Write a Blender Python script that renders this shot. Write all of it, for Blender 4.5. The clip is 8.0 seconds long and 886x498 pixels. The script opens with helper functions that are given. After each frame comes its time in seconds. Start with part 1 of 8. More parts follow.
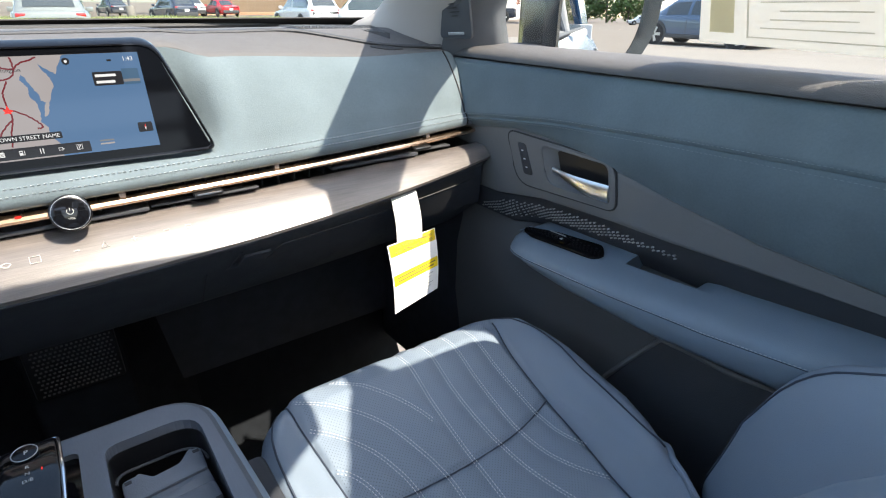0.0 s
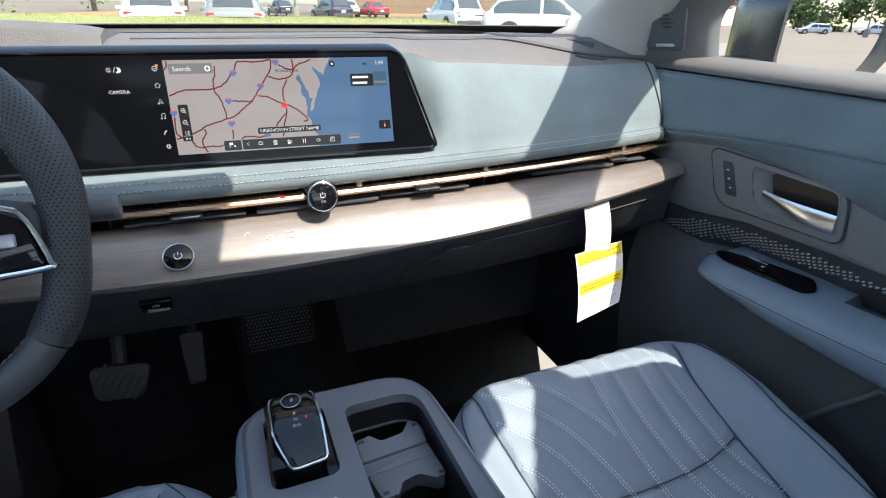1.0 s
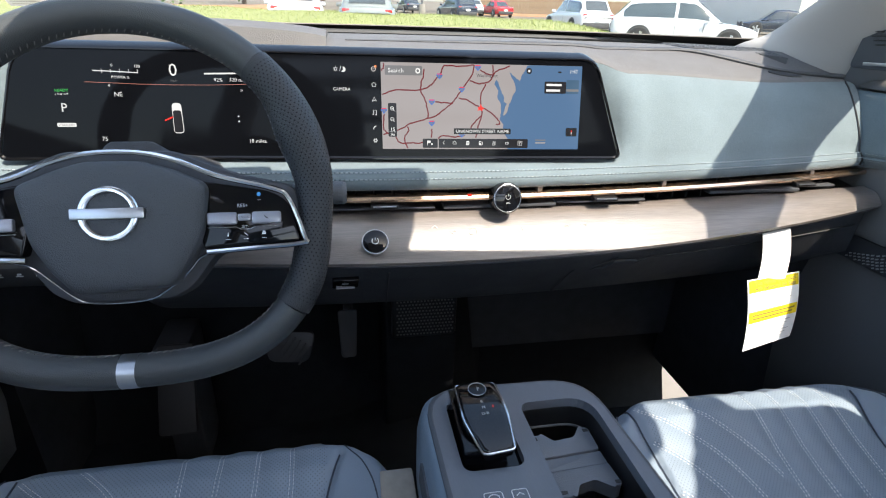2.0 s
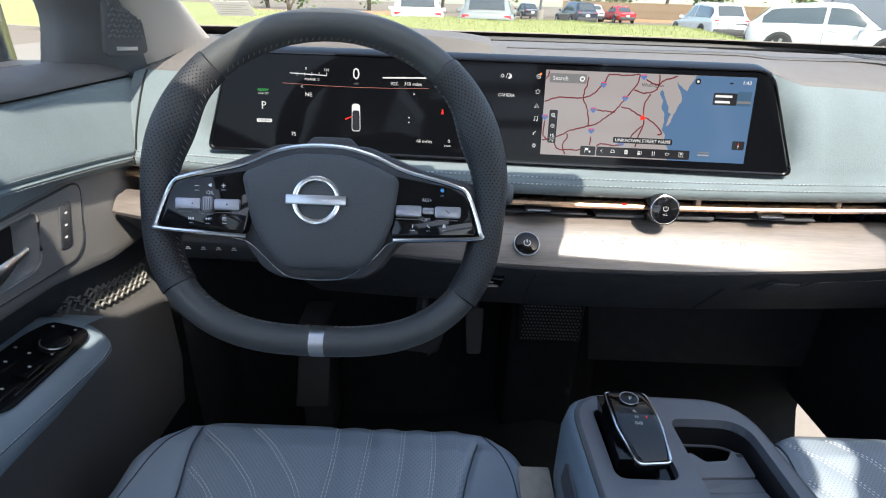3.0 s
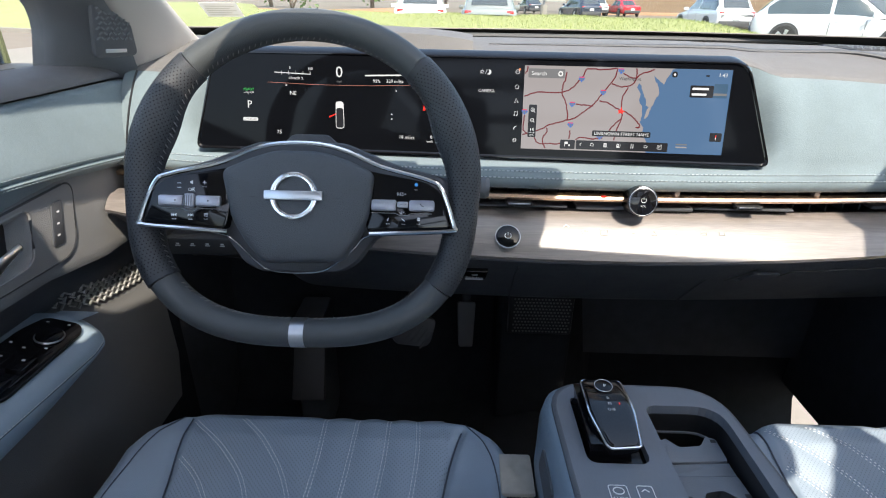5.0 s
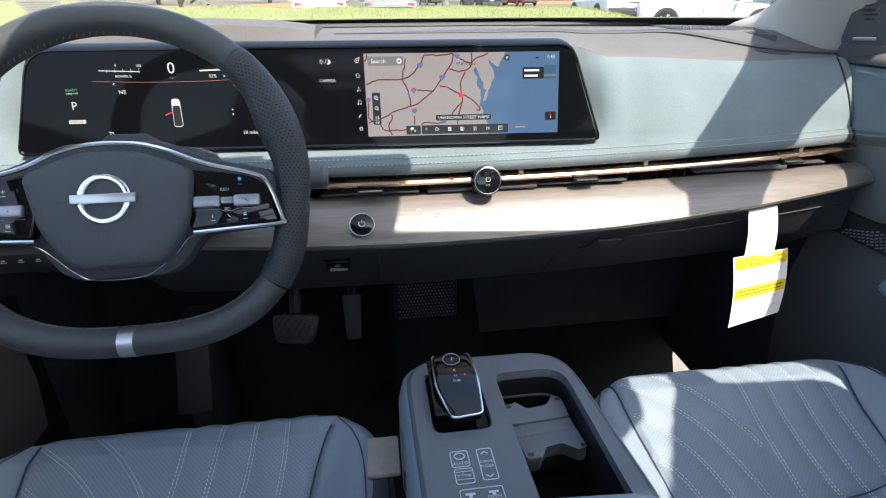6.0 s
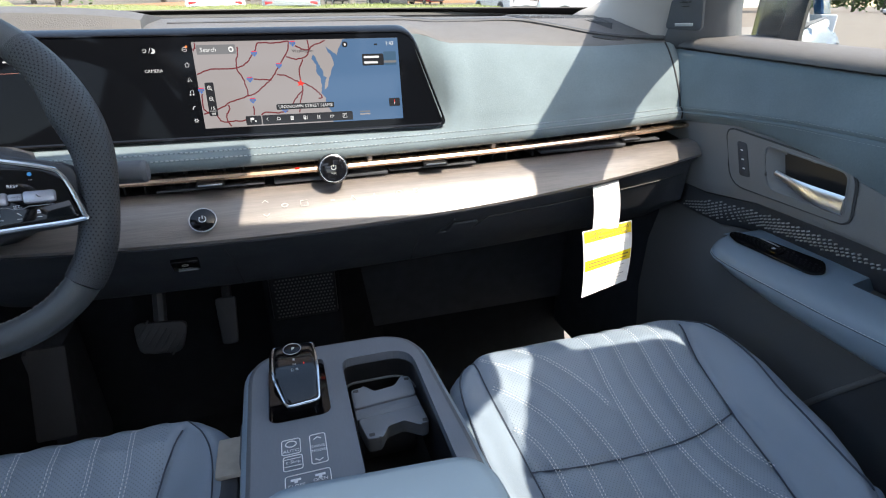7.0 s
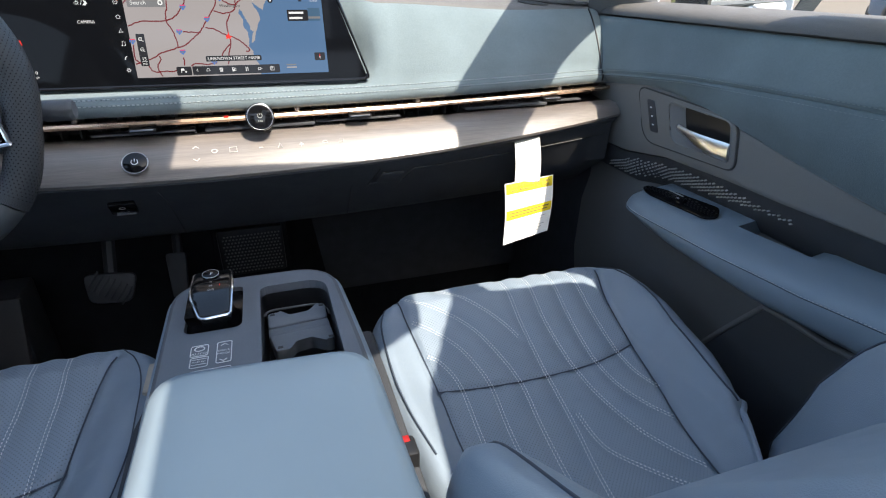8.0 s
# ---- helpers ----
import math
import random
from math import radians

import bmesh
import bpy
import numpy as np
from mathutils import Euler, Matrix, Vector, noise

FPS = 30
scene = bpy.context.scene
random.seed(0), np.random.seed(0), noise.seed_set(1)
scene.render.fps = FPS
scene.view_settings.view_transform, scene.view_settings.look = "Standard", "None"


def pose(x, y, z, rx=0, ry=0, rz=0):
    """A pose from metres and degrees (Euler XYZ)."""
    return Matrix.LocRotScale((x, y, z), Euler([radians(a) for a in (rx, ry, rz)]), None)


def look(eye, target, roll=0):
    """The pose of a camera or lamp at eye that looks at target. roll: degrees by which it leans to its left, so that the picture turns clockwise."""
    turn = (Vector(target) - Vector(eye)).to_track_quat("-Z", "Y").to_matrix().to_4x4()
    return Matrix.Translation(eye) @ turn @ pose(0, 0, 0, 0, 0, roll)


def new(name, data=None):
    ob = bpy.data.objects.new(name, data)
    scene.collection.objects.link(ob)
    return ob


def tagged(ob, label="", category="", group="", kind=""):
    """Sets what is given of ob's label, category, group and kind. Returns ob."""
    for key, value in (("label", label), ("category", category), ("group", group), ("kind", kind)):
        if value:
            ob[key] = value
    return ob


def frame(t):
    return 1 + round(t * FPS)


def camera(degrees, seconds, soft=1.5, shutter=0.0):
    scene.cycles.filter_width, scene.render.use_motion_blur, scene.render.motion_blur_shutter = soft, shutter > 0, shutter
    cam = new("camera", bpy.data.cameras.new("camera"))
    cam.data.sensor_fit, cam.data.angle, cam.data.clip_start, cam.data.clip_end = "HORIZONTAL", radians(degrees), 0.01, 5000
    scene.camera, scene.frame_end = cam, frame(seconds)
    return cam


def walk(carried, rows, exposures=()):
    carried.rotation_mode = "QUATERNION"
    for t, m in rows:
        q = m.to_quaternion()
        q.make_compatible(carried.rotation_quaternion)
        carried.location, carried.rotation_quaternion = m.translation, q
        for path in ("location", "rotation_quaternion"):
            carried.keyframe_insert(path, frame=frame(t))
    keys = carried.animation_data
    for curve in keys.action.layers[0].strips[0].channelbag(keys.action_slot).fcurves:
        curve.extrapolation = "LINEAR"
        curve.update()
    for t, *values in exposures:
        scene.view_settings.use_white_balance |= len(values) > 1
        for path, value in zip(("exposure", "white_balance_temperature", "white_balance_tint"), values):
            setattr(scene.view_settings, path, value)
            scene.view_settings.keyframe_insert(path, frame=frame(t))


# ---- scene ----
cam = camera(79.7, 8.0, soft=1.1)
PATH = [
    (0, (0.056, -0.001, 1.239), (1.133, 1.459, 0.399), 0.3),
    (0.5, (0.001, 0.023, 1.24), (0.891, 1.604, 0.399), 0.7),
    (1, (-0.055, 0.042, 1.248), (0.648, 1.717, 0.413), 0.9),
    (1.5, (-0.105, 0.05, 1.253), (0.414, 1.792, 0.418), 1.4),
    (1.7, (-0.13, 0.056, 1.255), (0.329, 1.811, 0.412), 1.9),
    (2.8, (-0.214, 0.042, 1.26), (-0.167, 1.856, 0.421), 1.8),
    (3, (-0.231, 0.038, 1.26), (-0.242, 1.852, 0.419), 1.9),
    (3.5, (-0.278, 0.024, 1.263), (-0.399, 1.831, 0.416), 2.1),
    (4, (-0.287, 0.015, 1.261), (-0.444, 1.819, 0.411), 2.0),
    (4.2, (-0.27, 0.027, 1.26), (-0.439, 1.83, 0.412), 1.7),
    (5.5, (-0.159, 0.017, 1.264), (-0.047, 1.819, 0.404), 0.2),
    (6, (-0.107, 0.007, 1.259), (0.141, 1.79, 0.387), -0.2),
    (6.5, (-0.059, -0.005, 1.252), (0.338, 1.751, 0.381), -0.1),
    (7, (-0.011, -0.024, 1.244), (0.513, 1.696, 0.368), -0.1),
    (7.5, (0.034, -0.059, 1.235), (0.625, 1.633, 0.346), 0.1),
    (8, (0.06, -0.135, 1.209), (0.622, 1.555, 0.299), 0.5),
]
EXPOSURE = 2.0
walk(cam, [(t, look(eye, target, roll)) for t, eye, target, roll in PATH], exposures=[(0, EXPOSURE, 7000, 10), (8, EXPOSURE, 7000, 10)])

# ---- light: clear early afternoon, sun behind and to the right of the car ----
SUN = Vector((0.28, -0.55, 0.79)).normalized()
world = bpy.data.worlds.new("world")
scene.world = world
world.use_nodes = True
wn = world.node_tree.nodes
sky = wn.new("ShaderNodeTexSky")
sky.sky_type, sky.sun_disc = "NISHITA", False
sky.sun_elevation = math.asin(SUN.z)
sky.sun_rotation = math.atan2(SUN.x, SUN.y)
wn["Background"].inputs[1].default_value = 0.15
sky.dust_density, sky.ozone_density = 1.6, 0.8
world.node_tree.links.new(sky.outputs[0], wn["Background"].inputs[0])
sun_data = bpy.data.lights.new("sun", "SUN")
sun_data.energy, sun_data.angle, sun_data.color = 2.3, radians(0.53), (1.0, 0.95, 0.87)
sun_lamp = new("sun", sun_data)
sun_lamp.matrix_world = look(SUN * 50, (0, 0, 0))


# ---- materials ----
def material(name, color, rough=0.5, metal=0.0, vary=0.12, scale=6.0, grain=0.0, grain_scale=400.0, kind="noise",
             coat=0.0, coat_rough=0.05, spec=0.5, sheen=0.0, stretch=(1, 1, 1), glow=0.0, fine=0.0, dots=0.0, dots_3d=False, smudge=0.0):
    """A surface whose colour drifts at a large scale and whose relief is a fine grain."""
    m = bpy.data.materials.new(name)
    m.use_nodes = True
    nt = m.node_tree
    b = nt.nodes["Principled BSDF"]
    b.inputs["Roughness"].default_value = rough
    b.inputs["Metallic"].default_value = metal
    b.inputs["Coat Weight"].default_value = coat
    b.inputs["Coat Roughness"].default_value = coat_rough
    b.inputs["Specular IOR Level"].default_value = spec
    b.inputs["Sheen Weight"].default_value = sheen
    b.inputs["Sheen Roughness"].default_value = 0.4
    tc = nt.nodes.new("ShaderNodeTexCoord")
    if smudge:
        # uneven gloss: wiped dust and finger marks
        ns = nt.nodes.new("ShaderNodeTexNoise")
        ns.inputs["Scale"].default_value, ns.inputs["Detail"].default_value = 16, 7
        ns.inputs["Roughness"].default_value = 0.65
        rg = nt.nodes.new("ShaderNodeMapRange")
        rg.inputs["From Min"].default_value, rg.inputs["From Max"].default_value = 0.42, 0.72
        rg.inputs["To Min"].default_value, rg.inputs["To Max"].default_value = rough, min(1.0, rough + smudge)
        nt.links.new(tc.outputs["Object"], ns.inputs["Vector"])
        nt.links.new(ns.outputs["Fac"], rg.inputs["Value"])
        nt.links.new(rg.outputs[0], b.inputs["Roughness"])
    mp = nt.nodes.new("ShaderNodeMapping")
    mp.inputs["Scale"].default_value = stretch
    nt.links.new(tc.outputs["Object"], mp.inputs[0])
    n1 = nt.nodes.new("ShaderNodeTexNoise")
    n1.inputs["Scale"].default_value, n1.inputs["Detail"].default_value = scale, 6
    nt.links.new(mp.outputs[0], n1.inputs["Vector"])
    ramp = nt.nodes.new("ShaderNodeMix")
    ramp.data_type = "RGBA"
    c = Vector(color)
    ramp.inputs["A"].default_value = (*(c * (1 - vary)), 1)
    ramp.inputs["B"].default_value = (*(c * (1 + vary)), 1)
    nt.links.new(n1.outputs["Fac"], ramp.inputs["Factor"])
    out = ramp.outputs["Result"]
    if fine:
        n3 = nt.nodes.new("ShaderNodeTexNoise")
        n3.inputs["Scale"].default_value, n3.inputs["Detail"].default_value = grain_scale * 0.5, 3
        nt.links.new(mp.outputs[0], n3.inputs["Vector"])
        mx = nt.nodes.new("ShaderNodeMix")
        mx.data_type, mx.blend_type = "RGBA", "OVERLAY"
        mx.inputs["Factor"].default_value = fine
        nt.links.new(out, mx.inputs["A"])
        nt.links.new(n3.outputs["Fac"], mx.inputs["B"])
        out = mx.outputs["Result"]
    if dots:
        # a regular pattern of small punched holes
        vo = nt.nodes.new("ShaderNodeTexVoronoi")
        vo.voronoi_dimensions = "3D" if dots_3d else "2D"
        vo.inputs["Scale"].default_value, vo.inputs["Randomness"].default_value = dots, 0.0
        rot = nt.nodes.new("ShaderNodeMapping")
        rot.inputs["Rotation"].default_value = (0.5, 0.4, 0.785) if dots_3d else (0, 0, 0.785)
        nt.links.new(tc.outputs["Object"], rot.inputs[0])
        nt.links.new(rot.outputs[0], vo.inputs["Vector"])
        lt = nt.nodes.new("ShaderNodeMath")
        lt.operation, lt.inputs[1].default_value = "LESS_THAN", 0.20
        nt.links.new(vo.outputs["Distance"], lt.inputs[0])
        md = nt.nodes.new("ShaderNodeMix")
        md.data_type = "RGBA"
        md.inputs["B"].default_value = (*(c * 0.62), 1)
        nt.links.new(lt.outputs[0], md.inputs["Factor"])
        nt.links.new(out, md.inputs["A"])
        out = md.outputs["Result"]
    nt.links.new(out, b.inputs["Base Color"])
    if glow:
        nt.links.new(out, b.inputs["Emission Color"])
        b.inputs["Emission Strength"].default_value = glow
    if grain:
        if kind == "noise":
            n2 = nt.nodes.new("ShaderNodeTexNoise")
            n2.inputs["Scale"].default_value, n2.inputs["Detail"].default_value = grain_scale, 4
            height = n2.outputs["Fac"]
        else:
            n2 = nt.nodes.new("ShaderNodeTexVoronoi")
            n2.inputs["Scale"].default_value = grain_scale
            height = n2.outputs["Distance"]
        nt.links.new(mp.outputs[0], n2.inputs["Vector"])
        bump = nt.nodes.new("ShaderNodeBump")
        bump.inputs["Strength"].default_value = grain
        bump.inputs["Distance"].default_value = 0.001
        nt.links.new(height, bump.inputs["Height"])
        nt.links.new(bump.outputs[0], b.inputs["Normal"])
    return m


M_SUEDE = material("suede_blue", (0.148, 0.187, 0.203), 0.9, vary=0.34, scale=9, grain=0.5, grain_scale=700, sheen=0.2, spec=0.2, fine=0.10)
M_LEATHER = material("leather_blue", (0.228, 0.290, 0.343), 0.42, vary=0.06, scale=5, grain=0.35, grain_scale=900, kind="voronoi", spec=0.4, smudge=0.14)
M_LID = material("lid_leather_blue", (0.228, 0.290, 0.343), 0.46, vary=0.08, scale=7, grain=0.10, grain_scale=2200, kind="voronoi")
M_SEAT = material("seat_leather_blue", (0.246, 0.303, 0.364), 0.42, vary=0.07, scale=5, grain=0.35, grain_scale=900, kind="voronoi", spec=0.4, smudge=0.14)
M_LEATHERP = material("leather_blue_perforated", (0.246, 0.303, 0.364), 0.46, vary=0.06, scale=5, grain=0.35, grain_scale=900, kind="voronoi", spec=0.4, dots=270, smudge=0.14)
M_DOORGREY = material("door_plastic_grey", (0.195, 0.191, 0.187), 0.62, vary=0.06, scale=8, grain=0.4, grain_scale=900, kind="voronoi")
M_LOWDOOR = material("lower_door_grey", (0.152, 0.150, 0.148), 0.6, vary=0.08, scale=8, grain=0.4, grain_scale=900, kind="voronoi")
M_PIPING = material("piping_navy", (0.05, 0.065, 0.09), 0.6, vary=0.1)
M_THREAD = material("thread_pale", (0.72, 0.74, 0.75), 0.8, vary=0.1, scale=80)
M_THREADD = material("thread_dash", (0.46, 0.50, 0.52), 0.8, vary=0.1, scale=80)
M_THREADB = material("thread_blue", (0.20, 0.245, 0.265), 0.8, vary=0.1, scale=80)
# for the unseen rear walls; pale so they bounce light into the cabin
M_REAR = material("rear_bounce_pale", (0.70, 0.68, 0.65), 0.8, vary=0.05, scale=4)
M_DARK = material("plastic_charcoal", (0.055, 0.058, 0.065), 0.55, vary=0.12, scale=8, grain=0.4, grain_scale=900, kind="voronoi", smudge=0.14)
M_BLACK = material("plastic_black", (0.014, 0.014, 0.015), 0.42, vary=0.1)
M_GREY = material("plastic_grey", (0.105, 0.112, 0.122), 0.6, vary=0.07, scale=8, grain=0.4, grain_scale=900, kind="voronoi")
M_TOP = material("dash_top_grey", (0.116, 0.112, 0.111), 0.65, vary=0.07, scale=7, grain=0.45, grain_scale=700, kind="voronoi", smudge=0.14)
M_PILLAR = material("pillar_fabric_grey", (0.45, 0.42, 0.39), 0.9, vary=0.05, scale=6, grain=0.4, grain_scale=1200, sheen=0.2)
M_PIANO = material("gloss_black", (0.005, 0.005, 0.006), 0.05, vary=0.1, smudge=0.05, spec=0.35)
M_SHIFTER = material("lacquered_black", (0.005, 0.005, 0.006), 0.06, vary=0.1, coat=0.3, coat_rough=0.03, spec=0.4)
M_SCREEN = material("screen_glass_black", (0.003, 0.0034, 0.0045), 0.05, vary=0.2, spec=0.09, smudge=0.05)
M_COPPER = material("copper_metal", (0.86, 0.61, 0.44), 0.26, 1.0, vary=0.06, scale=20)
M_CHROME = material("satin_chrome", (0.80, 0.81, 0.82), 0.16, 1.0, vary=0.04, scale=30)
M_SATIN = material("matt_chrome", (0.86, 0.87, 0.88), 0.30, 1.0, vary=0.05, scale=30)
M_DARKCHROME = material("dark_chrome", (0.10, 0.10, 0.11), 0.22, 1.0, vary=0.06, scale=30)
M_SILVER = material("brushed_silver", (0.58, 0.59, 0.61), 0.34, 1.0, vary=0.06, scale=60)
M_WOOD = material("grey_ash_wood", (0.165, 0.143, 0.130), 0.33, vary=0.35, scale=14, grain=0.35, grain_scale=120, stretch=(0.5, 9, 14), fine=0.35, coat=0.9, coat_rough=0.32)
M_CARPET = material("carpet_black", (0.078, 0.082, 0.090), 0.97, vary=0.25, scale=30, grain=0.8, grain_scale=900, spec=0.04)
# darker copy of the carpet, for parts where stray sun would show
M_FLOOR = material("carpet_dark_for_sun", (0.020, 0.0225, 0.026), 0.95, vary=0.3, scale=30, grain=0.8, grain_scale=900, spec=0.05)
M_RIM = material("wheel_leather_black", (0.062, 0.067, 0.069), 0.42, vary=0.1, scale=12, grain=0.22, grain_scale=1000, kind="voronoi", smudge=0.14)
M_CONSOLE = material("console_grey_wood", (0.142, 0.157, 0.179), 0.40, vary=0.08, scale=8, grain=0.15, grain_scale=260, stretch=(6, 0.9, 4), fine=0.07, smudge=0.16)
M_PAPER = material("white_card", (0.80, 0.80, 0.78), 0.7, vary=0.02)
M_YELLOW = material("yellow_ink", (0.80, 0.60, 0.004), 0.7, vary=0.04)
M_INK = material("black_ink", (0.05, 0.05, 0.05), 0.7)
M_TAGINK = material("brown_black_ink", (0.20, 0.15, 0.03), 0.7)
M_TAGLINE = material("fine_grey_print", (0.33, 0.33, 0.32), 0.7)
M_PALEINK = material("grey_ink", (0.45, 0.45, 0.43), 0.7)
M_RED = material("red_plastic", (0.32, 0.012, 0.010), 0.4)
M_MAT = material("beige_carpet_edge", (0.42, 0.38, 0.32), 0.95, vary=0.25, scale=60, grain=0.6, grain_scale=600)
M_LABEL = material("print_white", (0.75, 0.75, 0.75), 0.6, vary=0.03)


def glow(name, color, strength):
    m = bpy.data.materials.new(name)
    m.use_nodes = True
    b = m.node_tree.nodes["Principled BSDF"]
    b.inputs["Base Color"].default_value = (0.006, 0.006, 0.007, 1)
    b.inputs["Roughness"].default_value = 0.08
    b.inputs["Specular IOR Level"].default_value = 0.12
    b.inputs["Emission Color"].default_value = (*color, 1)
    b.inputs["Emission Strength"].default_value = strength
    return m


G_LAND = glow("lcd_land", (0.50, 0.472, 0.49), 0.205)
G_SEA = glow("lcd_sea", (0.12, 0.26, 0.50), 0.185)
G_ROAD = glow("lcd_road", (0.20, 0.02, 0.03), 0.24)
G_DARK = glow("lcd_dark", (0.012, 0.013, 0.016), 0.35)
G_WHITE = glow("lcd_white", (0.8, 0.82, 0.85), 0.30)
G_GREYL = glow("lcd_grey", (0.25, 0.26, 0.28), 0.22)
G_RED = glow("lcd_red", (0.8, 0.03, 0.02), 0.35)
G_GREEN = glow("lcd_green", (0.05, 0.6, 0.12), 0.27)
G_BLUE = glow("lcd_blue", (0.05, 0.16, 0.5), 0.30)


def glass(name, tint=(1, 1, 1), rough=0.0):
    m = bpy.data.materials.new(name)
    m.use_nodes = True
    nt = m.node_tree
    nt.nodes.remove(nt.nodes["Principled BSDF"])
    tr = nt.nodes.new("ShaderNodeBsdfTransparent")
    tr.inputs[0].default_value = (*tint, 1)
    gl = nt.nodes.new("ShaderNodeBsdfGlossy")
    gl.inputs["Roughness"].default_value = rough
    mx = nt.nodes.new("ShaderNodeMixShader")
    mx.inputs[0].default_value = 0.05
    nt.links.new(tr.outputs[0], mx.inputs[1])
    nt.links.new(gl.outputs[0], mx.inputs[2])
    nt.links.new(mx.outputs[0], nt.nodes["Material Output"].inputs[0])
    return m


M_GLASS = glass("window_glass", (0.93, 0.96, 0.95))
M_MIRROR = material("mirror_glass", (0.85, 0.87, 0.88), 0.0, 1.0, vary=0.0)


# ---- mesh helpers ----
def finish(name, bm, mat, parent=None, label="", sharp=35, smooth=True):
    bmesh.ops.recalc_face_normals(bm, faces=bm.faces[:])
    me = bpy.data.meshes.new(name)
    if smooth:
        for f in bm.faces:
            f.smooth = len(f.verts) <= 4
    bm.to_mesh(me)
    bm.free()
    if smooth:
        me.set_sharp_from_angle(angle=radians(sharp))
    me.materials.append(mat)
    ob = new(name, me)
    if parent is not None:
        ob.parent = parent
        ob.matrix_parent_inverse = parent.matrix_basis.inverted()
    if label:
        ob["label"] = label
    return ob


def part(name, bm, mat, parent, label="", sharp=35, smooth=True):
    return finish(name, bm, mat, parent, label, sharp, smooth)


def thing(name, at, label, category, group="", kind=""):
    ob = new(name)
    ob.matrix_basis = Matrix.Translation(at)
    ob.empty_display_size = 0.05
    return tagged(ob, label, category, group, kind)


def loft(rings, closed=True, caps=True, loop=False, bm=None):
    """Skin through rings of equally many points. closed: each ring closes; loop: the last ring joins the first."""
    bm = bm or bmesh.new()
    vs = [[bm.verts.new(p) for p in r] for r in rings]
    n = len(rings[0])
    pairs = list(zip(vs, vs[1:])) + ([(vs[-1], vs[0])] if loop else [])
    for a, b in pairs:
        for i in range(n if closed else n - 1):
            j = (i + 1) % n
            bm.faces.new((a[i], a[j], b[j], b[i]))
    if caps and closed and not loop:
        bm.faces.new(vs[0])
        bm.faces.new(vs[-1])
    return bm


def sheet(nu, nv, f, thick=0.0, back=None, bm=None):
    """A surface f(u, v) for u, v in 0..1; thick gives it a back, moved along the vector back."""
    bm = bm or bmesh.new()
    vs = [[bm.verts.new(f(i / nu, j / nv)) for j in range(nv + 1)] for i in range(nu + 1)]
    for i in range(nu):
        for j in range(nv):
            bm.faces.new((vs[i][j], vs[i + 1][j], vs[i + 1][j + 1], vs[i][j + 1]))
    if thick:
        d = Vector(back) * thick
        wb = [[bm.verts.new(v.co + d) for v in row] for row in vs]
        for i in range(nu):
            for j in range(nv):
                bm.faces.new((wb[i][j + 1], wb[i + 1][j + 1], wb[i + 1][j], wb[i][j]))
        edge = [(i, 0) for i in range(nu)] + [(nu, j) for j in range(nv)] + [(i, nv) for i in range(nu, 0, -1)] + [(0, j) for j in range(nv, 0, -1)]
        for (i, j), (k, l) in zip(edge, edge[1:] + edge[:1]):
            bm.faces.new((vs[i][j], wb[i][j], wb[k][l], vs[k][l]))
    return bm


def box(cx, cy, cz, sx, sy, sz, bevel=0.0, seg=2, m=None, bm=None):
    tmp = bmesh.new()
    bmesh.ops.create_cube(tmp, size=1.0, matrix=Matrix.Diagonal((sx, sy, sz, 1)))
    if bevel:
        bmesh.ops.bevel(tmp, geom=tmp.edges[:], offset=bevel, segments=seg, affect="EDGES", profile=0.5)
    mat = (m or Matrix()) @ Matrix.Translation((cx, cy, cz))
    bmesh.ops.transform(tmp, matrix=mat, verts=tmp.verts)
    if bm is None:
        return tmp
    return merge(bm, tmp)


def merge(bm, other):
    vs = [bm.verts.new(v.co) for v in other.verts]
    other.verts.index_update()
    for f in other.faces:
        bm.faces.new([vs[v.index] for v in f.verts])
    other.free()
    return bm


def rounded(poly, r, n=5):
    """A 2D outline with its corners rounded; r may be one radius or one for each corner."""
    out, k = [], len(poly)
    for i in range(k):
        p, a, b = Vector(poly[i]), Vector(poly[i - 1]), Vector(poly[(i + 1) % k])
        rr = r[i] if isinstance(r, (list, tuple)) else r
        da, db = (a - p), (b - p)
        rr = min(rr, da.length * 0.49, db.length * 0.49)
        p0, p1 = p + da.normalized() * rr, p + db.normalized() * rr
        for j in range(n + 1):
            t = j / n
            out.append(p0 * (1 - t) ** 2 + p * 2 * t * (1 - t) + p1 * t * t)
    return out


def prism(outline, depth, m, chamfer=0.0, bm=None):
    """An outline in the xy plane of m, pushed out along its z by depth, with the front edge chamfered in two steps."""
    c = sum((Vector(p) for p in outline), Vector((0, 0))) / len(outline)

    def ring(z, inset):
        pts = []
        k = len(outline)
        for i in range(k):
            p, a, b = Vector(outline[i]), Vector(outline[i - 1]), Vector(outline[(i + 1) % k])
            t = (b - a)
            nrm = Vector((t.y, -t.x))
            if nrm.length > 1e-9:
                nrm.normalize()
            if nrm.dot(p - c) > 0:
                nrm = -nrm
            q = p + nrm * inset
            pts.append(m @ Vector((q.x, q.y, z)))
        return pts
    rings = [ring(0, 0)]
    if chamfer:
        rings += [ring(depth - chamfer, 0), ring(depth - chamfer * 0.3, chamfer * 0.3), ring(depth, chamfer)]
    else:
        rings += [ring(depth, 0)]
    return loft(rings, bm=bm)


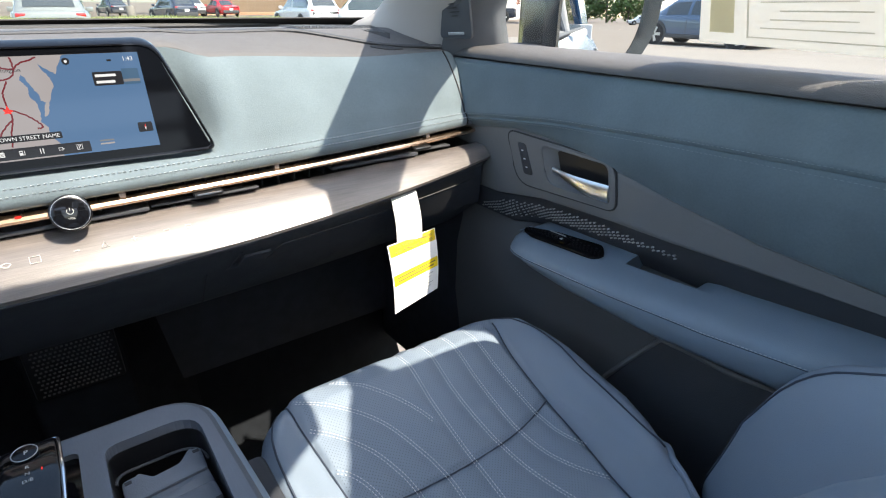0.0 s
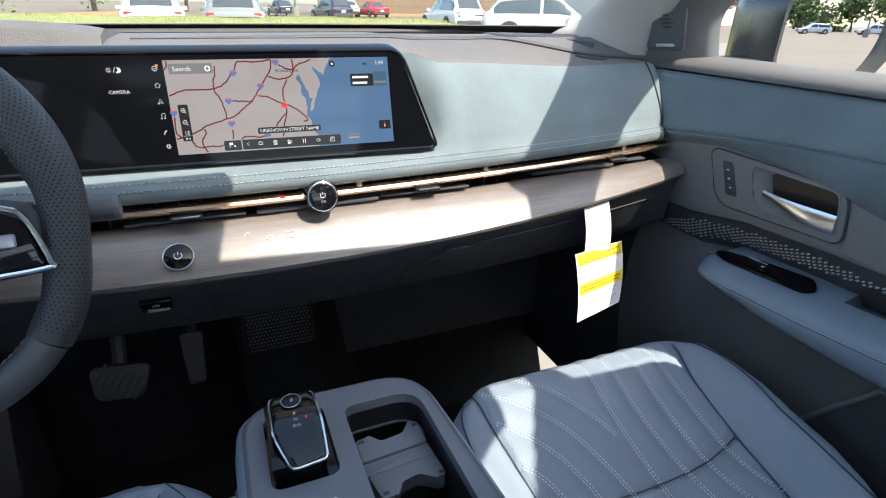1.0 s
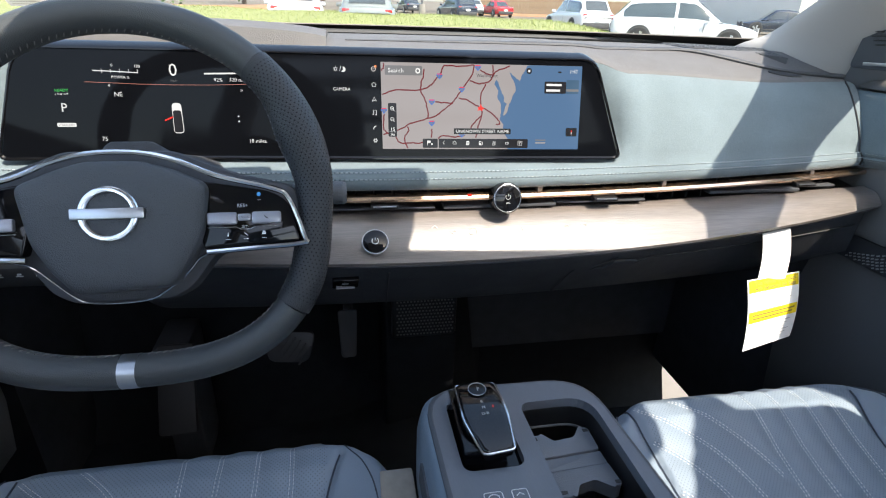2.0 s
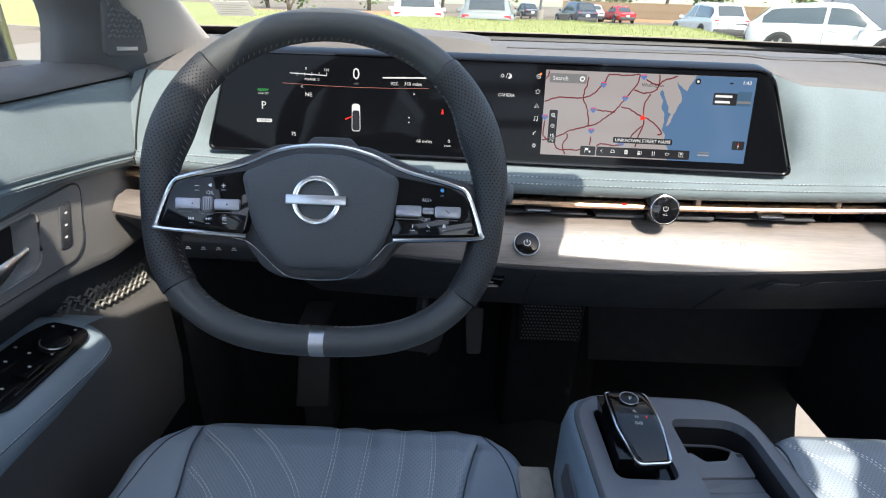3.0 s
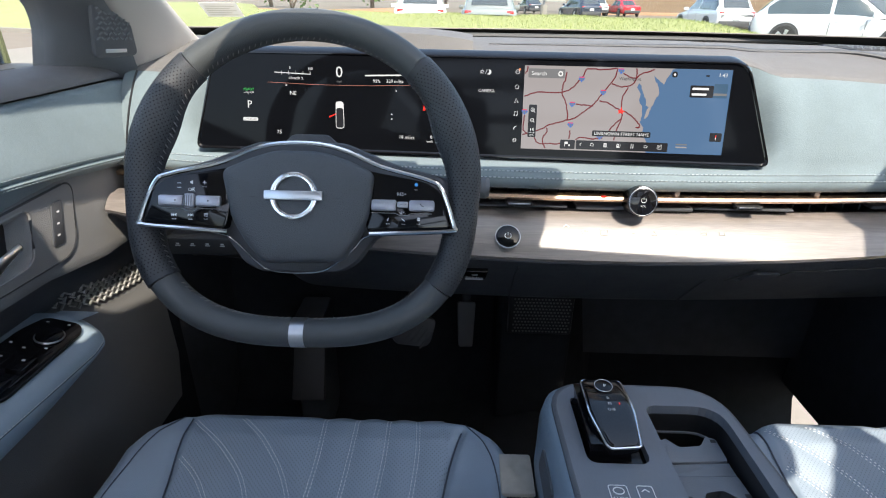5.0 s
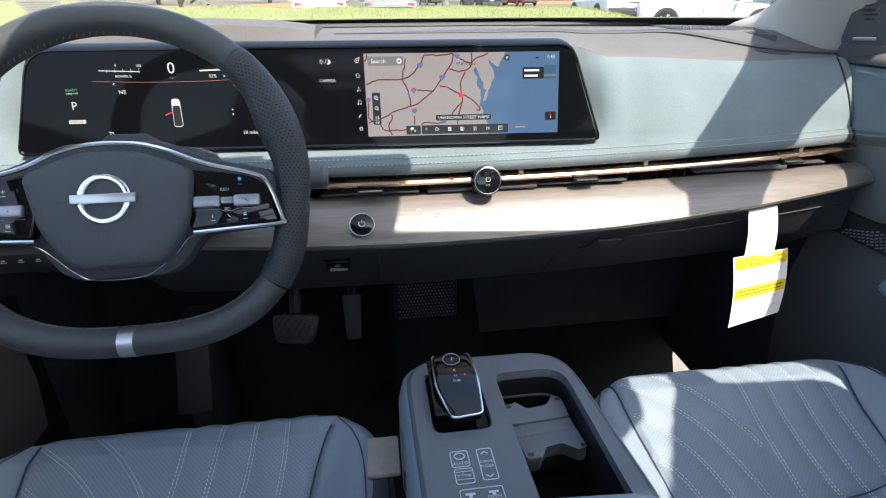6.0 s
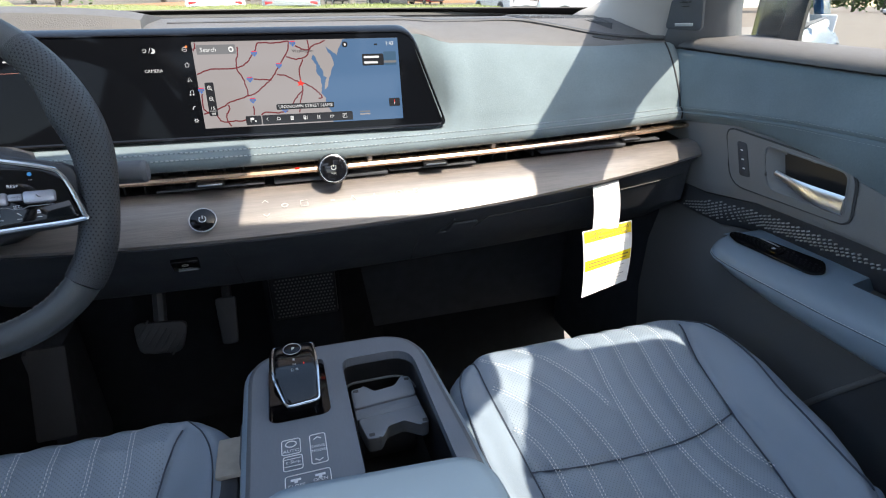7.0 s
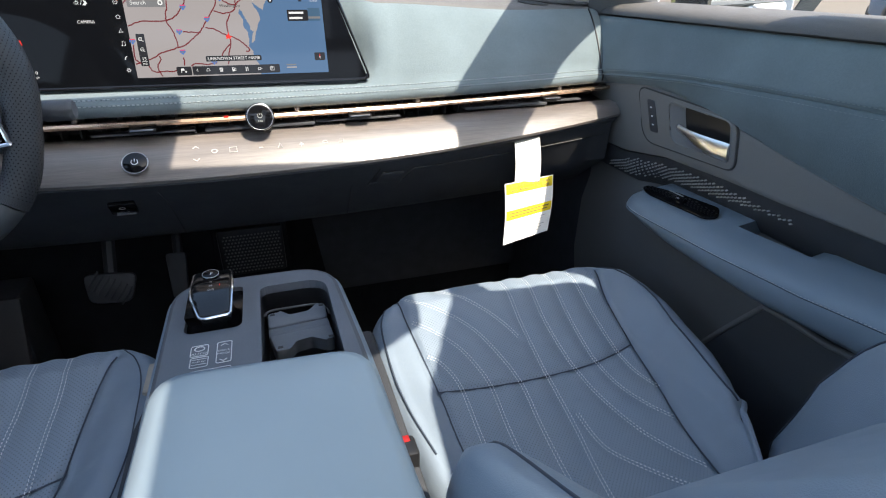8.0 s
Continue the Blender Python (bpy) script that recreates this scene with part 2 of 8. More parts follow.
def tube(path, r, n=10, closed=False, squash=1.0, bm=None, up=None):
    """A tube along a path; r: one radius or one for each point; squash flattens it along up."""
    pts = [Vector(p) for p in path]
    k = len(pts)
    rings = []
    ref = Vector(up) if up else Vector((0, 0, 1))
    for i, p in enumerate(pts):
        a = pts[i - 1] if (i or closed) else p
        b = pts[(i + 1) % k] if (i < k - 1 or closed) else p
        t = (b - a).normalized()
        if abs(t.dot(ref)) > 0.98 and not up:
            ref = Vector((0, 1, 0))
        s = t.cross(ref).normalized()
        w = s.cross(t)
        rr = r[i] if isinstance(r, (list, tuple)) else r
        rings.append([p + s * math.cos(2 * math.pi * j / n) * rr + w * math.sin(2 * math.pi * j / n) * rr * squash for j in range(n)])
    return loft(rings, caps=not closed, loop=closed, bm=bm)


def spline(pts, n=8, closed=False):
    """Catmull-Rom through points."""
    pts = [Vector(p) for p in pts]
    out, k = [], len(pts)
    for i in range(k if closed else k - 1):
        if closed:
            a, b, c, d = pts[i - 1], pts[i], pts[(i + 1) % k], pts[(i + 2) % k]
        else:
            a, b, c, d = pts[max(i - 1, 0)], pts[i], pts[i + 1], pts[min(i + 2, k - 1)]
        for j in range(n):
            t = j / n
            out.append(0.5 * (2 * b + (c - a) * t + (2 * a - 5 * b + 4 * c - d) * t * t + (3 * b - a - 3 * c + d) * t ** 3))
    if not closed:
        out.append(pts[-1])
    return out


def lerp(x, xs, ys):
    return float(np.interp(x, xs, ys))


def smooth(t):
    t = max(0.0, min(1.0, t))
    return t * t * (3 - 2 * t)


def stitches(path, normal, mat, parent, name="stitching", long=0.0042, gap=0.0026, r=0.0006, lift=0.0004):
    """A row of thread dashes along a path."""
    pts = [Vector(p) for p in path]
    bm = bmesh.new()
    nrm = Vector(normal).normalized()
    dist, seg = 0.0, []
    cum = [0.0]
    for a, b in zip(pts, pts[1:]):
        cum.append(cum[-1] + (b - a).length)
    xs = [p.x for p in pts], [p.y for p in pts], [p.z for p in pts]

    def at(s):
        return Vector([float(np.interp(s, cum, c)) for c in xs])
    s = 0.0
    while s + long < cum[-1]:
        a, b = at(s), at(s + long)
        t = (b - a).normalized()
        side = t.cross(nrm).normalized() * r
        n1 = nrm * (r + lift)
        base = -nrm * 0.0004
        v = [bm.verts.new(q) for q in (a - side + base, a + side + base, b + side + base, b - side + base,
                                       a - side * 0.5 + t * long * 0.12 + n1, a + side * 0.5 + t * long * 0.12 + n1,
                                       b + side * 0.5 - t * long * 0.12 + n1, b - side * 0.5 - t * long * 0.12 + n1)]
        for q in ((4, 5, 6, 7), (0, 1, 5, 4), (1, 2, 6, 5), (2, 3, 7, 6), (3, 0, 4, 7)):
            bm.faces.new([v[i] for i in q])
        s += long + gap
    ob = part(name, bm, mat, parent, smooth=False)
    ob["kind"] = "stuff"
    return ob


def text(name, words, size, m, mat, parent, align="CENTER", depth=0.0):
    """Words in the built-in font, as a flat mesh in the xy plane of m."""
    cu = bpy.data.curves.new(name, "FONT")
    cu.body, cu.size, cu.align_x, cu.align_y, cu.extrude, cu.resolution_u = words, size, align, "CENTER", depth, 2
    tmp = bpy.data.objects.new(name, cu)
    me = bpy.data.meshes.new_from_object(tmp)
    bpy.data.objects.remove(tmp)
    bpy.data.curves.remove(cu)
    me.transform(m)
    me.materials.clear()
    me.materials.append(mat)
    ob = new(name, me)
    ob.parent = parent
    ob.matrix_parent_inverse = parent.matrix_basis.inverted()
    return ob


def axes(at, x, y):
    """A frame at a point, its x and y axes along two directions."""
    x, y = Vector(x).normalized(), Vector(y).normalized()
    z = x.cross(y).normalized()
    y = z.cross(x)
    m = Matrix((x, y, z)).transposed().to_4x4()
    m.translation = at
    return m


# ---- the car's shell ----
def polygon_with_holes(outer, holes, z0, z1):
    bm = bmesh.new()
    loops = []
    for ring in [outer] + holes:
        loops.append([bm.verts.new((x, y, z0)) for x, y in ring])
    es = []
    for vs in loops:
        for a, b in zip(vs, vs[1:] + vs[:1]):
            es.append(bm.edges.new((a, b)))
    bmesh.ops.triangle_fill(bm, use_beauty=True, use_dissolve=False, edges=es)
    ret = bmesh.ops.extrude_face_region(bm, geom=bm.faces[:])
    for v in [g for g in ret["geom"] if isinstance(g, bmesh.types.BMVert)]:
        v.co.z = z1
    return bm


# unseen roof: edge and holes are cut to cast the wanted sun and shade
ROOF_SHADE_EDGE = [(-0.62, -1.6), (0.66, -1.6), (0.66, -0.005), (0.638, -0.008), (0.612, -0.030), (0.531, -0.24), (0.505, -0.41), (0.430, -0.41), (0.430, -0.13), (0.536, -0.06), (0.536, 0.05), (0.50, 0.214), (0.13, 0.232), (0.13, 0.35), (-0.13, 0.35), (-0.13, 0.26), (-0.400, 0.290), (-0.432, 0.265), (-0.450, 0.180), (-0.466, 0.162), (-0.479, 0.176), (-0.488, 0.188), (-0.53, 0.198), (-0.62, 0.208)]
ROOF_SUN_CUTS = [[(0.166, -0.80), (0.41, -0.80), (0.41, -0.178), (0.166, -0.178)], [(-0.56, -0.80), (-0.08, -0.80), (-0.08, -0.44), (-0.56, -0.44)], [(-0.448, -0.40), (-0.385, -0.40), (-0.385, -0.166), (-0.448, -0.166)], [(-0.447, 0.062), (-0.408, 0.060), (-0.408, 0.114), (-0.447, 0.126)], [(-0.56, -1.55), (0.56, -1.55), (0.56, -0.85), (-0.56, -0.85)]]
# unseen lining, kept pale to bounce light into the cabin
M_LINING = material("lining_bounce_pale", (0.66, 0.64, 0.61), 0.9, vary=0.04, scale=6, grain=0.4, grain_scale=1200)
roof = finish("ceiling", polygon_with_holes(ROOF_SHADE_EDGE, ROOF_SUN_CUTS, 1.56, 1.60), M_LINING)
tagged(roof, "unseen pale headliner, cut so that sun falls in chosen patches", "ceiling", kind="structure")

# unseen tinted pane, added so that weakened sun reaches the armrest lid
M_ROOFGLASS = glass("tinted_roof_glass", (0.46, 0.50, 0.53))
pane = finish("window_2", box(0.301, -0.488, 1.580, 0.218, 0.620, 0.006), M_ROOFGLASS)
tagged(pane, "unseen tinted roof pane, placed to pass weak sun onto the armrest lid", "roof glass", kind="structure")

# unseen panel, added under the roof edge to shade the steering wheel's top
header = finish("trim", sheet(10, 6, lambda u, v: Vector((-0.340 + 0.225 * u, 0.270 + 0.195 * v, 1.552 - 0.118 * v + 0.01 * math.sin(v * math.pi))), 0.016, (0, 0.3, 1)), M_PILLAR)
tagged(header, "unseen pale grey panel above the windscreen, added to shade the wheel", "header trim", kind="structure")

# floor, tunnel and the bulkhead behind the dashboard
def floor_z(x, y):
    """Flat floor with a low tunnel, a dip under the dashboard and a steep toe board."""
    # passenger side is sunk deeper so that stray sun lands out of sight
    side = smooth((x - 0.10) / 0.08)
    toe = 1.12 + 0.12 * side
    dip = (0.10 + 0.17 * side) * smooth((y - 0.76) / 0.10) * (1 - smooth((y - toe) / 0.06))
    return 0.40 + 0.09 * math.exp(-(x / 0.144) ** 2) - dip + 0.32 * smooth((y - toe) / 0.12)


floor = finish("floor", sheet(24, 72, lambda u, v: Vector((-0.80 + 1.6 * u, -1.6 + 2.9 * v, floor_z(-0.80 + 1.6 * u, -1.6 + 2.9 * v))), 0.05, (0, 0, -1)), M_FLOOR)
tagged(floor, "black carpeted car floor with a low centre tunnel", "floor", kind="structure")
bulkhead = finish("wall_front", box(0, 1.27, 0.78, 1.6, 0.06, 0.80, 0.01), M_CARPET)
tagged(bulkhead, "black carpeted bulkhead at the end of the footwells", "wall", kind="structure")
rear = finish("wall_rear", box(0, -1.63, 0.78, 1.7, 0.06, 0.80, 0.01), M_REAR)
tagged(rear, "unseen rear wall of the cabin, pale to bounce light forward", "wall", kind="structure")


def pillar(path, half, mat=M_PILLAR, name="trim", label="", n=14):
    """A padded pillar trim: path points with half-width vectors, rounded across."""
    rings = []
    for (p, w, d) in path:
        p, w, d = Vector(p), Vector(w), Vector(d)
        rings.append([p + w * math.cos(2 * math.pi * i / n) + d * math.sin(2 * math.pi * i / n) for i in range(n)])
    return finish(name, loft(rings), mat)


def dash_lip(x):
    return 0.708 + 0.14 * x * x


def along(pts, f):
    """The point at 0..1 along a list of points."""
    k = f * (len(pts) - 1)
    i = min(int(k), len(pts) - 2)
    return Vector(pts[i]).lerp(Vector(pts[i + 1]), k - i)


FRONT_EDGE = spline([(0.628, 1.06, 1.165), (0.620, 0.965, 1.193), (0.603, 0.80, 1.295), (0.570, 0.53, 1.457), (0.550, 0.36, 1.56)], 6)
REAR_EDGE = spline([(0.700, 0.90, 1.120), (0.690, 0.866, 1.153), (0.682, 0.835, 1.205), (0.662, 0.755, 1.275), (0.630, 0.58, 1.40), (0.600, 0.40, 1.50), (0.575, 0.30, 1.56)], 6)
WINDOW_EDGE = spline([(0.772, 0.775, 1.155), (0.760, 0.776, 1.190), (0.740, 0.760, 1.250), (0.713, 0.662, 1.320), (0.682, 0.535, 1.402), (0.661, 0.41, 1.460), (0.645, 0.325, 1.500), (0.634, 0.20, 1.530), (0.630, 0.05, 1.538)], 6)
FLARED_EDGE = spline([(0.560, 1.060, 1.150), (0.574, 1.005, 1.200), (0.604, 0.965, 1.224), (0.607, 0.892, 1.271), (0.592, 0.76, 1.345), (0.570, 0.55, 1.462), (0.550, 0.36, 1.56)], 5)
for s in (1, -1):
    # A-pillar trim from the dashboard's corner up and back to the roof, rounded between its two edges
    rings = []
    for t in range(25):
        f = t / 24
        a, b = along(FLARED_EDGE if s > 0 else FRONT_EDGE, f), along(REAR_EDGE, f)
        if s < 0:
            a = a + Vector((0.018 * smooth(f * 1.6), 0, 0))
        out = Vector((-0.62, -0.25, 0.25))
        mid = [a.lerp(b, k / 8) + out * 0.030 * math.sin(math.pi * k / 8) ** 0.7 for k in range(9)]
        mid += [a.lerp(b, 1 - k / 4) - out * 0.035 for k in (0.6, 2, 3.4)]
        rings.append([Vector((s * p.x, p.y, p.z)) for p in mid])
    p = finish("trim", loft(rings), M_PILLAR, sharp=70)
    tagged(p, "pale grey fabric-covered windscreen pillar trim", "pillar trim", kind="structure")
    rail = finish("trim", tube([(s * 0.575, 0.32, 1.565), (s * 0.605, 0.05, 1.575), (s * 0.628, -0.1, 1.575), (s * 0.622, -0.6, 1.57), (s * 0.60, -1.2, 1.55), (s * 0.58, -1.6, 1.50)], [0.012, 0.009, 0.014, 0.03, 0.03, 0.03], 12), M_PILLAR)
    tagged(rail, "pale grey roof rail trim above the doors", "roof rail", kind="structure")
    bp = finish("trim", tube([(s * 0.74, -0.42, 0.5), (s * 0.75, -0.42, 1.1), (s * 0.69, -0.45, 1.35), (s * 0.63, -0.50, 1.57)], [0.07, 0.07, 0.06, 0.05], 12), M_PILLAR)
    tagged(bp, "grey centre pillar trim between the doors", "pillar trim", kind="structure")

wind = finish("window_1", sheet(24, 8, lambda u, v: Vector(((-1 + 2 * u) * (0.70 - 0.13 * v), 1.22 - 0.90 * v - 0.14 * (2 * u - 1) ** 2 * (1 - v * 0.4), 1.185 + 0.40 * v)), 0.005, (0, 0.4, 0.9)), M_GLASS)
tagged(wind, "clear curved windscreen", "windscreen", kind="structure")
wind.visible_shadow = False


def screen_foot(u, v):
    """The painted border at the foot of the windscreen, just inside the glass."""
    k = 0.075 * v
    return Vector(((-1 + 2 * u) * (0.70 - 0.13 * k), 1.22 - 0.90 * k - 0.14 * (2 * u - 1) ** 2 * (1 - k * 0.4), 1.181 + 0.40 * k))


border = finish("trim", sheet(40, 3, screen_foot, 0.002, (0, 0.4, 0.9)), M_BLACK)
tagged(border, "black painted border along the foot of the windscreen", "windscreen border", kind="structure")

# ---- dashboard ----
dash = thing("dashboard", (0, 0.8, 0.8), "blue suede dashboard with grey wood trim and copper strip", "dashboard")
NX = 85
XS = [-0.70 + 1.40 * i / (NX - 1) for i in range(NX)]


def dash_section_top(x):
    yb = dash_lip(x)
    a = smooth((abs(x + 0.178) - 0.375) / 0.055)
    yt, zt = yb + 0.078 + 0.012 * (1 - a), 1.188 - 0.030 * a + 0.014 * a * (1 - smooth((abs(x) - 0.24) / 0.30))
    crown = 1.203 - 0.004 * a
    return [(x, yt, zt - 0.012), (x, yt + 0.002, zt), (x, yt + 0.012, zt + 0.006), (x, yt + 0.09, crown - 0.002), (x, 1.02, crown), (x, 1.16, 1.196 - 0.02 * x * x), (x, 1.23, 1.180), (x, 1.23, 1.05), (x, yt + 0.06, 1.05), (x, yt + 0.03, zt - 0.05)]


part("top", loft([dash_section_top(x) for x in XS]), M_TOP, dash, "soft grey grained upper surface", sharp=50)


def suede_section(x):
    yb = dash_lip(x)
    a = smooth((abs(x + 0.178) - 0.375) / 0.055)
    yt, zt = yb + 0.078 + 0.012 * (1 - a), 1.186 - 0.028 * a + 0.014 * a * (1 - smooth((abs(x) - 0.24) / 0.30))
    prof = [(yb + 0.03, 1.030), (yb + 0.006, 1.031), (yb - 0.001, 1.036), (yb - 0.002, 1.045), (yb + 0.003, 1.053), (yb + 0.009, 1.057)]
    for k in range(1, 9):
        f = k / 8
        prof.append((yb + 0.009 + (yt - yb - 0.009) * (a * f ** 1.25 + (1 - a) * min(1.0, f * 2.2) ** 0.6), (1 - a) * (1.060 + (zt - 1.060) * max(0.0, f - 0.35) / 0.65) + a * (1.057 + (zt - 1.057) * (1 - (1 - f) ** 1.15))))
    prof.append((yt + 0.02, zt - 0.01))
    prof.append((yb + 0.05, 1.06))
    return [(x, y, z) for y, z in prof]


part("suede_panel", loft([suede_section(x) for x in XS]), M_SUEDE, dash, "pale blue suede facing panel with double stitching", sharp=60)
for off_y, off_z in ((0.0045, 1.0555), (-0.0015, 1.048)):
    stitches([(x, dash_lip(x) + off_y, off_z) for x in XS], (0, -0.6, 0.8), M_THREADD, dash, r=0.00045, lift=0.0007, long=0.0038, gap=0.0022)

# vent slot, its blades, the copper strip and small vent tabs
part("vent_slot", loft([[(x, dash_lip(x) + 0.004, 1.032), (x, dash_lip(x) + 0.06, 1.034), (x, dash_lip(x) + 0.065, 0.998), (x, dash_lip(x) + 0.012, 0.994), (x, dash_lip(x) + 0.055, 0.999), (x, dash_lip(x) + 0.052, 1.030)] for x in XS]), M_BLACK, dash, "black recessed air vent slot")
for i, x in enumerate([-0.62 + 0.025 * k for k in range(51)]):
    part("blade", box(x, dash_lip(x) + 0.036, 1.015, 0.0025, 0.03, 0.034), M_BLACK, dash)
part("strip", loft([[(x, dash_lip(x) - 0.004, 1.0255), (x, dash_lip(x) - 0.006, 1.022), (x, dash_lip(x) - 0.004, 1.0185), (x, dash_lip(x) + 0.012, 1.0185), (x, dash_lip(x) + 0.012, 1.0255)] for x in XS]), M_COPPER, dash, "thin copper metal strip")
for x in (-0.11, 0.20, 0.56, -0.60):
    y = dash_lip(x)
    tab = part("vent_tab", box(x, y - 0.003, 1.0135, 0.036, 0.016, 0.006, 0.002), M_BLACK, dash, "small black vent tab with a silver lip")
    part("tab_lip", box(x, y - 0.0115, 1.0150, 0.030, 0.002, 0.0022, 0.0006), M_SILVER, tab, "thin silver lip")
    part("vent_lower_vane", box(x, y + 0.012, 1.007, 0.135, 0.02, 0.003, 0.001), M_DARK, dash)


def wood_section(x):
    yt, yb, zb = 0.714 + 0.085 * x * x, 0.662 + 0.13 * x * x, 0.950 + 0.065 * x * x
    pr = [(yt + 0.012, 1.000), (yt, 0.9985)]
    for k in range(1, 7):
        f = k / 6
        pr.append((yt + (yb - yt) * f, 0.9985 + (zb - 0.9985) * f + 0.006 * math.sin(f * math.pi)))
    pr += [(yb + 0.002, zb - 0.005), (yb + 0.02, zb - 0.006), (yt + 0.02, 0.98)]
    return [(x, y, z) for y, z in pr]


part("wood_panel", loft([wood_section(x) for x in XS]), M_WOOD, dash, "long grey ash wood trim panel", sharp=50)


def lower_section(x):
    yb, zb = 0.662 + 0.13 * x * x, 0.950 + 0.065 * x * x
    e = 0.03 * x * x
    h = 0.08 * smooth((-x - 0.43) / 0.12)
    return [(x, yb + 0.010, zb - 0.005), (x, yb + 0.008, zb - 0.010), (x, yb + 0.022, zb - 0.022), (x, 0.74 + e + 0.9 * h, 0.885), (x, 0.803 + 3.4 * e + h, 0.812), (x, 0.82 + 4 * e + h, 0.800), (x, 0.93 + e, 0.80), (x, 1.15, 0.84), (x, 1.15, 0.95), (x, yb + 0.05, 0.96)]


part("lower_panel", loft([lower_section(x) for x in XS]), M_DARK, dash, "charcoal plastic lower dashboard", sharp=40)


# ---- display ----
def disp(x, z, off=0.0):
    y = lerp(x, (-0.57, -0.35, -0.109, 0.159, 0.24), (0.765, 0.763, 0.747, 0.733, 0.7285)) + 0.2 * (z - 1.07)
    return Vector((x, y - off, z - 0.2 * off))


display = thing("display_screen", (-0.18, 0.78, 1.06), "wide gloss black display panel showing gauges and a road map", "display")
outline = rounded([(-0.570, 1.064), (0.226, 1.064), (0.181, 1.196), (-0.534, 1.196)], [0.012, 0.012, 0.02, 0.03], 5)
dense = []
for a, b in zip(outline, outline[1:] + outline[:1]):
    k = max(1, int((b - a).length / 0.03))
    dense += [a + (b - a) * (i / k) for i in range(k)]


def scaled(pts, d):
    cx, cz = -0.18, 1.13
    return [Vector((cx + (p.x - cx) * (1 - d / 0.39), cz + (p.y - cz) * (1 - d / 0.066))) for p in pts]


bm = loft([[disp(p.x, p.y, -0.02) for p in dense], [disp(p.x, p.y, -0.001) for p in dense], [disp(p.x, p.y, 0.002) for p in scaled(dense, 0.0015)], [disp(p.x, p.y, 0.002) for p in scaled(dense, 0.003)], [disp(p.x, p.y, 0.0) for p in scaled(dense, 0.0045)]], caps=False)
part("bezel", bm, M_PIANO, display, "gloss black bezel")
bm = sheet(30, 4, lambda u, v: disp(lerp(u, (0, 1), (-0.564 + 0.032 * v, 0.219 - 0.042 * v)), 1.068 + 0.124 * v, 0.0002))
part("screen_glass", bm, M_SCREEN, display, "black glass screen")


def flat(points, mat, name, off=0.0008, parent=display):
    """A flat patch on the display from an outline in x and z."""
    bm = bmesh.new()
    bm.faces.new([bm.verts.new(disp(x, z, off)) for x, z in points])
    return part(name, bm, mat, parent, smooth=False)


def ribbon(pts, w, mat, name, off=0.0012, parent=display):
    bm = bmesh.new()
    ps = [Vector(p) for p in pts]
    vs = []
    for i, p in enumerate(ps):
        t = (ps[min(i + 1, len(ps) - 1)] - ps[max(i - 1, 0)]).normalized()
        n = Vector((-t.y, t.x)) * w / 2
        vs.append((bm.verts.new(disp(*(p + n), off)), bm.verts.new(disp(*(p - n), off))))
    for a, b in zip(vs, vs[1:]):
        bm.faces.new((a[0], b[0], b[1], a[1]))
    return part(name, bm, mat, parent, smooth=False)


def dm(x, z, off=0.0016):
    a, b = disp(x - 0.01, z, off), disp(x + 0.01, z, off)
    return axes(disp(x, z, off), b - a, disp(x, z + 0.01, off) - disp(x, z, off))


# map area
MX0, MX1, MZ0, MZ1 = -0.108, 0.160, 1.078, 1.185
flat([(MX0, MZ0), (MX1, MZ0), (MX1, MZ1), (MX0, MZ1)], G_LAND, "map_land", 0.0006)
coast = [(0.0606, 1.078), (0.060, 1.092), (0.053, 1.102), (0.054, 1.110), (0.0485, 1.1165), (0.050, 1.124), (0.050, 1.135), (0.045, 1.144), (0.046, 1.153), (0.0403, 1.161), (0.043, 1.1666), (0.046, 1.163),
         (0.049, 1.154), (0.0534, 1.146), (0.0537, 1.1386), (0.058, 1.137), (0.055, 1.130), (0.0535, 1.1213)]
coast += [(0.0574, 1.124), (0.0605, 1.133), (0.065, 1.145), (0.0695, 1.153), (0.068, 1.162), (0.064, 1.168), (0.060, 1.177), (0.066, 1.1716), (0.0743, 1.165), (0.077, 1.172), (0.081, 1.1774), (0.0845, 1.1843)]
shore = random.Random(8)
jag = []
for (ax, az), (bx, bz) in zip(coast, coast[1:]):
    for k in range(4):
        e = 0.0006 if k else 0.0
        jag.append((ax + (bx - ax) * k / 4 + shore.uniform(-e, e), az + (bz - az) * k / 4 + shore.uniform(-e, e)))
flat(jag + [coast[-1], (0.088, MZ1), (MX1, MZ1), (MX1, MZ0)], G_SEA, "map_sea", 0.0009)


def road(*pts):
    """A highway with small uneven bends."""
    line = [Vector((p.x, p.y)) for p in spline([(x, z, 0) for x, z in pts], 5)]
    for p in line[1:-1]:
        p += Vector((shore.uniform(-0.0006, 0.0006), shore.uniform(-0.0006, 0.0006)))
    ribbon(line, 0.00165, G_ROAD, "map_road")


road((-0.107, 1.146), (-0.090, 1.1516), (-0.059, 1.1525), (-0.0444, 1.158), (-0.038, 1.1647), (-0.031, 1.174), (-0.026, 1.182), (-0.006, 1.182), (0.0128, 1.1838))
road((-0.0527, 1.178), (-0.0536, 1.169), (-0.057, 1.1586), (-0.057, 1.151), (-0.051, 1.139), (-0.048, 1.125), (-0.0484, 1.1166))
road((-0.107, 1.0966), (-0.087, 1.1025), (-0.067, 1.112), (-0.050, 1.1165), (-0.037, 1.120), (-0.026, 1.129), (-0.015, 1.1376), (-0.0067, 1.1485), (0.001, 1.159), (0.010, 1.171), (0.0128, 1.1838))
road((0.0075, 1.165), (0.0184, 1.1614), (0.027, 1.162), (0.0347, 1.165), (0.0384, 1.1726))
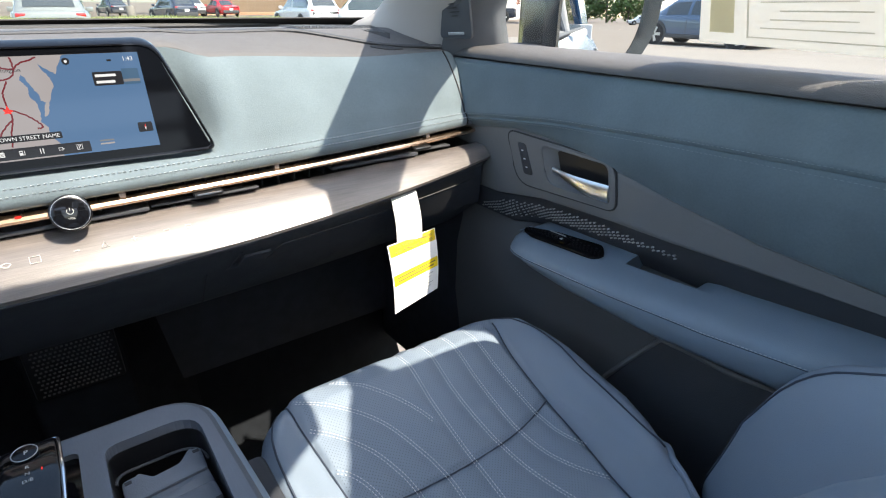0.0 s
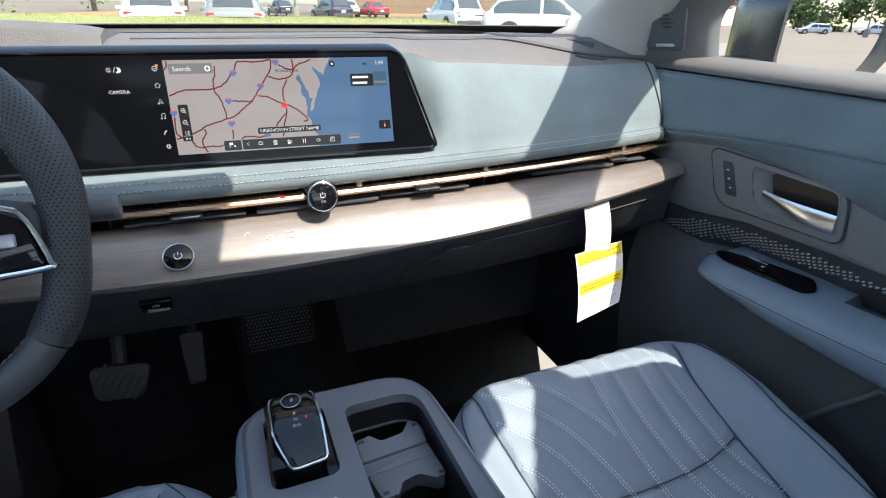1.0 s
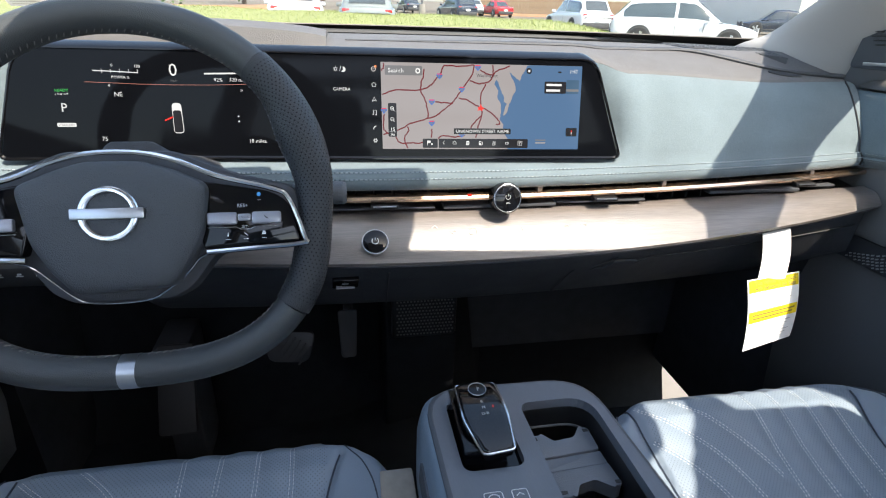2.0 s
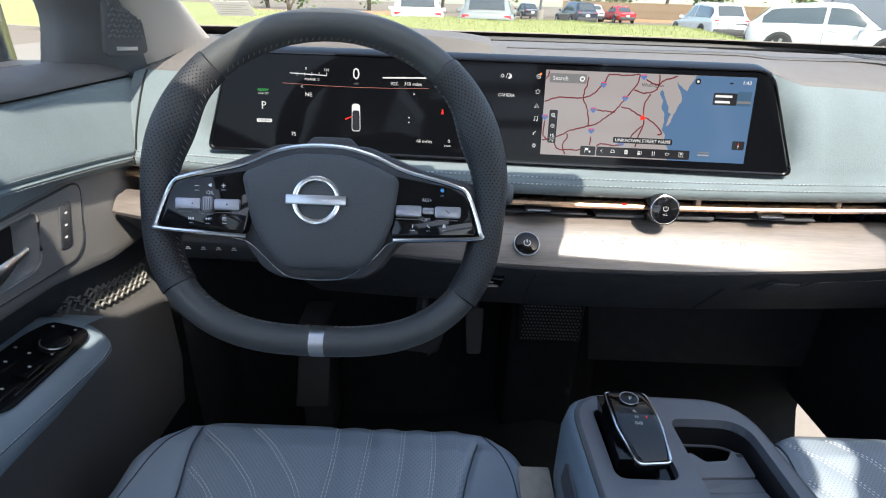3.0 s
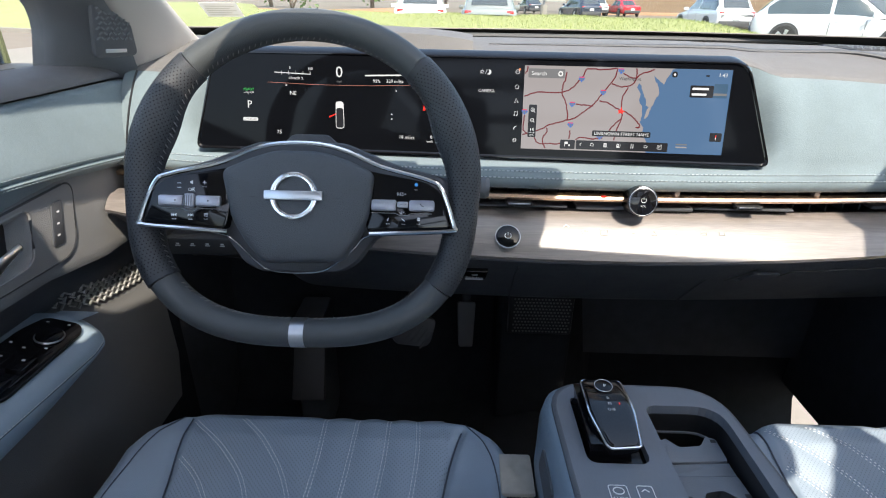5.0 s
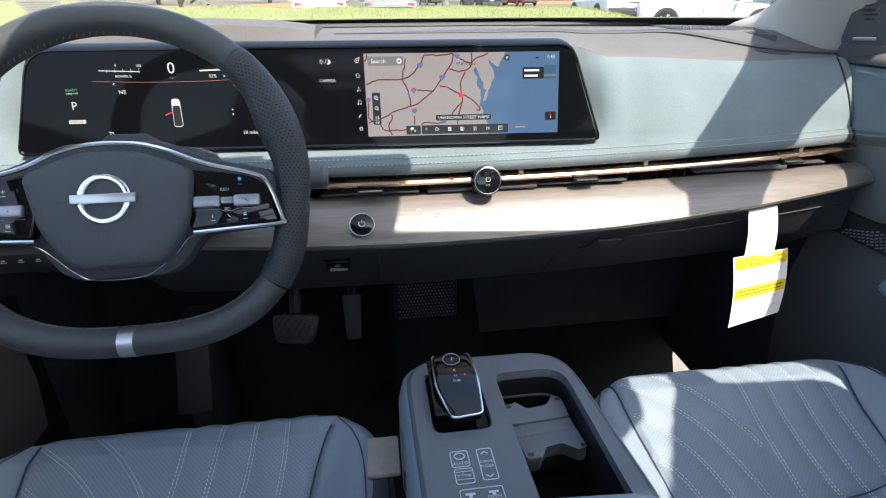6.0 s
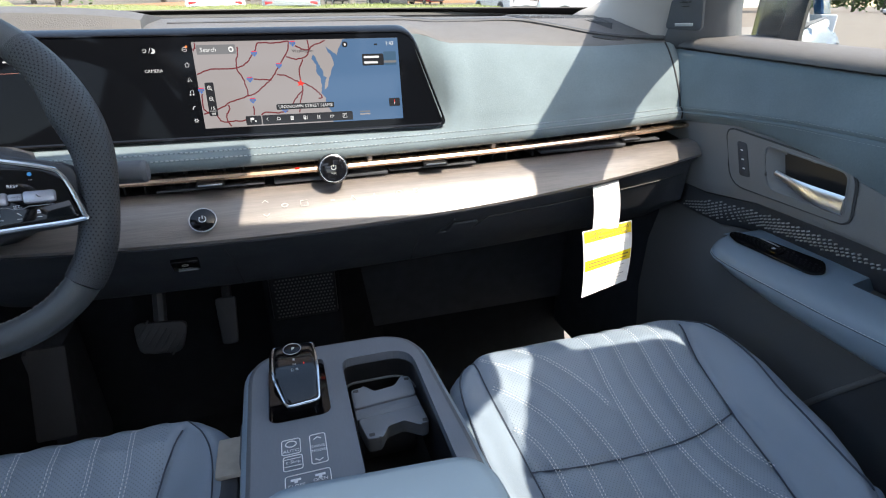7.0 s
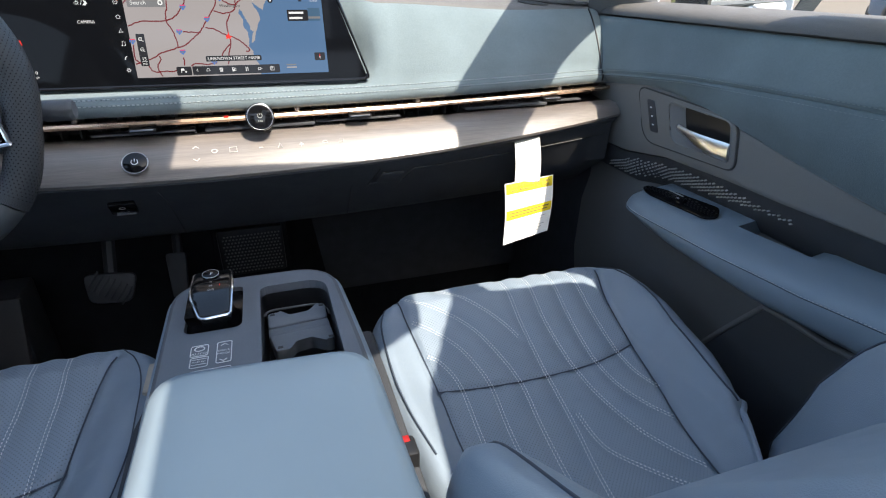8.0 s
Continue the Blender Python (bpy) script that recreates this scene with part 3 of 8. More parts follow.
road((0.0286, 1.1607), (0.0233, 1.150), (0.022, 1.1437), (0.023, 1.132), (0.024, 1.1216), (0.0196, 1.108), (0.0163, 1.093))
road((-0.007, 1.143), (0.004, 1.141), (0.014, 1.1354), (0.023, 1.1315), (0.0334, 1.1274), (0.041, 1.121), (0.047, 1.115), (0.0484, 1.111), (0.0436, 1.110))
road((0.024, 1.1216), (0.0147, 1.113), (0.0087, 1.1046))
road((-0.038, 1.1376), (-0.0275, 1.137), (-0.0145, 1.1363))
road((-0.0427, 1.104), (-0.044, 1.093))
road((-0.0755, 1.106), (-0.0735, 1.102), (-0.0787, 1.0935), (-0.078, 1.085), (-0.075, 1.0794))
road((-0.091, 1.097), (-0.0855, 1.086), (-0.071, 1.086), (-0.057, 1.086), (-0.050, 1.0886))
road((-0.0347, 1.092), (-0.027, 1.0955), (-0.011, 1.094), (0.001, 1.096))
road((0.021, 1.178), (0.031, 1.173), (0.0384, 1.1726), (0.0446, 1.178), (0.054, 1.181), (0.0605, 1.1838))
road((0.0373, 1.1845), (0.0385, 1.1777), (0.0384, 1.1726))
road((-0.1075, 1.175), (-0.1045, 1.178), (-0.1043, 1.184))
road((-0.1046, 1.1217), (-0.106, 1.1135), (-0.1056, 1.103), (-0.0995, 1.0976))
for x, z in ((-0.0326, 1.1696), (-0.0032, 1.1538), (0.0179, 1.1808), (-0.0427, 1.1378), (-0.0429, 1.1113), (-0.1054, 1.1264), (-0.0028, 1.0971)):
    flat([(x - 0.0034, z + 0.0032), (x + 0.0034, z + 0.0032), (x + 0.0040, z), (x, z - 0.0040), (x - 0.0040, z)], G_BLUE, "route_shield", 0.0014)
    flat([(x - 0.0032, z + 0.0030), (x + 0.0032, z + 0.0030), (x + 0.0034, z + 0.0020), (x - 0.0034, z + 0.0020)], G_RED, "route_shield", 0.0016)
    for dx in (-0.0012, 0.0012):
        flat([(x + dx - 0.0007, z - 0.0014), (x + dx + 0.0007, z - 0.0014), (x + dx + 0.0007, z + 0.0012), (x + dx - 0.0007, z + 0.0012)], G_GREYL, "route_shield", 0.0017)
flat([(0.0225, 1.1365), (0.0243, 1.132), (0.0275, 1.1305), (0.0245, 1.129), (0.025, 1.1275), (0.0222, 1.1283), (0.0178, 1.1278), (0.0196, 1.1295), (0.0180, 1.1320), (0.0208, 1.1325)], G_RED, "position_mark", 0.0018)


def chip(x0, x1, z0, z1, mat=G_DARK, off=0.0018, r=0.0015, name="panel"):
    return flat([tuple(p) for p in rounded([(x0, z0), (x1, z0), (x1, z1), (x0, z1)], r, 2)], mat, name, off)


def words(s, x, z, size, mat=G_WHITE, align="CENTER", off=0.0022):
    return text("lettering", s, size, dm(x, z, off), mat, display, align)


chip(-0.103, -0.055, 1.170, 1.1815, G_GREYL)
words("Search", -0.099, 1.1755, 0.0075, align="LEFT")
chip(-0.0640, -0.0575, 1.1723, 1.1791, G_WHITE, 0.0021, 0.0032, "logo_mark")
chip(-0.0625, -0.0590, 1.1739, 1.1775, G_GREYL, 0.0023, 0.0017, "logo_mark")
chip(-0.100, -0.089, 1.094, 1.136)
def rim_mark(x, z, r, w=0.0006, mat=G_WHITE, off=0.0022, a0=0, a1=360, name="icon"):
    """A thin ring or arc on the display."""
    ribbon([Vector((x + r * math.sin(radians(a0 + (a1 - a0) * k / 14)), z + r * math.cos(radians(a0 + (a1 - a0) * k / 14)))) for k in range(15)], w, mat, name, off)


def stroke(mat, *pts, w=0.0006, off=0.0022, name="icon"):
    ribbon([Vector(p) for p in pts], w, mat, name, off)


for z in (1.129, 1.1155):
    rim_mark(-0.0948, z + 0.0006, 0.0022, name="zoom_mark")
    stroke(G_WHITE, (-0.0932, z - 0.0010), (-0.0916, z - 0.0028), name="zoom_mark")
    stroke(G_WHITE, (-0.0959, z + 0.0006), (-0.0937, z + 0.0006), w=0.0005, name="zoom_mark")
stroke(G_WHITE, (-0.0948, 1.1285), (-0.0948, 1.1307), w=0.0005, name="zoom_mark")
words("15", -0.0945, 1.1035, 0.0062)
words("mi", -0.0945, 1.0972, 0.0055)
stroke(G_WHITE, (-0.0985, 1.1003), (-0.0905, 1.1003), w=0.0004)
chip(-0.0135, 0.0640, 1.0978, 1.1052)
words("UNKNOWN STREET NAME", 0.0255, 1.1014, 0.0060)
words("Washington", 0.030, 1.1715, 0.0058, G_DARK)
chip(-0.0552, -0.0352, 1.0800, 1.0918)
chip(-0.0338, 0.0883, 1.0800, 1.0918)
# flag, arrow, bell, page, fuel pump, cutlery, cup and parking sign
stroke(G_WHITE, (-0.0490, 1.0835), (-0.0490, 1.0895))
chip(-0.0488, -0.0448, 1.0865, 1.0895, G_WHITE, 0.0021, 0.0004, "map_button")
chip(-0.0440, -0.0418, 1.0838, 1.0862, G_WHITE, 0.0021, 0.0008, "map_button")
stroke(G_WHITE, (-0.0264, 1.0885), (-0.0286, 1.0867), (-0.0264, 1.0849))
rim_mark(-0.0125, 1.0864, 0.0022, a0=-110, a1=110, name="map_button")
stroke(G_WHITE, (-0.0152, 1.0852), (-0.0098, 1.0852), name="map_button")
chip(0.0032, 0.0074, 1.0838, 1.0890, G_WHITE, 0.0021, 0.0004, "map_button")
for z in (1.0878, 1.0866, 1.0854):
    stroke(G_DARK, (0.0038, z), (0.0068, z), w=0.0005, off=0.0024, name="map_button")
chip(0.0206, 0.0238, 1.0838, 1.0888, G_WHITE, 0.0021, 0.0004, "map_button")
chip(0.0212, 0.0232, 1.0866, 1.0880, G_DARK, 0.0024, 0.0003, "map_button")
stroke(G_WHITE, (0.0240, 1.0842), (0.0254, 1.0846), (0.0254, 1.0884), name="map_button")
for x in (0.0399, 0.0425):
    stroke(G_WHITE, (x, 1.0834), (x, 1.0890), w=0.0009, name="map_button")
stroke(G_WHITE, (0.0570, 1.0876), (0.0572, 1.0850), (0.0604, 1.0850), (0.0608, 1.0876), (0.0570, 1.0876), name="map_button")
stroke(G_WHITE, (0.0608, 1.0870), (0.0622, 1.0864), (0.0606, 1.0857), name="map_button")
stroke(G_WHITE, (0.0746, 1.0838), (0.0746, 1.0890), (0.0798, 1.0890), (0.0798, 1.0838), (0.0746, 1.0838), name="map_button")
words("P", 0.0772, 1.0864, 0.0052)
chip(0.1085, 0.1385, 1.1505, 1.1655)
chip(0.1385, 0.1560, 1.1505, 1.1680, glow("lcd_album", (0.07, 0.17, 0.30), 0.2), 0.0021, 0.001, "album_picture")
chip(0.1385, 0.1560, 1.1535, 1.1565, G_GREYL, 0.0023, 0.0005, "album_picture")
for z, w in ((1.1615, 0.021), (1.1545, 0.019)):
    chip(0.111, 0.111 + w, z - 0.0014, z + 0.0014, G_WHITE, 0.0021, 0.0003, "caption_bar")
chip(0.1412, 0.1568, 1.0955, 1.1066)
flat([(0.1482, 1.1010), (0.1498, 1.1010), (0.1490, 1.1050)], G_RED, "needle", 0.0022)
flat([(0.1482, 1.1010), (0.1498, 1.1010), (0.1490, 1.0970)], G_WHITE, "needle", 0.0022)
words("1:43", 0.148, 1.1785, 0.0068)
chip(0.1265, 0.131, 1.1765, 1.1785, G_DARK, 0.0021, 0.0005, "status_mark")
for z in (1.0905, 1.0870):
    chip(0.0985, 0.1130, z - 0.0009, z + 0.0009, G_GREYL if z > 1.089 else G_LAND, 0.0021, 0.0003, "scale_bar")
chip(0.083, 0.0905, 1.1745, 1.182, G_DARK, 0.0018, 0.0036, "compass")
chip(0.0853, 0.0882, 1.1767, 1.1797, G_WHITE, 0.0021, 0.0014, "compass")
# side column of icons and the two keys on the black glass
ix = -0.1172
rim_mark(ix, 1.1765, 0.0026, off=0.0012)
stroke(G_WHITE, (ix - 0.0012, 1.1765), (ix + 0.0012, 1.1765), off=0.0012)
chip(ix + 0.0012, ix + 0.0040, 1.1785, 1.1812, glow("lcd_orange", (0.8, 0.22, 0.05), 0.4), 0.0016, 0.001, "icon")
stroke(G_WHITE, (ix - 0.0020, 1.1580), (ix - 0.0020, 1.1555), (ix + 0.0020, 1.1555), (ix + 0.0020, 1.1580), off=0.0012)
stroke(G_WHITE, (ix - 0.0030, 1.1580), (ix, 1.1605), (ix + 0.0030, 1.1580), off=0.0012)
stroke(G_WHITE, (ix - 0.0026, 1.1375), (ix, 1.1388), (ix + 0.0026, 1.1375), (ix, 1.1430), (ix - 0.0026, 1.1375), off=0.0012)
stroke(G_WHITE, (ix - 0.0014, 1.1215), (ix - 0.0014, 1.1262), (ix + 0.0022, 1.1270), (ix + 0.0022, 1.1222), off=0.0012)
for dx in (-0.0020, 0.0016):
    chip(ix + dx - 0.0009, ix + dx + 0.0009, 1.1206, 1.1221, G_WHITE, 0.0012, 0.0007, "icon")
rim_mark(ix + 0.0018, 1.1035, 0.0036, 0.0011, off=0.0012, a0=-100, a1=-5)
rim_mark(ix, 1.0890, 0.0016, off=0.0012)
for a in range(6):
    stroke(G_WHITE, (ix + 0.0018 * math.cos(a * 1.047), 1.0890 + 0.0018 * math.sin(a * 1.047)), (ix + 0.0029 * math.cos(a * 1.047), 1.0890 + 0.0029 * math.sin(a * 1.047)), w=0.0008, off=0.0012)
words("CAMERA", -0.158, 1.1515, 0.0056, off=0.001)
rim_mark(-0.1645, 1.1755, 0.0016, off=0.001)
for a in range(8):
    stroke(G_WHITE, (-0.1645 + 0.0023 * math.cos(a * 0.785), 1.1755 + 0.0023 * math.sin(a * 0.785)), (-0.1645 + 0.0031 * math.cos(a * 0.785), 1.1755 + 0.0031 * math.sin(a * 0.785)), w=0.0004, off=0.001)
stroke(G_WHITE, (-0.1600, 1.1730), (-0.1575, 1.1790), off=0.001)
flat([(-0.156, 1.179), (-0.1525, 1.177), (-0.152, 1.174), (-0.1545, 1.172), (-0.158, 1.1725), (-0.155, 1.175)], G_WHITE, "icon", 0.001)

# instrument side
CX = -0.360
words("0", CX, 1.1695, 0.021, off=0.001)
words("mph", CX, 1.158, 0.0042, G_GREYL, off=0.001)
ribbon([Vector((-0.46, 1.1555)), Vector((-0.40, 1.1535)), Vector((-0.36, 1.1530)), Vector((-0.32, 1.1535)), Vector((-0.262, 1.1555))], 0.00045, glow("lcd_brick", (0.4, 0.17, 0.14), 0.4), "gauge_line", 0.001)
ribbon([Vector((-0.450, 1.1685)), Vector((-0.40, 1.1665))], 0.0010, G_WHITE, "gauge_line", 0.001)
for x in (-0.440, -0.430, -0.42, -0.41, -0.40):
    ribbon([Vector((x, 1.1655)), Vector((x, 1.1705))], 0.0006, G_WHITE, "gauge_tick", 0.001)
ribbon([Vector((-0.324, 1.1665)), Vector((-0.265, 1.1685))], 0.0018, G_WHITE, "gauge_line", 0.001)
words("0", -0.428, 1.1745, 0.0048, off=0.001)
words("100", -0.400, 1.1735, 0.0048, off=0.001)
words("POWER %", -0.420, 1.161, 0.0046, off=0.001)
words("92%", -0.308, 1.1595, 0.0062, off=0.001)
words("320 miles", -0.283, 1.1600, 0.0062, off=0.001)
words("NE", -0.425, 1.1415, 0.0075, off=0.001)
words("<", -0.434, 1.1515, 0.006, off=0.001)
words(">", -0.281, 1.1475, 0.006, off=0.001)
words("READY", -0.487, 1.1455, 0.0048, G_GREEN, off=0.001)
words("e-Step OFF", -0.487, 1.1415, 0.0032, off=0.001)
words("P", -0.487, 1.1255, 0.0145, off=0.001)
chip(-0.4975, -0.4765, 1.104, 1.1085, G_WHITE, 0.001, 0.001)
words("STANDARD", -0.487, 1.1062, 0.0033, G_DARK, off=0.0014)
words("75", -0.447, 1.0895, 0.0072, off=0.001)
words("18 miles", -0.2665, 1.0870, 0.0066, off=0.001)
words("0", -0.232, 1.0885, 0.0066, off=0.001)
words("km/h", -0.234, 1.0825, 0.0045, off=0.001)
flat([tuple(p) for p in rounded([(-0.3665, 1.096), (-0.3545, 1.096), (-0.3550, 1.132), (-0.3660, 1.132)], 0.004, 3)], G_WHITE, "car_symbol", 0.0010)
flat([tuple(p) for p in rounded([(-0.3658, 1.0972), (-0.3552, 1.0972), (-0.3557, 1.1235), (-0.3653, 1.1235)], 0.003, 3)], G_DARK, "car_symbol", 0.0014)
flat([(-0.3755, 1.1105), (-0.3655, 1.1150), (-0.3655, 1.1165), (-0.3755, 1.1125)], G_RED, "open_door_symbol", 0.0014)
flat([(-0.244, 1.1235), (-0.2405, 1.1235), (-0.2415, 1.130), (-0.243, 1.130)], G_RED, "belt_warning", 0.001)
for z in (1.116, 1.110):
    chip(-0.2885, -0.2865, z, z + 0.002, G_WHITE, 0.001, 0.0006, "page_dot")


# ---- doors ----
def pad_bottom(y):
    """Height at which the upper pad's stitched edge runs along the door."""
    return lerp(y, (-0.3, 0.15, 0.37, 0.56, 0.70, 0.80), (1.086, 1.084, 1.079, 1.071, 1.058, 1.046))


def build_door(s, label):
    door = thing("door_panel", (s * 0.80, 0.2, 0.42), label, "car door", "front doors")

    def P(x, y, z):
        return Vector((s * x, y, z))
    YS = [-0.36 + 1.21 * i / 44 for i in range(45)]
    lean = (0.7187, 0.7021) if s > 0 else (0.7105, 0.7090)
    # sill below the window
    part("sill", loft([[P(0.790, y, 1.150), P(0.790, y, 1.168), P(0.770, y, 1.173), P(0.726, y, 1.167), P(0.712, y, 1.161), P(0.7065, y, 1.154), P(0.707, y, 1.150), P(0.724, y, 1.1465), P(0.732, y, 1.135)] for y in YS]), M_TOP, door, "grey plastic window sill", sharp=50)

    # padded suede upper panel, running down behind the trim plate

    lower = [(0.84, 0.912), (0.714, 0.913), (0.60, 0.932), (0.457, 0.937), (0.36, 0.937), (0.21, 0.941), (0.0, 0.945), (-0.30, 0.95)]
    upper = [(-0.30, 0.953), (0.0, 0.958), (0.215, 0.976), (0.249, 0.979), (0.367, 1.001), (0.485, 1.027), (0.58, 1.042), (0.66, 1.046), (0.765, 1.032), (0.84, 1.02)]

    def zrange(y):
        lo = lerp(y, [p[0] for p in reversed(lower)], [p[1] for p in reversed(lower)])
        up = lerp(y, [p[0] for p in upper], [p[1] for p in upper])
        return lo, up

    def pad(y):
        zb, up = pad_bottom(y), zrange(y)[1]
        px = lerp(up, (0.90, 1.05), lean) - 0.005
        e = 0.008 * smooth((y - 0.55) / 0.3)
        return [P(0.730, y, 1.141), P(0.719 - e, y, 1.1462), P(0.712 - e, y, 1.1445), P(0.7080 - e, y, 1.1385), P(0.6935 - e, y, lerp(0.35, (0, 1), (zb, 1.134))), P(0.6885 - e, y, zb + 0.010),
                P(0.6875 - e, y, zb + 0.003), P(0.6905 - e, y, zb), P(0.6875 - e, y, zb - 0.003), P(lerp(0.45, (0, 1), (0.688 - e, px)), y, lerp(0.45, (0, 1), (zb - 0.003, up))), P(px - 0.0035, y, up + 0.004), P(px + 0.002, y, up - 0.001), P(0.742, y, up - 0.010), P(0.752, y, up - 0.022), P(0.77, y, up - 0.022), P(0.77, y, 1.13)]
    part("upper_pad", loft([pad(y) for y in YS]), M_SUEDE, door, "blue suede padded upper panel with double stitching", sharp=60)
    for o, dx in ((0.0055, 0.6876), (-0.0055, 0.6882)):
        stitches([P(dx - 0.0004 - 0.008 * smooth((y - 0.55) / 0.3), y, pad_bottom(y) + o) for y in YS], (-s, 0, 0.1), M_THREADB, door, r=0.0004, lift=0.0002, long=0.0034)

    # grey trim plate around the door handle
    def plate(y):
        lo, up = zrange(y)
        bulge = [k / 14 for k in range(15)]
        out = [P(0.755, y, up - 0.002)]
        for f in reversed(bulge):
            z = lo + (up - lo) * f
            x = lerp(z, (0.90, 1.05), lean) - 0.005
            if f in (0.0, 1.0):
                x += 0.003
            out.append(P(x, y, z))
        out.append(P(0.765, y, lo + 0.002))
        return out
    # cut away where the handle cup sinks in
    bm = loft([plate(y) for y in [-0.36 + 1.21 * i / 176 for i in range(177)]])
    cut = [f for f in bm.faces if abs(f.calc_center_median().x) < 0.74 and 0.450 < f.calc_center_median().y < 0.606 and 0.962 < f.calc_center_median().z < 1.028]
    bmesh.ops.delete(bm, geom=cut, context="FACES")
    part("trim_plate", bm, M_DOORGREY, door, "grey plastic trim plate", sharp=50)

    # perforated strip under the plate: a dark backing with rows of raised bright lozenges
    def perf(y):
        lo, _ = zrange(y)
        w = smooth((y - 0.64) / 0.05)
        return [P(0.752, y, lo + 0.004), P(0.722, y, lo - 0.004), P(0.730 - 0.008 * w, y, lo - 0.025), P(0.770 - 0.034 * w, y, 0.858), P(0.792, y, 0.858), P(0.792, y, lo)]
    part("speaker_strip", loft([perf(y) for y in YS]), M_DARK, door, "charcoal perforated strip")

    # lower door
    def low(y):
        w = smooth((y - 0.64) / 0.05)
        g = smooth((y - 0.46) / 0.10)
        return [P(0.790, y, 0.861), P(0.774 - 0.032 * w, y, 0.8585), P(0.746 - 0.0085 * w, y, 0.842), P(0.737, y, 0.815), P(0.736 - 0.003 * g, y, 0.80), P(0.735 - 0.012 * g, y, 0.76), P(0.742 - 0.022 * g, y, 0.64), P(0.76 - 0.022 * g, y, 0.50), P(0.79, y, 0.42), P(0.82, y, 0.42), P(0.82, y, 0.86)]
    part("lower_panel", loft([low(y) for y in YS]), M_LOWDOOR, door, "dark grey plastic lower door")

    # armrest: leather top and rounded inner edge
    AY = sorted([-0.34 + 0.94 * i / 36 for i in range(37)] + [0.426, 0.424, 0.392, 0.390, 0.28, 0.29, 0.35, 0.335, 0.32, 0.31, 0.61, 0.62, 0.63, 0.638, 0.646, 0.652, 0.657, 0.660])

    def inner(y):
        if s > 0:
            return lerp(y, (0.3, 0.5, 0.575, 0.605, 0.625, 0.642, 0.653, 0.660), (0.660, 0.656, 0.655, 0.659, 0.668, 0.684, 0.708, 0.740))
        return lerp(y, (0.3, 0.5, 0.575, 0.605, 0.622, 0.638, 0.652, 0.660), (0.660, 0.656, 0.655, 0.662, 0.677, 0.701, 0.731, 0.752))

    def arm(y):
        xin = inner(y)
        top = lerp(y, (-0.3, 0.11, 0.26, 0.40, 0.62, 0.66), (0.905, 0.896, 0.876, 0.866, 0.858, 0.850))
        bot = lerp(y, (-0.3, 0.16, 0.33, 0.50, 0.60, 0.65), (0.80, 0.822, 0.808, 0.812, 0.822, 0.832))
        xo = 0.786
        front, wall = (0.426, 0.7230) if s > 0 else (0.392, 0.7020)
        dip = 0.045 * max(0.0, min(1.0, (front - y) / 0.002)) * smooth((y - front + 0.126) / 0.05)
        tl = 0.22 * smooth((0.66 - y) / 0.05)
        return [P(xo, y, top - 0.004 + tl * 0.1), P(xo - 0.001, y, top - 0.003 - dip + tl * 0.1), P(wall + 0.003, y, top - dip + tl * (wall - 0.682)), P(wall, y, top + tl * (wall - 0.685)), P(max(wall - 0.0045, xin + 0.028), y, top + 0.001 + tl * (wall - 0.690)), P(max(0.690, xin + 0.027), y, top + 0.0005 + tl * 0.004), P(xin + 0.010, y, top - 0.004), P(xin + 0.003, y, top - 0.012), P(xin, y, top - 0.022),
                P(xin + 0.006, y, bot + 0.012), P(xin + 0.018, y, bot), P(max(0.74, xin + 0.022), y, bot - 0.002), P(xo, y, bot)]
    part("armrest", loft([arm(y) for y in AY]), M_LEATHER, door, "blue leather armrest with a stitched edge", sharp=50)
    edge = []
    for y in AY[:-2]:
        top = lerp(y, (-0.3, 0.11, 0.26, 0.40, 0.62, 0.66), (0.905, 0.896, 0.876, 0.866, 0.858, 0.850))
        edge.append(P(inner(y) + 0.0015, y, top - 0.0175))
    part("armrest_seam", tube([q + Vector((-s * 0.0002, 0, -0.0016)) for q in edge], 0.0008, 5), M_PIPING, door, "dark seam under the armrest edge")
    stitches(edge, (-s, 0, 0.3), M_THREADD, door, long=0.0034, gap=0.0018, r=0.0006, lift=0.0005)
    return door, P


doorR, PR = build_door(1, "closed passenger door with blue suede pad and leather armrest")
doorL, PL = build_door(-1, "closed driver door with blue suede pad and leather armrest")


def mirrored(bm, s):
    if s < 0:
        for v in bm.verts:
            v.co.x = -v.co.x
    return bm


# frame on the inner face of a door: x runs backwards, y up the slanted plate, z into the cabin
def on_plate(y, z):
    return (0.59 - y, z - 0.992)


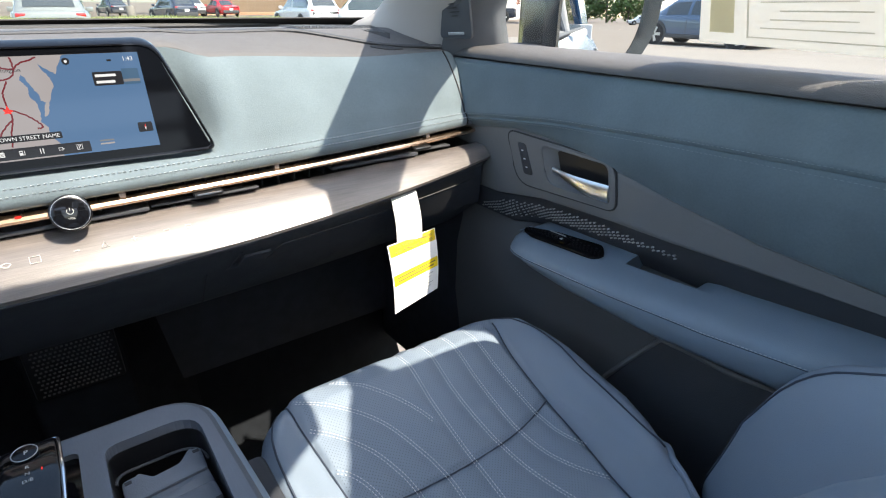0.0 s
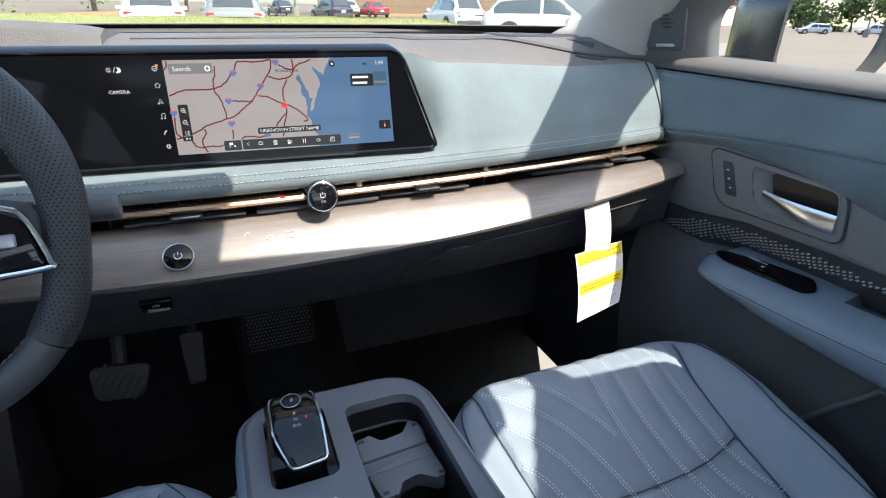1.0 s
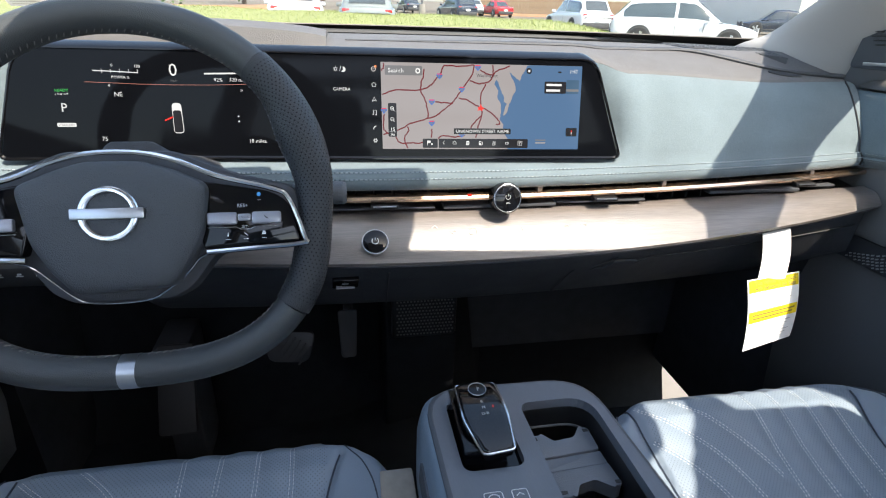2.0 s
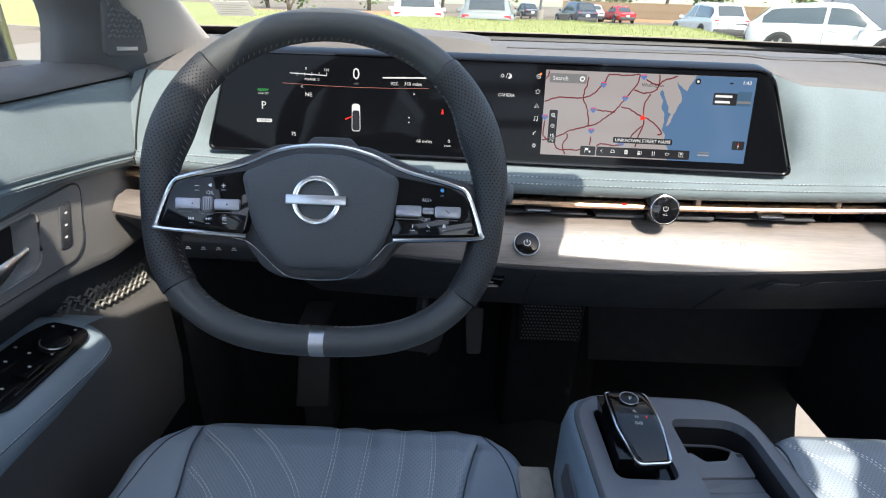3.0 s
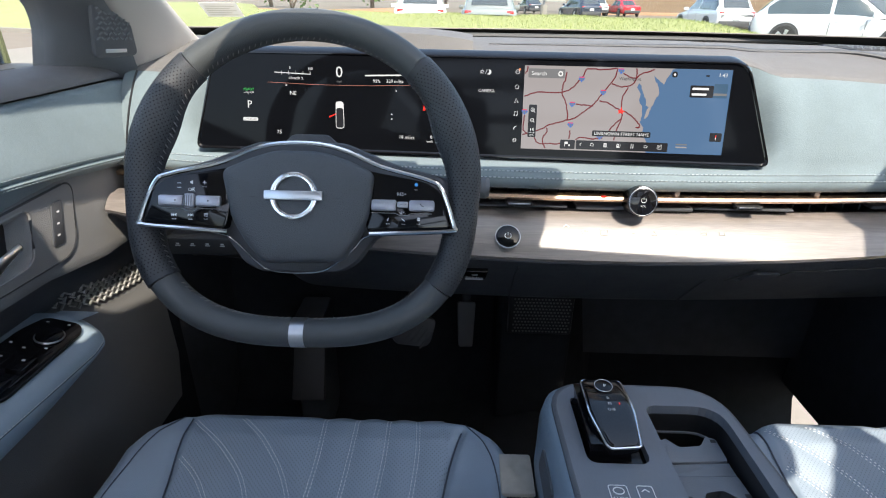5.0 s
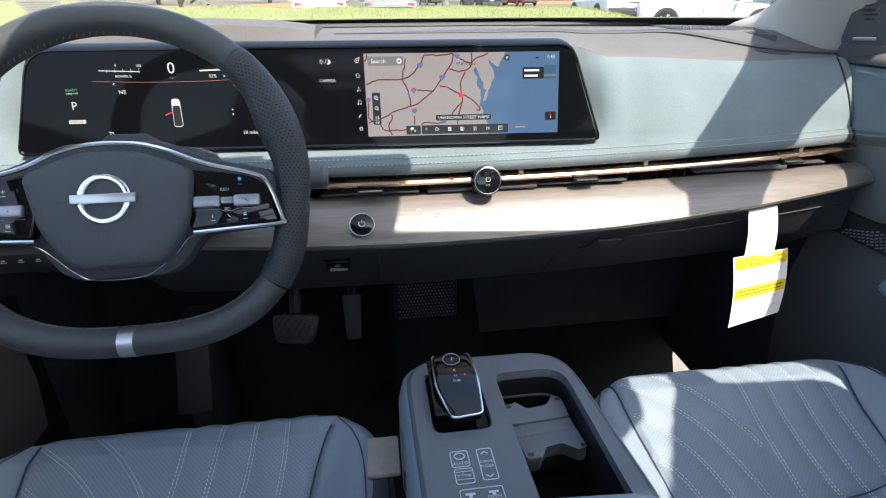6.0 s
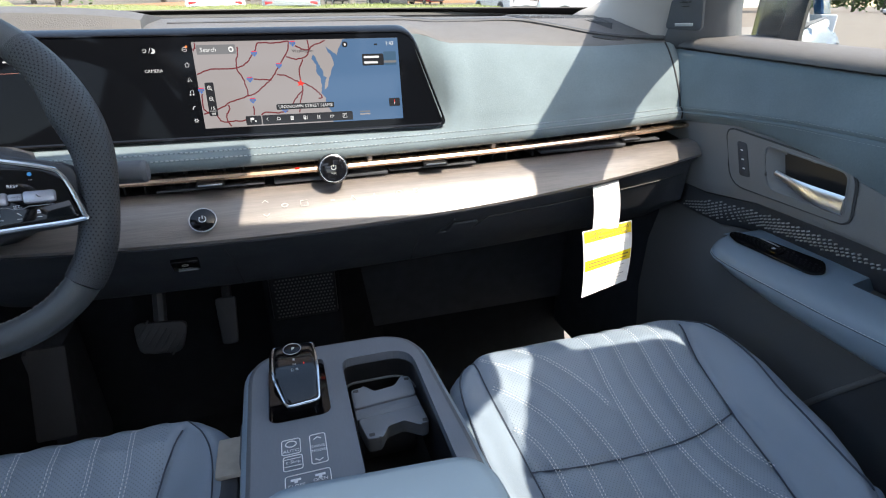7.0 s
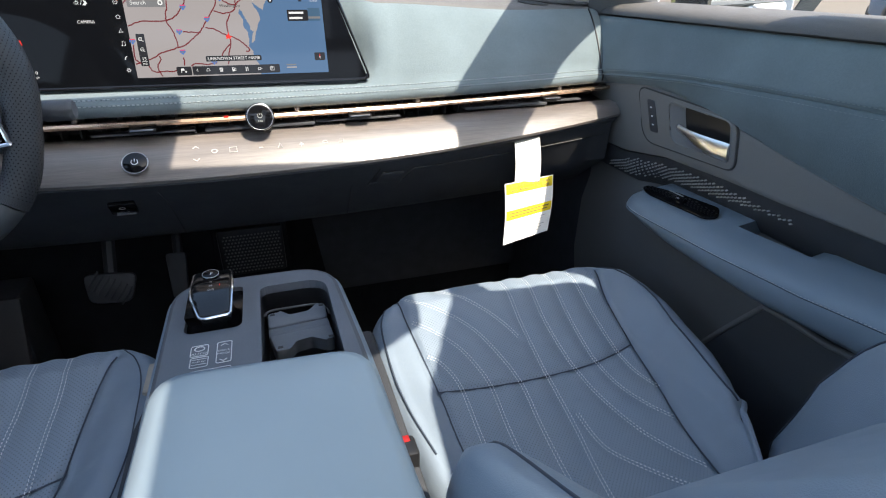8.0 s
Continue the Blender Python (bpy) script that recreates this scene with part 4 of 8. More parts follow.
def dress_door(door, s, P):
    HANDLE = axes((0.7035, 0.59, 0.992), (0, -1, 0), (-0.11, 0, 0.994)) if s > 0 else axes((0.7046, 0.59, 0.992), (0, -1, 0), (-0.01, 0, 1))
    # raised panel with a cut-out for the handle cup
    outer = rounded([on_plate(0.680, 1.040), on_plate(0.452, 1.032), on_plate(0.446, 0.956), on_plate(0.655, 0.949)][::-1], [0.03, 0.018, 0.026, 0.02], 6)
    hole = rounded([on_plate(0.600, 1.031), on_plate(0.462, 1.027), on_plate(0.456, 0.966), on_plate(0.585, 0.964)][::-1], [0.02, 0.012, 0.014, 0.014], 6)
    bm = bmesh.new()
    es = []
    for ring in (outer, hole):
        vs = [bm.verts.new((p.x, p.y, 0.0025)) for p in ring]
        es += [bm.edges.new((a, b)) for a, b in zip(vs, vs[1:] + vs[:1])]
    bmesh.ops.triangle_fill(bm, use_beauty=True, edges=es)
    ret = bmesh.ops.extrude_face_region(bm, geom=bm.faces[:])
    for v in [g for g in ret["geom"] if isinstance(g, bmesh.types.BMVert)]:
        v.co.z = -0.004
    bmesh.ops.transform(bm, matrix=HANDLE, verts=bm.verts)
    panel = part("handle_panel", mirrored(bm, s), M_DOORGREY, door, "grey oval handle surround", smooth=False)
    part("panel_gap", mirrored(tube([HANDLE @ Vector((p.x, p.y, 0.0010)) for p in [q + q.normalized() * 0.0018 for q in outer]], 0.0017, 6, closed=True), s), M_INK, panel, "dark shut line")
    part("cup_rim", mirrored(tube([HANDLE @ Vector((p.x, p.y, 0.0018)) for p in hole], 0.0018, 8, closed=True), s), M_DOORGREY, panel)
    deep = rounded([on_plate(0.576, 1.027), on_plate(0.468, 1.023), on_plate(0.462, 0.971), on_plate(0.563, 0.973)][::-1], [0.016, 0.010, 0.012, 0.012], 6)
    slope = loft([[HANDLE @ Vector((a.x, a.y, 0.0018)) for a in hole], [HANDLE @ Vector(((a.x + b.x) / 2, (a.y + b.y) / 2, -0.003)) for a, b in zip(hole, deep)], [HANDLE @ Vector((b.x, b.y, -0.012)) for b in deep]], caps=False)
    part("cup_slope", mirrored(slope, s), M_DOORGREY, panel, "sloping grey edge of the handle cup", sharp=60)
    cup = loft([[HANDLE @ Vector((p.x * f + 0.07 * (1 - f), p.y * f, z)) for p in deep] for f, z in ((1.0, -0.0115), (0.98, -0.024), (0.9, -0.028), (0.5, -0.029))])
    part("handle_cup", mirrored(cup, s), M_BLACK, panel, "deep black handle cup")
    # lever
    rings = []
    for k in range(13):
        f = k / 12
        y = 0.577 - 0.118 * f
        z = 0.990 - 0.009 * smooth(f * 1.1)
        c = on_plate(y, z)
        hh = 0.0046 + 0.0092 * smooth(f * 1.2)
        dep = -0.004 + 0.010 * math.sin(min(1, f * 1.15) * math.pi * 0.75)
        rings.append([HANDLE @ Vector((c[0], c[1] + hh * math.cos(a), dep + 0.0035 * math.sin(a))) for a in [2 * math.pi * i / 12 for i in range(12)]])
    part("door_handle", mirrored(loft(rings), s), M_SATIN, door, "satin chrome door lever")
    # three small keys
    strip = rounded([on_plate(0.653, 1.024), on_plate(0.634, 1.024), on_plate(0.617, 0.971), on_plate(0.638, 0.970)][::-1], 0.005, 4)
    keys = part("key_strip", mirrored(prism(strip, 0.0018, HANDLE @ Matrix.Translation((0, 0, 0.0022)), 0.0006), s), M_DARK, door, "black strip of seat memory keys")
    for f in (0.2, 0.5, 0.8):
        c = on_plate(0.6435 - 0.016 * f, 1.021 - 0.047 * f)
        part("mark", mirrored(box(c[0], c[1], 0.0043, 0.0045, 0.0022, 0.0004, m=HANDLE), s), M_LABEL, keys)
        if f < 0.7:
            c2 = on_plate(0.6435 - 0.016 * (f + 0.15), 1.021 - 0.047 * (f + 0.15))
            part("mark", mirrored(box(c2[0], c2[1], 0.0041, 0.017, 0.0006, 0.0004, m=HANDLE), s), M_INK, keys)
    # raised lozenges in rows on the passenger side, a woven lattice on the driver side
    bm = bmesh.new()
    # driver bars stop where shade hides the rest of the strip
    columns, pitch, step = (54, 0.0088, 0.0062) if s > 0 else (23, 0.0076, 0.0076)
    for i in range(columns):
        y = 0.820 - pitch * i
        top = lerp(y, (0.41, 0.51, 0.61, 0.69, 0.81), (0.916, 0.921, 0.914, 0.904, 0.858)) if s > 0 else lerp(y, (0.41, 0.51, 0.61, 0.66, 0.716, 0.80), (0.916, 0.921, 0.905, 0.884, 0.874, 0.856))
        bot = lerp(y, (0.41, 0.50, 0.62, 0.66, 0.72, 0.81), (0.905, 0.893, 0.880, 0.870, 0.842, 0.836) if s > 0 else (0.905, 0.893, 0.874, 0.852, 0.832, 0.816))
        lo = lerp(y, (0.457, 0.60, 0.714), (0.937, 0.932, 0.913))
        w = smooth((y - 0.64) / 0.05)
        for k in range(16 if s < 0 else 6):
            z = (lo - 0.014 - step * (k + 0.5 * (i % 2))) if s > 0 else (bot + 0.004 + step * k)
            if not bot < z < top:
                continue
            x = lerp(z, (0.815, 0.842, 0.858, lo - 0.025, lo - 0.004), (0.7355, 0.745 - 0.009 * w, 0.7685 - 0.033 * w, 0.7287 - 0.0079 * w, 0.7205))
            if s > 0:
                box(0, 0, 0, 0.003, 0.0040, 0.0025, m=Matrix.Translation((x, y, z)) @ Matrix.Rotation(radians(-30), 4, "X"), bm=bm)
            else:
                # each crossing carries one long and two short bars at right angles
                turn = radians(38 if (i + k) % 2 else -38)
                box(0, 0, 0, 0.0032, 0.0098, 0.0022, m=Matrix.Translation((x - 0.0006, y, z)) @ Matrix.Rotation(turn, 4, "X"), bm=bm)
    loz = part("lozenges", mirrored(bm, s), M_LOZ if s > 0 else M_WEAVE, door, "rows of small raised lozenges" if s > 0 else "woven lattice of slanted bars", smooth=False)
    loz["kind"] = "stuff"
    # window switches on the armrest
    if s > 0:
        sw = [(0.695, 0.604), (0.704, 0.630), (0.715, 0.628), (0.731, 0.570), (0.740, 0.480), (0.718, 0.459), (0.701, 0.470)]
    else:
        sw = [(0.678, 0.590), (0.690, 0.606), (0.735, 0.606), (0.744, 0.570), (0.744, 0.458), (0.730, 0.444), (0.690, 0.442), (0.676, 0.456)]
    tilt = axes((0.687, 0.62, 0.8606), (1, 0, 0.22), (0, 1, -0.036)) @ Matrix.Translation((-0.687, -0.62, 0))
    pl = part("switch_panel", mirrored(prism(rounded(sw, 0.010, 5)[::-1], 0.0042, tilt, 0.001), s), M_PIANO, door, "gloss black window switch panel")
    if s > 0:
        part("switch", mirrored(box(0.712, 0.545, 0.006, 0.016, 0.028, 0.004, 0.002, m=tilt), s), M_PIANO, pl)
        part("mark", mirrored(box(0.7245, 0.565, 0.0058, 0.002, 0.036, 0.001, m=tilt), s), M_PALEINK, pl)
        part("mark", mirrored(box(0.712, 0.545, 0.0082, 0.004, 0.005, 0.0004, m=tilt), s), M_PALEINK, pl)
    else:
        for y in (0.470, 0.510):
            for x in (0.697, 0.723):
                part("switch", mirrored(box(x, y, 0.006, 0.020, 0.026, 0.006, 0.002, m=tilt), s), M_PIANO, pl)
                part("mark", mirrored(box(x, y + 0.004, 0.0092, 0.0034, 0.0026, 0.0004, m=tilt), s), M_PALEINK, pl)
        part("mark", mirrored(box(0.683, 0.495, 0.005, 0.0016, 0.045, 0.001, m=tilt), s), M_CHROME, pl)
        part("mirror_dial", mirrored(prism([(0.704 + 0.015 * math.cos(a / 24 * 6.2832), 0.567 + 0.015 * math.sin(a / 24 * 6.2832)) for a in range(24)], 0.010, tilt, 0.002), s), M_PIANO, pl, "round mirror dial")
        part("dial_ring", mirrored(tube([tilt @ Vector((0.704 + 0.0155 * math.cos(a / 30 * 6.2832), 0.567 + 0.0155 * math.sin(a / 30 * 6.2832), 0.006)) for a in range(30)], 0.0012, 6, closed=True), s), M_SILVER, pl)
        for x, y in ((0.735, 0.545), (0.716, 0.540), (0.694, 0.546), (0.726, 0.596), (0.700, 0.598)):
            part("mark", mirrored(box(x, y, 0.0046, 0.0032, 0.0024, 0.0004, m=tilt), s), M_PALEINK, pl)
    # pull cup behind the switches
    part("pull_cup", mirrored(box(0.7555, 0.366, 0.829, 0.061, 0.118, 0.004, 0.001) if s > 0 else box(0.7455, 0.332, 0.829, 0.080, 0.118, 0.004, 0.001), s), M_DARK, door, "dark floor of the hollow door pull")
    # storage pocket low on the door
    pk = [(0.347, 0.776), (0.430, 0.655), (0.450, 0.50), (-0.33, 0.50), (-0.33, 0.815), (0.10, 0.800), (0.24, 0.778)]
    part("pocket", mirrored(prism(rounded(pk, 0.010, 3), 0.022, axes((0.744, 0, 0), (0, -1, 0), (0, 0, 1)) @ Matrix.Diagonal((-1, 1, 1, 1)), 0.004), s), M_DARK, door, "charcoal storage pocket")
    part("pocket_rim", mirrored(tube([(0.7225, 0.430, 0.652), (0.7225, 0.388, 0.716), (0.7225, 0.345, 0.778), (0.7225, 0.30, 0.781), (0.7225, 0.24, 0.781), (0.7225, 0.10, 0.803), (0.7225, -0.30, 0.818)], 0.0045, 8), s), M_DOORGREY, door, "grey pocket edge")

    # upper frame with the corner speaker cover
    rings = []
    for t in range(37):
        f = t / 36
        a, b = along(REAR_EDGE, min(1, f * 1.0)), along(WINDOW_EDGE, f)
        out = Vector((-0.75, -0.35, 0.15)).normalized()
        ring = [a - out * 0.004, a + out * 0.006, a.lerp(b, 0.12) + out * 0.010, a.lerp(b, 0.5) + out * 0.010, a.lerp(b, 0.9) + out * 0.008, b + out * 0.002, b - out * 0.03, a.lerp(b, 0.5) - out * 0.04, a - out * 0.03]
        rings.append([P(q.x, q.y, q.z) for q in ring])
    part("window_frame", loft(rings), M_GREY, door, "dark grey window frame and corner cover", sharp=60)
    part("upper_frame", mirrored(tube([(0.630, 0.06, 1.542), (0.630, -0.1, 1.544), (0.632, -0.35, 1.540), (0.70, -0.36, 1.35), (0.772, -0.36, 1.16)], [0.010, 0.012, 0.022, 0.022, 0.022], 10), s), M_DARK, door, "black rear window frame")
    # side glass
    low, high = [], []
    for k in range(25):
        f = k / 24
        low.append(Vector((0.778, 0.765 - 1.10 * f, 1.160)))
        high.append(along(WINDOW_EDGE, f * 1.6) if f * 1.6 <= 1 else Vector((0.630, 0.05, 1.538)).lerp(Vector((0.632, -0.335, 1.538)), (f * 1.6 - 1) / 0.6))
    g = part("window_glass", mirrored(loft([[a, a.lerp(b, 0.33) + Vector((0.008, 0, 0)), a.lerp(b, 0.66) + Vector((0.008, 0, 0)), b] for a, b in zip(low, high)], closed=False), s), M_GLASS, door, "clear side window")
    g.visible_shadow = False


# one strip in two tones: driver side set for sun, passenger side for shade
M_WEAVE = material("lozenge_toned_for_sun", (0.30, 0.295, 0.28), 0.5, vary=0.15, scale=200)
M_LOZ = material("lozenge_toned_for_shade", (0.46, 0.46, 0.45), 0.40, 0.2, vary=0.2, scale=200)
dress_door(doorR, 1, PR)
dress_door(doorL, -1, PL)

# corner speaker grilles: a cover plate with short slanted ribs and a plain badge bar
for s, door in ((1, doorR), (-1, doorL)):
    GM = axes((0.6795, 0.8165, 1.226), (0.30, -0.93, 0.05), (-0.22, 0.02, 0.97))
    cover = rounded([(-0.030, -0.042), (0.040, -0.046), (0.044, 0.055), (0.022, 0.058), (-0.010, 0.030)][::1], 0.010, 4)
    bmc = prism(cover, 0.006, GM @ Matrix.Translation((0, 0, 0.006)), 0.002)
    c = part("speaker_cover", mirrored(bmc, s), M_DARK, door, "charcoal tweeter cover")
    bm = bmesh.new()
    for i in range(9):
        for j in range(11):
            x, y = -0.022 + 0.0072 * i + (0.0036 if j % 2 else 0), -0.018 + 0.0066 * j
            if x < lerp(y, (-0.03, 0.03, 0.058), (-0.028, -0.010, 0.022)) + 0.006 or x > 0.038 or y > 0.050:
                continue
            if s > 0 and (x - 0.008) ** 2 + (y - 0.006) ** 2 > 0.0125 ** 2:
                continue
            box(0, 0, 0, 0.0062, 0.0022, 0.0022, m=GM @ Matrix.Translation((x, y, 0.0125)) @ Matrix.Rotation(radians((35 if (i + j) % 2 else -35) if s < 0 else 0), 4, "Z"), bm=bm)
    r = part("grille_ribs", mirrored(bm, s), M_BLACK if s > 0 else M_GREY, c, "fine slanted grille ribs", smooth=False)
    r["kind"] = "stuff"
    part("badge", mirrored(box(0.008, -0.0345, 0.0125, 0.034, 0.005, 0.0015, 0.0005, m=GM), s), M_SILVER, c, "small silver badge bar")

# price sheet stuck inside the passenger window
M_STICKER = material("sticker_paper", (0.82, 0.81, 0.77), 0.75, vary=0.03, scale=20)


def thin_paper(mat, color):
    """Lets half of the light through, as thin paper does."""
    nt = mat.node_tree
    trl = nt.nodes.new("ShaderNodeBsdfTranslucent")
    trl.inputs[0].default_value = (*color, 1)
    mxs = nt.nodes.new("ShaderNodeMixShader")
    mxs.inputs[0].default_value = 0.5
    nt.links.new(nt.nodes["Principled BSDF"].outputs[0], mxs.inputs[1])
    nt.links.new(trl.outputs[0], mxs.inputs[2])
    nt.links.new(mxs.outputs[0], nt.nodes["Material Output"].inputs[0])


thin_paper(M_STICKER, (0.84, 0.81, 0.75))
sheet_thing = thing("window_sticker", (0.70, 0.14, 1.20), "large white printed price sheet on the side window", "window sticker")


def on_glass(y, z):
    return Vector((0.772 - 0.371 * (z - 1.17) + 0.004 * math.sin((z - 1.17) * 9) - 0.004, y, z))


SC = [(0.396, 1.196), (0.390, 1.352), (0.212, 1.374), (0.172, 1.190)]


def st(u, v, off=0.0):
    a = Vector(SC[0]).lerp(Vector(SC[3]), u)
    b = Vector(SC[1]).lerp(Vector(SC[2]), u)
    q = a.lerp(b, v)
    return on_glass(q.x, q.y) - Vector((off, 0, 0))


part("paper", sheet(16, 10, lambda u, v: st(u, v), 0.0006, (-1, 0, 0)), M_STICKER, sheet_thing, "white paper sheet")


def print_block(u0, u1, v0, v1, mat):
    part("print_block", sheet(4, 2, lambda u, v: st(u0 + (u1 - u0) * u, v0 + (v1 - v0) * v, 0.0010)), mat, sheet_thing, smooth=False)


M_CREAM = material("cream_print", (0.70, 0.66, 0.50), 0.75, vary=0.03)
M_FAINT = material("faint_print", (0.62, 0.61, 0.57), 0.75, vary=0.03)
thin_paper(M_CREAM, (0.74, 0.68, 0.46))
thin_paper(M_FAINT, (0.66, 0.62, 0.52))
print_block(0.06, 0.20, 0.08, 0.92, M_CREAM)
for u in (0.27, 0.93):
    print_block(u, u + 0.010, 0.05, 0.95, M_FAINT)
print_block(0.27, 0.94, 0.055, 0.063, M_FAINT)
for k in range(14):
    print_block(0.07, 0.19 - 0.02 * (k % 3), 0.10 + 0.055 * k, 0.108 + 0.055 * k, M_FAINT)
    print_block(0.34 + 0.05 * (k % 3), 0.86 - 0.06 * (k % 2), 0.12 + 0.055 * k, 0.128 + 0.055 * k, M_FAINT)

# unseen sheet, added to keep sun off the passenger seat behind a slanted edge
second = thing("window_sticker", (0.67, -0.14, 1.43), "unseen white sheet further back, added to shade the passenger seat", "window sticker")


def shade_sheet(u, v):
    z = 1.192 + 0.340 * v
    return on_glass(0.168 - 0.64 * max(0.0, z - 1.285) - 0.55 * u, z) - Vector((0.002, 0, 0))


part("paper", sheet(10, 12, shade_sheet, 0.0006, (-1, 0, 0)), M_STICKER, second, "white paper sheet")


# black panel laid over the driver door's lower front corner
kick = finish("trim", prism([(0.80, 0.785), (0.784, 0.770), (0.75, 0.745), (0.70, 0.716), (0.641, 0.690), (0.556, 0.658), (0.497, 0.637), (0.42, 0.59), (0.38, 0.42), (0.90, 0.42), (0.90, 0.785)], 0.016, axes((-0.7335, 0, 0), (0, 1, 0), (0, 0, 1)) @ Matrix.Translation((0, 0, -0.016)), 0.003), M_FLOOR)
tagged(kick, "black panel over the lower front corner of the driver door", "kick panel", kind="structure")

# side walls of the footwells, closing the gap ahead of the doors
for s, nm in ((1, "wall_right"), (-1, "wall_left")):
    w = finish(nm, box(s * 0.775, 1.00, 0.72, 0.04, 0.54, 0.88, 0.01), M_CARPET)
    tagged(w, "black carpeted side of the footwell", "wall", kind="structure")
    w2 = finish(nm, box(s * 0.80, -1.0, 0.76, 0.05, 1.24, 0.80, 0.02), M_REAR)
    tagged(w2, "unseen side of the rear cabin, pale to bounce light forward", "wall", kind="structure")


# ---- centre console ----
console = thing("centre_console", (0.01, 0.2, 0.45), "floating centre console with grey wood top and blue leather sides", "console")


def rr(x0, x1, y0, y1, r, n=6):
    return rounded([(x0, y0), (x1, y0), (x1, y1), (x0, y1)], r, n)


def zc(y):
    """Height of the console's upper surface."""
    return lerp(y, (-0.3, 0.30, 0.54), (0.862, 0.856, 0.846))


plan = rounded([(-0.076, -0.30), (0.136, -0.30), (0.134, 0.30), (0.122, 0.540), (-0.090, 0.544), (-0.087, 0.30)], [0.01, 0.01, 0.1, 0.055, 0.055, 0.1], 7)


def grow(pts, d, cx=0.019, cy=0.12):
    return [Vector((cx + (p.x - cx) * (1 + d / 0.12), cy + (p.y - cy) * (1 + d / 0.43))) for p in pts]


rings = []
for d, dz in ((-0.012, 0.001), (-0.006, -0.001), (0.0, -0.008), (0.004, -0.03), (0.004, -0.10), (-0.004, -0.16), (-0.02, -0.19)):
    rings.append([Vector((p.x, p.y, zc(p.y) + dz)) for p in grow(plan, d)])
part("body", loft(rings, caps=False), M_LEATHER, console, "blue leather side cladding")
# upper plate with its storage well and shifter recess
WELL = rr(0.021, 0.104, 0.28, 0.496, [0.004, 0.004, 0.03, 0.014])
RECESS = rr(-0.061, 0.001, 0.407, 0.506, [0.012, 0.012, 0.008, 0.008])


def plate_mesh(outer, holes, depth, zf):
    bm = bmesh.new()
    es, loops = [], []
    for ring in [outer] + holes:
        vs = [bm.verts.new((p[0], p[1], zf(p[1]))) for p in ring]
        loops.append(vs)
        es += [bm.edges.new((a, b)) for a, b in zip(vs, vs[1:] + vs[:1])]
    bmesh.ops.triangle_fill(bm, use_beauty=True, edges=es)
    ret = bmesh.ops.extrude_face_region(bm, geom=bm.faces[:])
    for v in [g for g in ret["geom"] if isinstance(g, bmesh.types.BMVert)]:
        v.co.z -= depth
    return bm


part("top_plate", plate_mesh(grow(plan, -0.012), [WELL, RECESS], 0.012, lambda y: zc(y) + 0.004), M_CONSOLE, console, "blue-grey open-pore wood top plate", smooth=False)
part("edge_band", loft([[Vector((p.x, p.y, zc(p.y) + dz)) for p in grow(plan, d)] for d, dz in ((-0.0122, 0.0043), (-0.0102, 0.0040), (-0.0072, 0.0016), (-0.0066, -0.006))], caps=False), M_GREY, console, "dark band between the leather and the plate")
part("well", loft([[(p.x, p.y, 0.758) for p in WELL], [(p.x, p.y, zc(p.y) - 0.0075) for p in WELL]], caps=False), M_BLACK, console, "black storage well")
part("well_floor", box(0.0625, 0.388, 0.757, 0.083, 0.22, 0.006), M_BLACK, console)
# armrest lid
lid_plan = rounded([(-0.084, -0.32), (0.144, -0.32), (0.124, 0.290), (-0.072, 0.304)], [0.02, 0.02, 0.035, 0.035], 7)
rings = []
for d, z in ((-0.004, 0.862), (0.0, 0.868), (0.001, 0.878), (-0.004, 0.886), (-0.014, 0.890), (-0.05, 0.893), (-0.10, 0.894)):
    rings.append([Vector((p.x, p.y, z)) for p in [Vector((0.032 + (q.x - 0.032) * (1 + d / 0.105), q.y * (1 + d / 0.33))) for q in lid_plan]])
part("lid", loft(rings), M_LID, console, "smooth blue leather armrest lid", sharp=60)

# ---- seats ----
# seams of the cushion in metres from the seat's middle line and along the car
CHANNELS = [
    [(0.125, 0.600), (0.128, 0.540), (0.122, 0.467), (0.119, 0.400), (0.121, 0.354), (0.136, 0.314)],
    [(0.086, 0.602), (0.087, 0.540), (0.079, 0.461), (0.076, 0.392), (0.080, 0.340), (0.098, 0.296), (0.122, 0.262)],
    [(0.043, 0.602), (0.044, 0.552), (0.037, 0.467), (0.038, 0.388), (0.042, 0.332), (0.058, 0.270), (0.083, 0.220), (0.106, 0.188)],
    [(-0.001, 0.602), (0.003, 0.548), (-0.003, 0.474), (-0.008, 0.387), (-0.017, 0.290), (-0.028, 0.212), (-0.034, 0.140)],
    [(-0.112, 0.588), (-0.075, 0.553), (-0.044, 0.517), (-0.027, 0.487), (-0.017, 0.458)],
    [(-0.172, 0.578), (-0.150, 0.560), (-0.118, 0.535), (-0.085, 0.499), (-0.065, 0.452), (-0.051, 0.387), (-0.059, 0.300), (-0.064, 0.220), (-0.066, 0.14)],
    [(-0.170, 0.524), (-0.141, 0.500), (-0.115, 0.464), (-0.101, 0.428), (-0.094, 0.388), (-0.101, 0.310), (-0.103, 0.250), (-0.103, 0.16)],
    [(-0.165, 0.458), (-0.152, 0.446), (-0.140, 0.421), (-0.135, 0.390), (-0.139, 0.320), (-0.141, 0.260), (-0.139, 0.18)],
    [(-0.003, 0.309), (0.002, 0.252), (0.034, 0.207), (0.075, 0.166)],
]
CROSS = [(-0.167, 0.398), (-0.095, 0.388), (-0.010, 0.384), (0.075, 0.389), (0.151, 0.408)]
BOLSTER_R = [(0.184, 0.572), (0.168, 0.518), (0.158, 0.462), (0.151, 0.408), (0.135, 0.321), (0.121, 0.258), (0.112, 0.190), (0.108, 0.10)]
